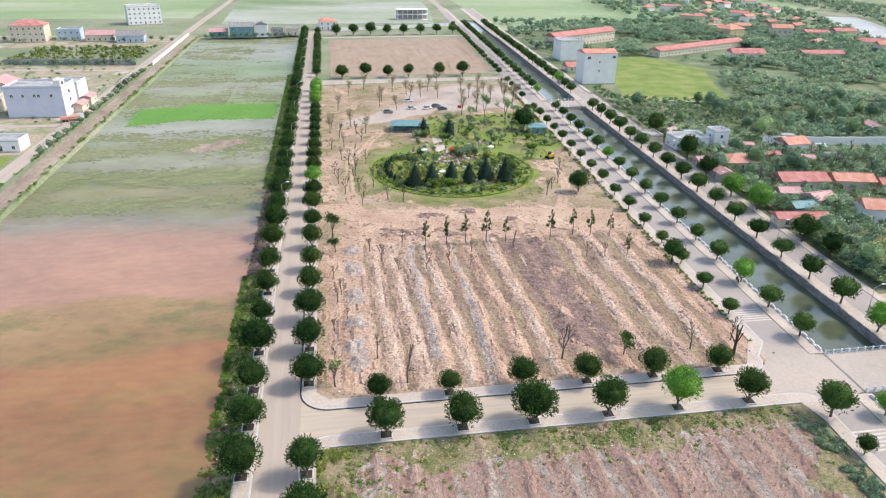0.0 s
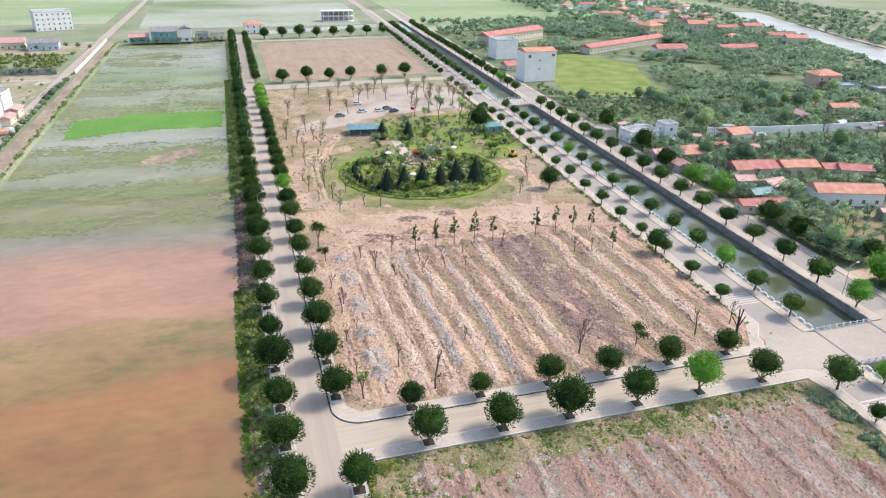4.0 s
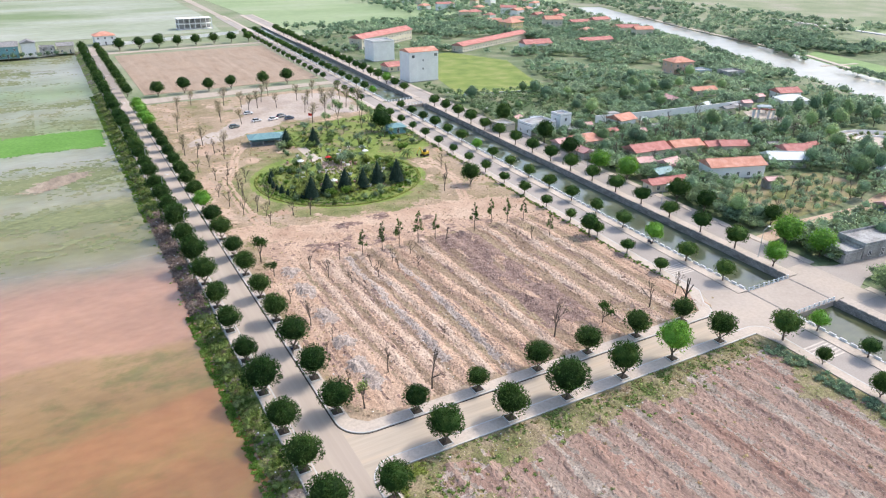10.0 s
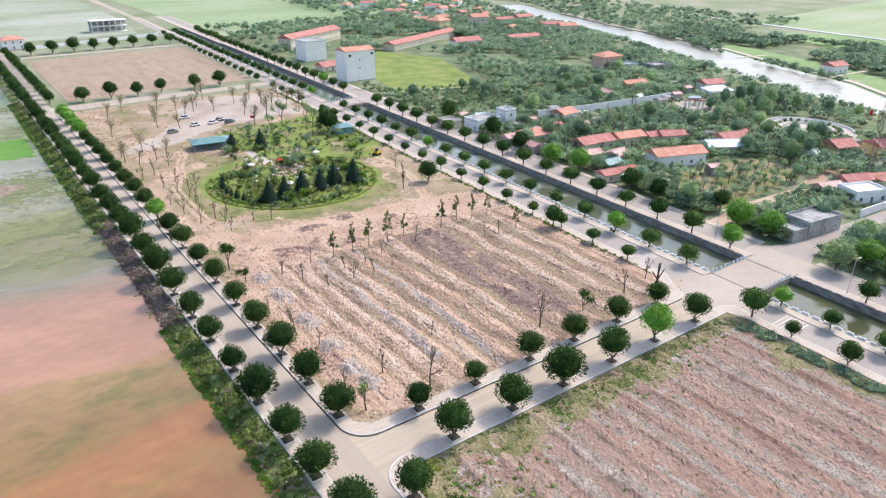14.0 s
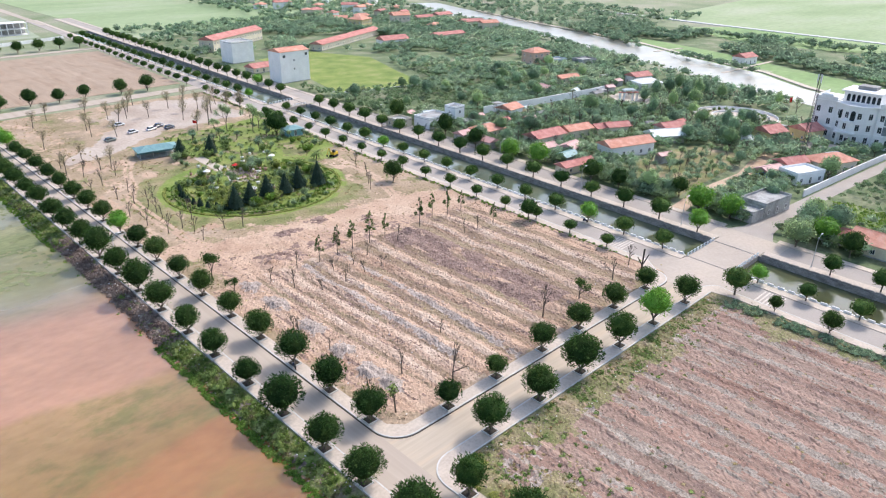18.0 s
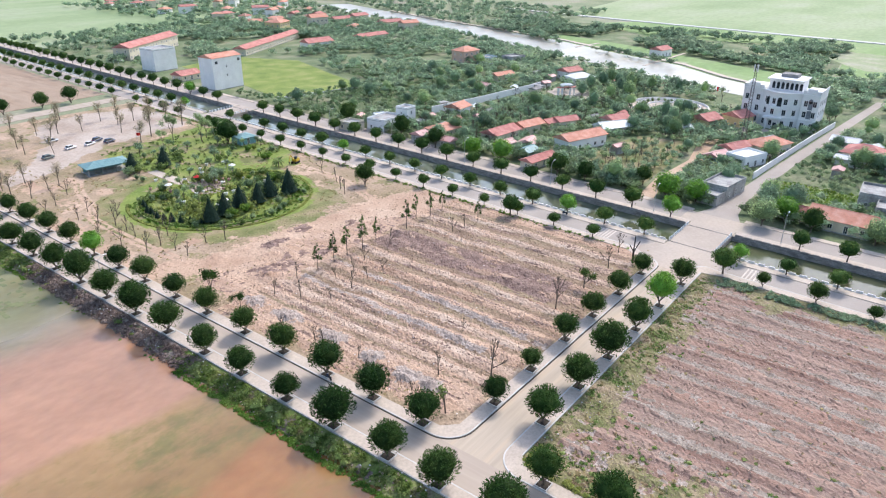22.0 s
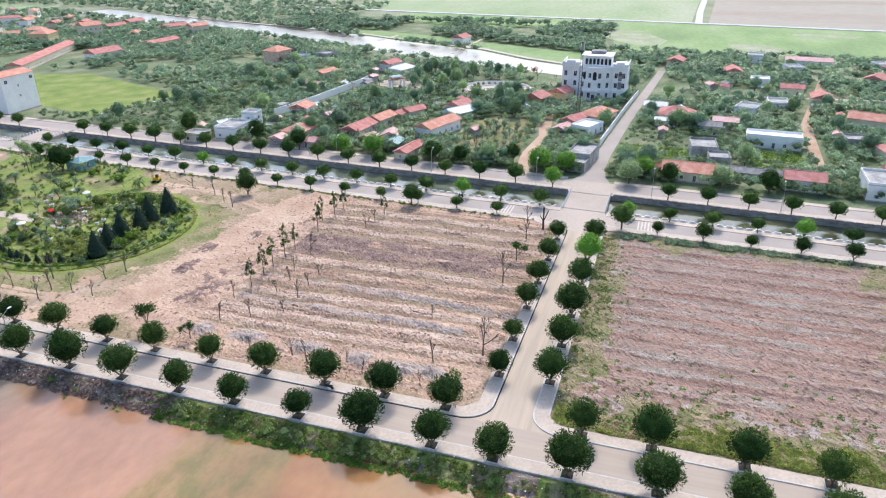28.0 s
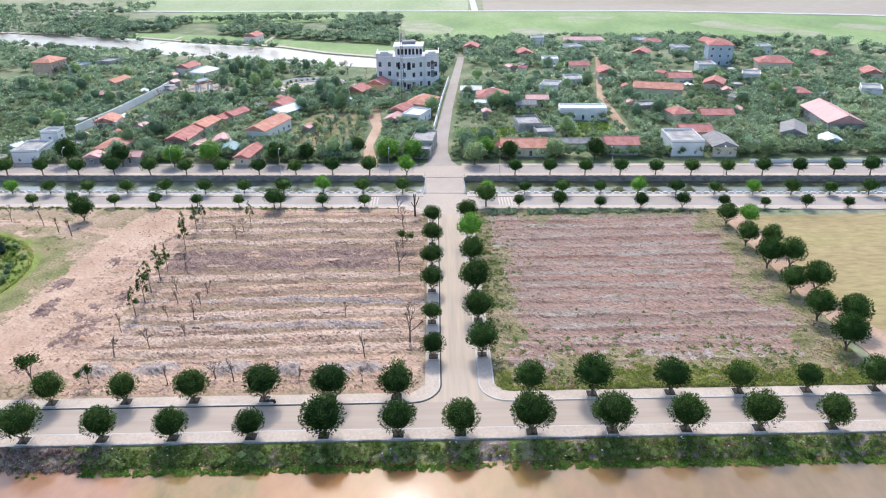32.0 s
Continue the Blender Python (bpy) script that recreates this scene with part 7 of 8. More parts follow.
# ---- canal railings, bridges ----
def balustrade(name, u, y0, y1, material, label, crenel=False):
    """A low canal parapet: coping, and separate panels with gaps between."""
    ob = new(name)
    ob.matrix_basis = pose(cx(u, (y0 + y1) / 2), (y0 + y1) / 2, 0.1)
    L = y1 - y0
    ang = math.atan(0.047)
    ob.rotation_euler.z = -ang
    n = max(1, int(L / 2.4))
    bm = bmesh.new()
    box(bm, -0.16, 0.16, -L / 2, L / 2, 0, 0.16 if not crenel else 0.48)
    part("base", bm, material, ob)
    bm = bmesh.new()
    w = 0.75 if not crenel else 0.95
    box(bm, -0.13, 0.13, -w, w, 0.16 if not crenel else 0.48, 0.55 if not crenel else 0.66)
    first = part("panel", bm, material, ob)
    for i in range(n):
        yy = -L / 2 + L * (i + 0.5) / n
        if i == 0:
            first.location.y = yy
        elif i < 290:
            o = first.copy()
            scene.collection.objects.link(o)
            o.location.y = yy
    return tagged(ob, label, "railing")


for _y0, _y1 in ((-150, -16.8), (-3.2, 202.5), (217.5, 430)):
    balustrade("canal_railing", 102.4, _y0, _y1, M_WHITE, "low white panelled railing along the canal")
    balustrade("canal_parapet", 116.65, _y0, _y1, M_STONE, "dark stone parapet with notched top along the canal", True)


def bridge_rail(x0, y0, x1, y1):
    ob = new("bridge_railing")
    ob.matrix_basis = pose(x0, y0, 0.03)
    d = Vector((x1 - x0, y1 - y0, 0))
    bm = bmesh.new()
    for z in (0.35, 0.9):
        stem(bm, (0, 0, z), (d.x, d.y, z), 0.06, 0.06, 6)
    part("rail", bm, M_BLUEW, ob)
    n = 9
    for i in range(n):
        q = d * (i / (n - 1))
        bm = bmesh.new()
        box(bm, q.x - 0.13, q.x + 0.13, q.y - 0.13, q.y + 0.13, 0, 1.05, 0.02)
        part("post", bm, M_WHITE, ob)
    tagged(ob, "white and pale blue bridge railing with posts", "railing", "bridge railings")


for _a, _b in ((-3.8, -3.8), (-16.0, -16.0), (203.4, 205.2), (214.8, 216.8)):
    bridge_rail(cx(102.5, _a), _a, cx(116.4, _a), _b)
for _y in (-30.5, 10.0):
    for _i in range(6):
        slab("road_stripe", [(cx(92.9, _y), _y + _i * 0.9), (cx(99.2, _y), _y + _i * 0.9), (cx(99.2, _y), _y + _i * 0.9 + 0.4), (cx(92.9, _y), _y + _i * 0.9 + 0.4)], 0.026, M_PAINT, "worn pale rumble stripe across the road", "road marking", z0=0.0)


# ---- street lamps, mast, flag ----
def street_lamp():
    ob = new("street_lamp")
    bm = bmesh.new()
    stem(bm, (0, 0, -0.1), (0, 0, 7.6), 0.10, 0.06, 8)
    part("pole", bm, M_METAL, ob)
    bm = bmesh.new()
    stem(bm, (0, 0, 7.5), (1.6, 0, 8.3), 0.05, 0.04, 6)
    part("arm", bm, M_METAL, ob)
    bm = bmesh.new()
    box(bm, 1.4, 2.3, -0.16, 0.16, 8.22, 8.40, 0.05)
    part("lamp_head", bm, M_WHITE, ob, "pale lamp head")
    bm = bmesh.new()
    box(bm, -0.22, 0.22, -0.22, 0.22, 0, 0.18, 0.03)
    part("base", bm, M_KERB, ob)
    return ob


LAMPS = Kinds([street_lamp()])
for _i in range(2, 12):
    LAMPS.plant(-8.2, 81.0 + 35.5 * (_i - 2) + 5.5, 1.0, "grey steel street lamp with one arm", "street lamps", "street lamp", z=0.15).rotation_euler.z = 0
for _i in range(-3, 10):
    _y = 8 + 36 * _i
    if 195 < _y < 225:
        continue
    LAMPS.plant(cx(120.2, _y), _y, 1.0, "grey steel street lamp with one arm", "street lamps on the canal", "street lamp", z=0.15).rotation_euler.z = 0


def mast():
    ob = new("lattice_mast")
    ob.matrix_basis = pose(200, 6.5, -0.03)
    h, b, t = 33.0, 0.8, 0.3
    for sx, sy in ((-1, -1), (1, -1), (1, 1), (-1, 1)):
        bm = bmesh.new()
        stem(bm, (sx * b, sy * b, 0), (sx * t, sy * t, h), 0.07, 0.05, 5)
        part("leg", bm, M_RUST, ob)
    bm = bmesh.new()
    for k in range(26):
        z0, z1 = h * k / 26, h * (k + 1) / 26
        w0, w1 = b + (t - b) * k / 26, b + (t - b) * (k + 1) / 26
        for p, q in (((-1, -1), (1, -1)), ((1, -1), (1, 1)), ((1, 1), (-1, 1)), ((-1, 1), (-1, -1))):
            stem(bm, (p[0] * w0, p[1] * w0, z0), (q[0] * w1, q[1] * w1, z1), 0.035, 0.035, 4)
    part("bracing", bm, M_RUST, ob)
    for a in (0, 120, 240):
        bm = bmesh.new()
        x, y = 0.7 * math.cos(radians(a)), 0.7 * math.sin(radians(a))
        box(bm, x - 0.15, x + 0.15, y - 0.15, y + 0.15, h - 3.2, h - 0.6)
        part("antenna", bm, M_WHITE, ob, "white antenna panel")
    tagged(ob, "tall thin steel lattice mast with antennas", "mast")


mast()


def flag(x, y, h=6.0, s=1.0):
    ob = new("flag")
    ob.matrix_basis = pose(x, y, 0)
    bm = bmesh.new()
    stem(bm, (0, 0, -0.1), (0, 0, h), 0.05, 0.03, 6)
    part("pole", bm, M_METAL, ob)
    bm = bmesh.new()
    n = 8
    rows = [[bm.verts.new((2.4 * s * i / n, 0.18 * s * math.sin(i * 1.1), h - 0.1 - z - 0.05 * i)) for i in range(n + 1)] for z in (0, 1.6 * s)]
    for i in range(n):
        bm.faces.new((rows[0][i], rows[0][i + 1], rows[1][i + 1], rows[1][i]))
    bmesh.ops.solidify(bm, geom=bm.faces[:], thickness=0.02)
    part("cloth", bm, M_RED, ob, "red cloth")
    tagged(ob, "red flag on a thin pole", "flag")


flag(61.9, 191.7, 5.0, 0.7)
flag(272, 40, 9, 1.3)


# ---- vehicles ----
def car(name, label, x, y, rot, material, suv=False):
    ob = new(name)
    ob.matrix_basis = pose(x, y, 0.03, 0, 0, rot)
    hh = 1.05 if suv else 0.88
    bm = bmesh.new()
    box(bm, -2.2, 2.2, -0.88, 0.88, 0.30, hh, 0.14)
    part("body", bm, material, ob)
    bm = bmesh.new()
    v = box(bm, -1.75 if suv else -1.5, 1.0, -0.80, 0.80, hh - 0.04, hh + 0.62)
    for q in v:
        if q.co.z > hh:
            q.co.x = q.co.x * 0.78 - 0.10
            q.co.y *= 0.84
    part("cabin", bm, M_GLASS, ob, "dark tinted windows")
    bm = bmesh.new()
    box(bm, -1.40 if suv else -1.20, 0.62, -0.64, 0.64, hh + 0.56, hh + 0.66, 0.04)
    part("roof", bm, material, ob)
    for sx in (-1.35, 1.35):
        for sy in (-0.82, 0.82):
            bm = bmesh.new()
            bmesh.ops.create_cone(bm, cap_ends=True, segments=16, radius1=0.34, radius2=0.34, depth=0.22, matrix=Matrix.Translation((sx, sy, 0.33)) @ Matrix.Rotation(radians(90), 4, "X"))
            w = part("wheel", bm, M_RUBBER, ob)
            bm = bmesh.new()
            bmesh.ops.create_cone(bm, cap_ends=True, segments=12, radius1=0.2, radius2=0.2, depth=0.26, matrix=Matrix.Translation((sx, sy, 0.33)) @ Matrix.Rotation(radians(90), 4, "X"))
            part("rim", bm, M_METAL, w)
    for sy in (-0.62, 0.62):
        bm = bmesh.new()
        box(bm, 2.12, 2.22, sy - 0.18, sy + 0.18, 0.60, 0.76, 0.03)
        part("headlight", bm, M_WHITE, ob)
        bm = bmesh.new()
        box(bm, -2.22, -2.12, sy - 0.16, sy + 0.16, 0.62, 0.80, 0.03)
        part("tail_light", bm, M_RED, ob)
    tagged(ob, label, "car", "parked cars")


car("car", "white sedan parked on the car park", 43.2, 206.5, 15, M_CARW)
car("car", "white hatchback parked near bare trees", 43.5, 221.5, 10, M_CARW)
car("car", "dark blue off-road car on the car park", 55.0, 209.0, 20, M_CARD, True)
car("car", "dark blue pickup parked beside another car", 57.0, 203.5, 12, M_CARD, True)
car("car", "silver sedan parked between trees", 50.5, 206.0, 18, M_CARW)
car("car", "small grey-green vehicle on bare ground", 32.0, 200.0, 10, M_CARG, True)


def truck():
    ob = new("truck")
    ob.matrix_basis = pose(-100, 200, 0.03, 0, 0, 20)
    for nm, b, m in (("cab", (3.0, 4.8, -1.1, 1.1, 0.5, 2.7), M_CARW), ("bed", (-4.2, 2.8, -1.15, 1.15, 0.8, 2.0), M_ORANGE), ("chassis", (-4.2, 4.6, -0.5, 0.5, 0.45, 0.8), M_RUST)):
        bm = bmesh.new()
        box(bm, *b, 0.08)
        part(nm, bm, m, ob)
    for sx in (-3.0, -1.8, 3.8):
        for sy in (-1.0, 1.0):
            bm = bmesh.new()
            bmesh.ops.create_cone(bm, cap_ends=True, segments=14, radius1=0.5, radius2=0.5, depth=0.3, matrix=Matrix.Translation((sx, sy, 0.5)) @ Matrix.Rotation(radians(90), 4, "X"))
            part("wheel", bm, M_RUBBER, ob)
    tagged(ob, "orange and white lorry parked beside a lane", "truck")


truck()


def motorbike(x, y, rot):
    ob = new("motorbike")
    ob.matrix_basis = pose(x, y, 0.15, 0, 0, rot)
    for sx in (-0.62, 0.62):
        bm = bmesh.new()
        bmesh.ops.create_cone(bm, cap_ends=True, segments=14, radius1=0.29, radius2=0.29, depth=0.11, matrix=Matrix.Translation((sx, 0, 0.29)) @ Matrix.Rotation(radians(90), 4, "X"))
        part("wheel", bm, M_RUBBER, ob)
    for nm, b, m in (("frame", (-0.5, 0.45, -0.12, 0.12, 0.3, 0.62), M_CARD), ("seat", (-0.75, 0.1, -0.14, 0.14, 0.62, 0.78), M_RUBBER), ("front_cover", (0.3, 0.55, -0.18, 0.18, 0.4, 0.98), M_CARD), ("handlebar", (0.35, 0.42, -0.33, 0.33, 0.98, 1.03), M_METAL)):
        bm = bmesh.new()
        box(bm, *b, 0.02)
        part(nm, bm, m, ob)
    tagged(ob, "dark motorbike parked under a street tree", "motorbike")


motorbike(-0.5, 21.6, 80)
motorbike(cx(100.6, 26), 27.5, 80)


# ---- park things ----
def pavilion(name, label, x, y, L, W, h, rot, rmat):
    ob = new(name)
    ob.matrix_basis = pose(x, y, 0.0, 0, 0, rot)
    part("roof", roof_bm("hip", L, W, h, 1.3, 0.8), rmat, ob)
    for sx in (-1, -0.33, 0.33, 1):
        for sy in (-1, 1):
            bm = bmesh.new()
            box(bm, sx * L / 2 - 0.1, sx * L / 2 + 0.1, sy * W / 2 - 0.1, sy * W / 2 + 0.1, -0.05, h)
            part("post", bm, M_METAL, ob)
    bm = bmesh.new()
    box(bm, -L / 2, L / 2, -W / 2, W / 2, -0.1, 0.12)
    part("floor", bm, M_GREYW, ob)
    bm = bmesh.new()
    box(bm, -L / 2 + 0.3, L / 2 - 0.3, W / 2 - 0.5, W / 2 - 0.35, 0.12, 1.8)
    part("back_wall", bm, M_TEALW, ob)
    tagged(ob, label, "pavilion")


pavilion("shelter", "open shelter with teal sheet roof on posts", 38.0, 171.0, 13.5, 7, 2.7, -8, M_TEAL)
house("kiosk", "small teal kiosk with hipped sheet roof", 89.3, 162.5, 6.5, 6.5, 2.8, -5, "hip", M_TEAL, M_TEALW, rise=1.0)
slab("path_garden", [(44.5, 130), (48.8, 130), (49.0, 158), (45.5, 158)], 0.08, M_PAVE, "pale paved garden walk", "path")
slab("path_plaza", arc(49, 128, 5.5, 0, 359, 20)[:-1], 0.07, M_PAVE, "pale paved round place in the garden", "path")
rocks("rockery", spots(_r, 240, 45, 56, 126, 136, None, lambda x, y: 0.25), 0.5, "pale rocks of the garden rockery", 35)

def flower_pot(material):
    ob = new("flower_pot")
    bm = bmesh.new()
    bmesh.ops.create_cone(bm, cap_ends=True, segments=14, radius1=0.32, radius2=0.52, depth=0.7, matrix=Matrix.Translation((0, 0, 0.35)))
    bmesh.ops.create_cone(bm, cap_ends=True, segments=14, radius1=0.58, radius2=0.58, depth=0.10, matrix=Matrix.Translation((0, 0, 0.74)))
    part("pot", bm, material, ob)
    v, f = leaf_cloud(np.random.default_rng(3), [(0, 0, 1.1), (0.2, 0.1, 1.3)], [0.5, 0.4], 90, 0.14)
    foliage("plant", [(v, f)], M_GRASSY, ob)
    return ob


POTS = Kinds([flower_pot(M_WHITE), flower_pot(M_PINKROOF)])
for _i in range(44):
    _x, _y = random.uniform(33, 64), random.uniform(104, 150)
    if (_x - 47) ** 2 + (_y - 118.5) ** 2 < 440 or _y > 140:
        _k = int(random.random() < 0.35)
        POTS.plant(_x, _y, random.uniform(0.8, 1.3), ("white flower pot with a leafy plant", "faded pink flower pot with a leafy plant")[_k], "flower pots in the garden", "flower pot", z=0.06, k=_k)

def parasol(x, y, material, label):
    ob = new("parasol")
    ob.matrix_basis = pose(x, y, 0.04)
    bm = bmesh.new()
    stem(bm, (0, 0, 0), (0, 0, 2.5), 0.04, 0.03, 6)
    part("pole", bm, M_METAL, ob)
    bm = bmesh.new()
    bmesh.ops.create_cone(bm, cap_ends=False, segments=8, radius1=1.25, radius2=0.05, depth=0.6, matrix=Matrix.Translation((0, 0, 2.45)))
    bmesh.ops.solidify(bm, geom=bm.faces[:], thickness=0.03)
    part("canopy", bm, material, ob)
    bm = bmesh.new()
    bmesh.ops.create_cone(bm, cap_ends=True, segments=12, radius1=0.32, radius2=0.26, depth=0.12, matrix=Matrix.Translation((0, 0, 0.05)))
    part("foot", bm, M_GREYW, ob)
    tagged(ob, label, "parasol", "parasols in the garden")


for _x, _y in [(39.5, 135.5), (64.6, 136.8), (42.3, 110.5), (65.6, 142.1)]:
    parasol(_x, _y, M_WHITE, "small white parasol among garden plants")
parasol(49.7, 135.3, M_RED, "small red parasol beside the garden walk")
slab("lawn_oval", [(47.6 + 5.5 * math.cos(_k * 0.3142), 118.5 + 2.8 * math.sin(_k * 0.3142)) for _k in range(20)], 0.17, M_BRIGHTLAWN, "small bright green lawn in the round garden", "lawn", z0=0.0)
for _x, _y in [(30.6, 105.1), (34.1, 113.2), (32.3, 109.1), (61.3, 128.4)]:
    SHRUB.plant(_x, _y, 1.9, "large rounded yellow-green bush", "yellow-green bushes", "bush", z=0.02, k=5)


def palm(x, y):
    ob = new("palm")
    ob.matrix_basis = pose(x, y, 0.0)
    bm = bmesh.new()
    stem(bm, (0, 0, -0.1), (0.1, 0.1, 2.2), 0.2, 0.15, 7)
    part("trunk", bm, M_BARK, ob)
    rng = np.random.default_rng(17)
    for k in range(16):
        a, up = k * 2.4, rng.uniform(0.5, 1.5)
        bm = bmesh.new()
        rows = []
        for i in range(7):
            d = 2.7 * i / 6
            z = 2.2 + up * d - 0.42 * d * d
            w = 0.45 * math.sin(math.pi * (0.12 + 0.86 * i / 6))
            rows.append([bm.verts.new((0.1 + d * math.cos(a) - q * w * math.sin(a), 0.1 + d * math.sin(a) + q * w * math.cos(a), z - 0.25 * abs(q) * w)) for q in (-1, 0, 1)])
        for p, q in zip(rows, rows[1:]):
            bm.faces.new((p[0], p[1], q[1], q[0])), bm.faces.new((p[1], p[2], q[2], q[1]))
        part("frond", bm, M_GRASSY, ob)
    tagged(ob, "low palm with arching light green fronds", "palm")


palm(77.6, 128.1)


def excavator(x, y, rot):
    ob = new("excavator")
    ob.matrix_basis = pose(x, y, 0.03, 0, 0, rot)

    def piece(name, dims, m, label=""):
        bm = bmesh.new()
        box(bm, *dims, 0.08)
        part(name, bm, m, ob, label)

    for q in (-0.85, 0.85):
        piece("track", (-1.4, 1.4, q - 0.24, q + 0.24, 0, 0.7), M_RUBBER, "dark crawler track")
    piece("house", (-1.5, 0.9, -0.95, 0.95, 0.75, 1.75), M_DIGGER)
    piece("cab", (0.0, 1.1, 0.1, 0.95, 1.75, 2.7), M_GLASS, "dark glazed cab")
    for name, p, q, r in (("boom", (0.9, -0.2, 1.4), (2.6, -0.2, 3.6), 0.2), ("arm", (2.6, -0.2, 3.6), (4.0, -0.2, 1.6), 0.15), ("bucket", (4.0, -0.2, 1.6), (3.7, -0.2, 0.9), 0.35)):
        bm = bmesh.new()
        stem(bm, p, q, r, r * 0.85, 4)
        part(name, bm, M_DIGGER if name != "bucket" else M_RUST, ob)
    tagged(ob, "small yellow excavator on rough ground by the park", "excavator")


excavator(84.3, 127.0, 200)

# ---- village greenery ----
def free(x, y):
    if any((x - a) ** 2 + (y - b) ** 2 < c * c * 0.75 for a, b, c in FOOT):
        return False
    if 131 < x < 345 and abs(y - (-9 - max(0, x - 150) * 0.075)) < 4.5:
        return False
    if x < cx(131.5, y):
        return False
    if 145 < x < 236 and 196 < y < 340 and y > 214 - (x - 150) * 0.26 and x < 232 and x < 214 + (y - 240) * 0.35 + 4:
        return False
    if x < 202 and abs(y - 16.5) < 3.5 or (157 < x < 340 and abs(y + 82 + max(0, x - 221) * 0.2) < 2.6):
        return False
    if inside(x, y, [(151, -14.5), (172, -17), (171, -42), (153, -43)]) or inside(x, y, [(155.4, -57.3), (176.2, -60.5), (176.6, -78.0), (157.3, -78.0)]) or inside(x, y, [(140, 20.5), (176, 22), (200, 27), (196, 46), (170, 50), (142, 44)]):
        return _g.random() < 0.12
    if near_line(x, y, [(173.7, 132), (200.5, 127.5), (223.6, 124), (262.5, 122)]) < 6.5 or math.hypot(x - 243, y - 103) < 11:
        return False
    if abs(x - 274) < 5 and -225 < y < -50:
        return False
    yy = min(max(y, -40), 560)
    xr = np.interp(yy, [-40, 20, 62, 130, 205, 300, 380, 470, 560], [300, 309, 328, 356, 385, 428, 450, 482, 517])
    if abs(x - xr) < 22 and y > 4:
        return False
    return True


def dense(x, y):
    return free(x, y) and fbm(x, y, 0.02, 4.0) > -0.25


_g = np.random.default_rng(42)


def grove(n, x0, x1, y0, y1, cond=dense):
    out = []
    while len(out) < n:
        x, y = _g.uniform(x0, x1), _g.uniform(y0, y1)
        if cond(x, y):
            out.append((x, y, _g.uniform(0.6, 2.0)))
    return out


def far_wood(x, y):
    """Behind the village the woods end before the fields; beyond the river they stand in clumps."""
    if not free(x, y):
        return False
    if y < 20:
        return x < 395 + 12 * fbm(x, y, 0.03, 2.0) - 45 * max(0.0, (-160 - y) / 140)
    if x > 330 and inside(x, y, [(326, 18), (349, 62), (372, 96), (420, 214), (458, 228), (434, 150), (406, 88), (379, 20)]):
        return False
    if x > 395 and y < 270:
        return x < 520 and fbm(x, y, 0.02, 6.0) > -0.12
    return True


# M_WOOD on these far trees carries the haze in its green
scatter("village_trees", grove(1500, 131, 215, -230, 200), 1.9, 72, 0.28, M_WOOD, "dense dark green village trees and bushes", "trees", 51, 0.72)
scatter("orchard", grove(4600, 131, 250, -230, 235, lambda x, y: free(x, y) and fbm(x, y, 0.02, 4.0) < 0.35), 1.2, 52, 0.21, M_ORCH, "light green orchard and banana plants", "orchard", 52, 0.65, lift=0.8)
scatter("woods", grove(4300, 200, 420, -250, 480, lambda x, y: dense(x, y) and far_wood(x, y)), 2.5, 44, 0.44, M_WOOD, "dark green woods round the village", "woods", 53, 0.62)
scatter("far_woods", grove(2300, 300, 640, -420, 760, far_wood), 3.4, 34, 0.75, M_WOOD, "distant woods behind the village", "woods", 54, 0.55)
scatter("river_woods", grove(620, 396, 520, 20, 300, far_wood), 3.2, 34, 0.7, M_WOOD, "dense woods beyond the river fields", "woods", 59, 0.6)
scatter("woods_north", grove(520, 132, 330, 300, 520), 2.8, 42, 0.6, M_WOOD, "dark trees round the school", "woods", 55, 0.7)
scatter("roadside_thicket", grove(420, 131, 139, -220, 330, free), 1.7, 70, 0.24, M_ORCH, "thick green shrubs before the village houses", "shrubs", 58, 0.85)
scatter("roadside_bushes", grove(260, 131, 140, -220, 330), 1.2, 50, 0.22, M_WOOD, "clipped bushes along the road", "bushes", 56, 0.8)
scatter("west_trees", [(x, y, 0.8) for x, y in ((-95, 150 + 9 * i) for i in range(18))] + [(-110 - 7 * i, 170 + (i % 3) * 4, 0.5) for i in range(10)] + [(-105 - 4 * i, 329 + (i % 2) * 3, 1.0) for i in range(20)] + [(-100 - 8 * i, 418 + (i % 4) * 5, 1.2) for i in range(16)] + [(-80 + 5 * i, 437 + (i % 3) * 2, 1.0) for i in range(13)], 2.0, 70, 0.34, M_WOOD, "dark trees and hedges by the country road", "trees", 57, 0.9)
BIG = Kinds([street_tree(130 + s, 3.6, 1.4, M_LEAF2 if s == 0 else M_ORCH, "garden_tree", 1500, 0.8) for s in range(2)] + [street_tree(134, 3.4, 1.6, M_LEAF, "garden_tree", 1500, 0.85)])
for _x, _y, _s, _k in ((130.8, 9.4, 1.15, 0), (132.8, 0.6, 1.05, 0), (126.6, -20.4, 1.1, 1), (134.0, -24.6, 1.05, 0), (130.0, -32.5, 1.0, 2), (129.5, 82, 1.0, 0), (131, 70, 1.1, 0), (130, 47, 1.1, 2), (130.5, 100, 1.1, 2), (134, 120, 1.2, 2), (136, 152, 1.2, 2), (131, -48, 1.0, 1), (130.5, -62, 1.0, 2), (127.5, -120, 1.1, 1), (131, 37, 0.9, 2), (139, 20, 0.9, 2)):
    BIG.plant(_x, _y, _s, ("bright green spreading garden tree", "olive green spreading garden tree", "dark green spreading garden tree")[_k], "garden trees at the roadside", z=0.0, k=_k)
for _x, _y, _z in grove(70, 140, 290, 20, 130, free):
    BARE.plant(_x, _y, _g.uniform(0.8, 1.4), "thin garden tree with bare branches", "thin village trees", z=-0.02)
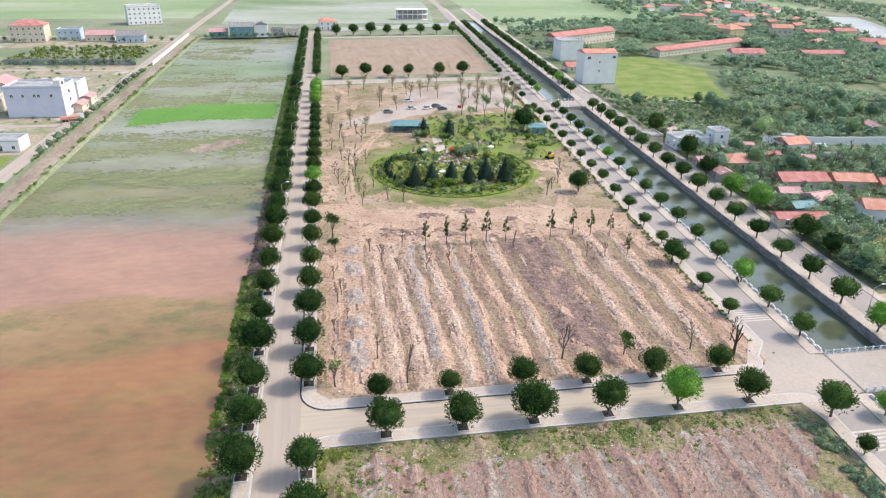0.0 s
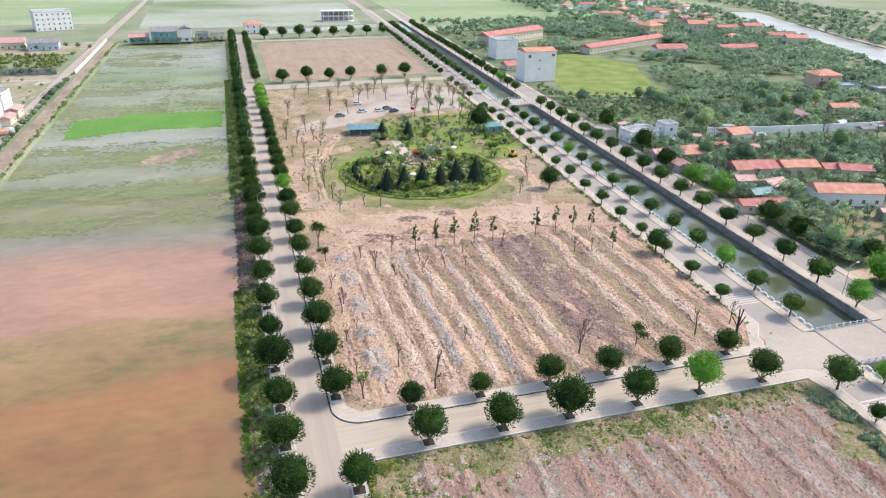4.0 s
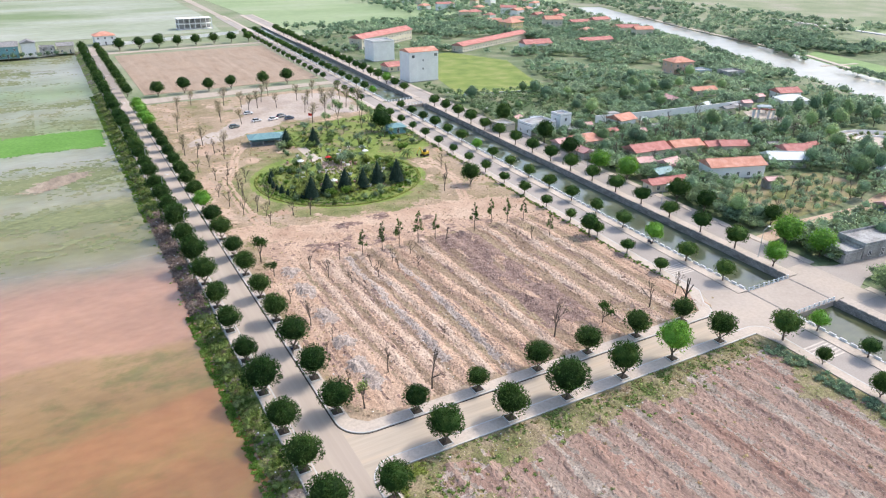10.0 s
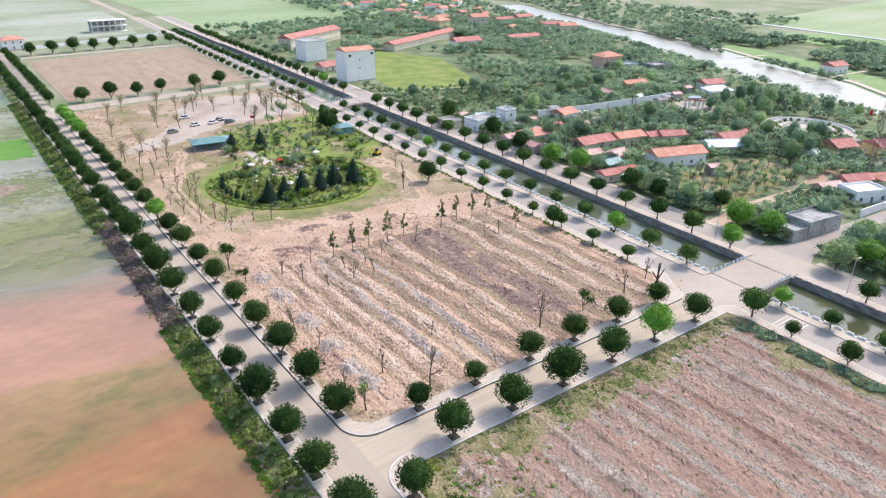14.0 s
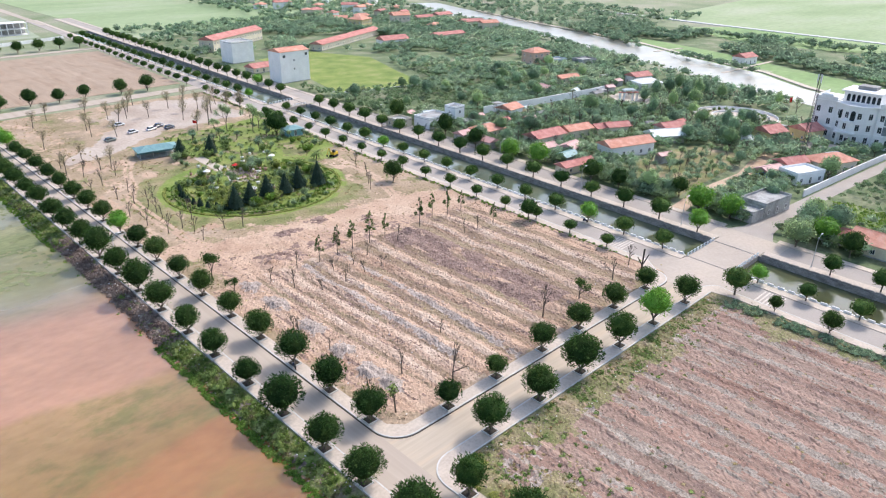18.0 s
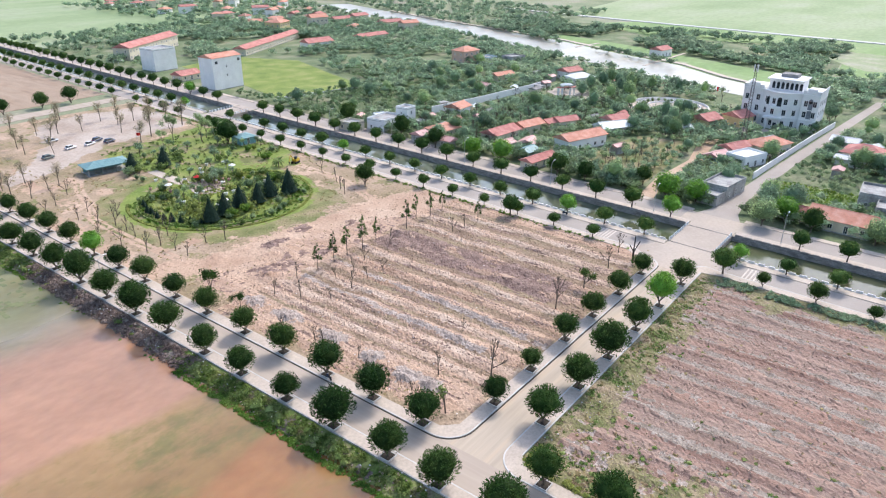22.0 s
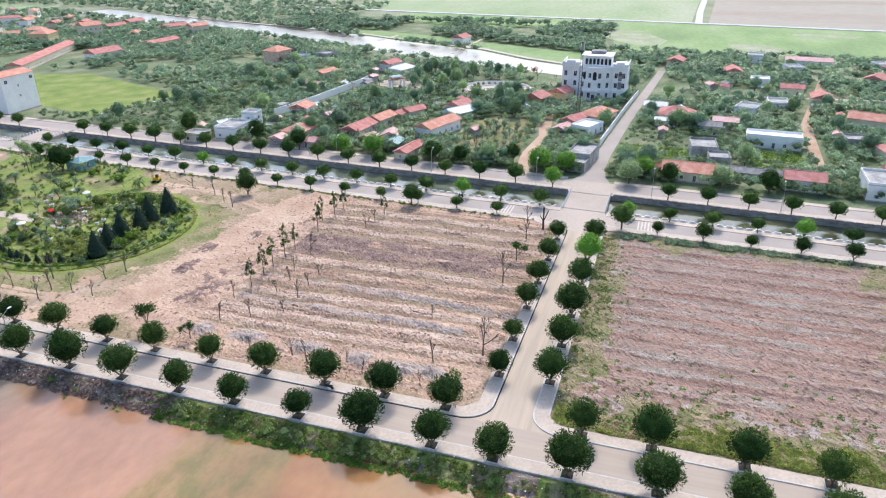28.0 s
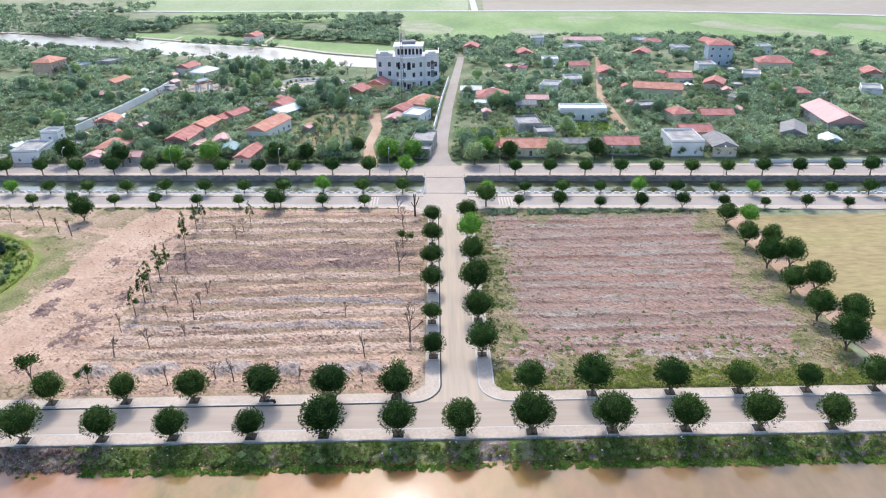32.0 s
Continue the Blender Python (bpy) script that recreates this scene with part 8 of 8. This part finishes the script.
def litter_mesh():
    """Small crumpled flakes."""
    rng = np.random.default_rng(9)
    pts = [(rng.uniform(-14.2, -10.8), y, -0.15 - 1.3 * rng.random() * 0.3) for y in rng.uniform(-70, 120, 90)] + [(rng.uniform(2.2, 88), rng.uniform(-24, -17.6), 0.16) for _ in range(60)] + [(rng.uniform(3, 86), rng.uniform(-4, 58), 0.35) for _ in range(110)]
    verts, faces = [], []
    for x, y, z in pts:
        k, s, a = len(verts), rng.uniform(0.07, 0.19), rng.uniform(0, 6.28)
        if x < 0:
            z = 0.05 - 1.75 * ((-10.45 - x) / 5.0) ** 1.3 + 0.35
        for d in range(4):
            verts.append((x + s * math.cos(a + d * 1.57), y + s * math.sin(a + d * 1.57), z + rng.uniform(-0.06, 0.06)))
        verts.append((x, y, z + s * 0.7))
        faces += [(k, k + 1, k + 4), (k + 1, k + 2, k + 4), (k + 2, k + 3, k + 4), (k + 3, k, k + 4), (k + 3, k + 2, k + 1, k)]
    return verts, faces


# plots: rows of leafy plants, and saplings in the orchard
_rows = [(152.5 + 2.1 * i + random.uniform(-0.3, 0.3), -16.5 - 1.5 * j + random.uniform(-0.4, 0.4), 0.0) for i in range(9) for j in range(17) if random.random() < 0.85] + [(157 + 2.0 * i, -59.5 - 1.4 * j + random.uniform(-0.4, 0.4), 0.0) for i in range(10) for j in range(13) if random.random() < 0.85]
scatter("plot_plants", _rows, 0.75, 30, 0.30, M_WEED, "rows of light green banana and vegetable plants", "crops", 61, 0.9, core=False, lift=0.7)
ORCHARD = Kinds([bare_tree(140 + s, 4.6, 2.4, 420, "orchard_tree", M_WOOD if s else M_ORCH) for s in range(3)])
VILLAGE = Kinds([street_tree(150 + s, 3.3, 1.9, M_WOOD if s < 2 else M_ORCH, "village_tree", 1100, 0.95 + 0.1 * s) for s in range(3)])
for _x, _y, _z in grove(125, 133, 290, -190, 200, free):
    VILLAGE.plant(_x, _y, _g.uniform(0.5, 1.05), "full-crowned village tree between gardens", "village trees", z=-0.02)
for _x, _y, _s in ((138.5, -18.5, 1.1), (146, -17.0, 0.95), (141, -25, 1.2), (133, -19.5, 0.9), (152, -16.0, 0.7)):
    VILLAGE.plant(_x, _y, _s, "full-crowned tree beside the village lane", "lane trees", z=-0.02)
for _i in range(46):
    _x, _y = 143 + (_i % 10) * 5.2 + random.uniform(-1.2, 1.2), 23.5 + (_i // 10) * 5.2 + random.uniform(-1.2, 1.2)
    ORCHARD.plant(_x, _y, random.uniform(0.7, 1.2), "small orchard tree with thin green foliage", "orchard saplings", z=0.02)
for _i in range(24):
    _a = radians(15 * _i)
    SHRUB.plant(255 + 12.2 * math.cos(_a), 56 + 12.2 * math.sin(_a), random.uniform(0.6, 1.0), "clipped shrub in the round court", "court shrubs", "shrub", z=0.03)
scatter("west_orchard", [(random.uniform(-180, -106), random.uniform(336, 398), 0.4) for _ in range(300)], 1.3, 30, 0.35, M_BANKWEED, "grey-green orchard behind a long wall", "orchard", 62, 0.8)
scatter("yard_scrub", [(random.uniform(-240, -104), random.uniform(155, 325), 0.0) for _ in range(240)], 0.9, 22, 0.3, M_ORCH, "scattered scrub and vegetables in the yards", "scrub", 63, 0.6)
scatter("ditch_weeds", [(random.choice((-96.0, -87.2)) + random.uniform(-1.0, 1.0), random.uniform(60, 450), 0.0) for _ in range(420)], 0.7, 24, 0.24, M_WEED, "green weeds along the muddy ditch", "weeds", 64, 0.6, core=False, lift=0.3)
tagged(raw("litter", *litter_mesh(), M_WHITE), "scraps of pale litter on the bank and verges", "litter", kind="stuff")
for _x, _y, _s in ((243, 96, 0.75), (249, 99, 0.7), (262, 101, 0.8), (268, 97, 0.9), (272, 90, 0.85), (276, 96, 0.9), (280, 84, 0.8), (269, 82, 0.9), (262, 84, 0.85), (284, 92, 0.7), (256, 86, 0.7), (277, 74, 0.75), (235, 86, 0.7), (228, 82, 0.75), (241, 80, 0.8), (284, 62, 0.7), (286, 50, 0.65), (233, 40, 0.8), (224, 46, 0.85), (217, 40, 0.8), (212, 33, 0.75), (205, 38, 0.7)):
    VILLAGE.plant(_x, _y, _s, "tall dark tree by the gate and the round court", "court trees", z=-0.02).scale.z = _s * 1.45
for _x, _y, _s in ((268, -11.0, 1.1), (246, -9.5, 0.65), (275, -9, 1.1), (234, -7.5, 0.7), (283, 2, 1.2), (284, 14, 1.1), (226, -5.5, 0.7)):
    VILLAGE.plant(_x, _y, _s, "full-crowned tree beside the white villa", "villa trees", z=-0.02)
for _i in range(44):
    _x, _y = (random.uniform(33, 62), random.uniform(117, 140)) if _i < 16 else (random.uniform(46, 92), random.uniform(140, 192))
    if abs(_x - 47) > 3.2 and not (_x > 85 and 157 < _y < 168):
        ORCHARD.plant(_x, _y, random.uniform(0.6, 1.1), "small leafy garden tree on the lawn", "garden trees", z=0.02)
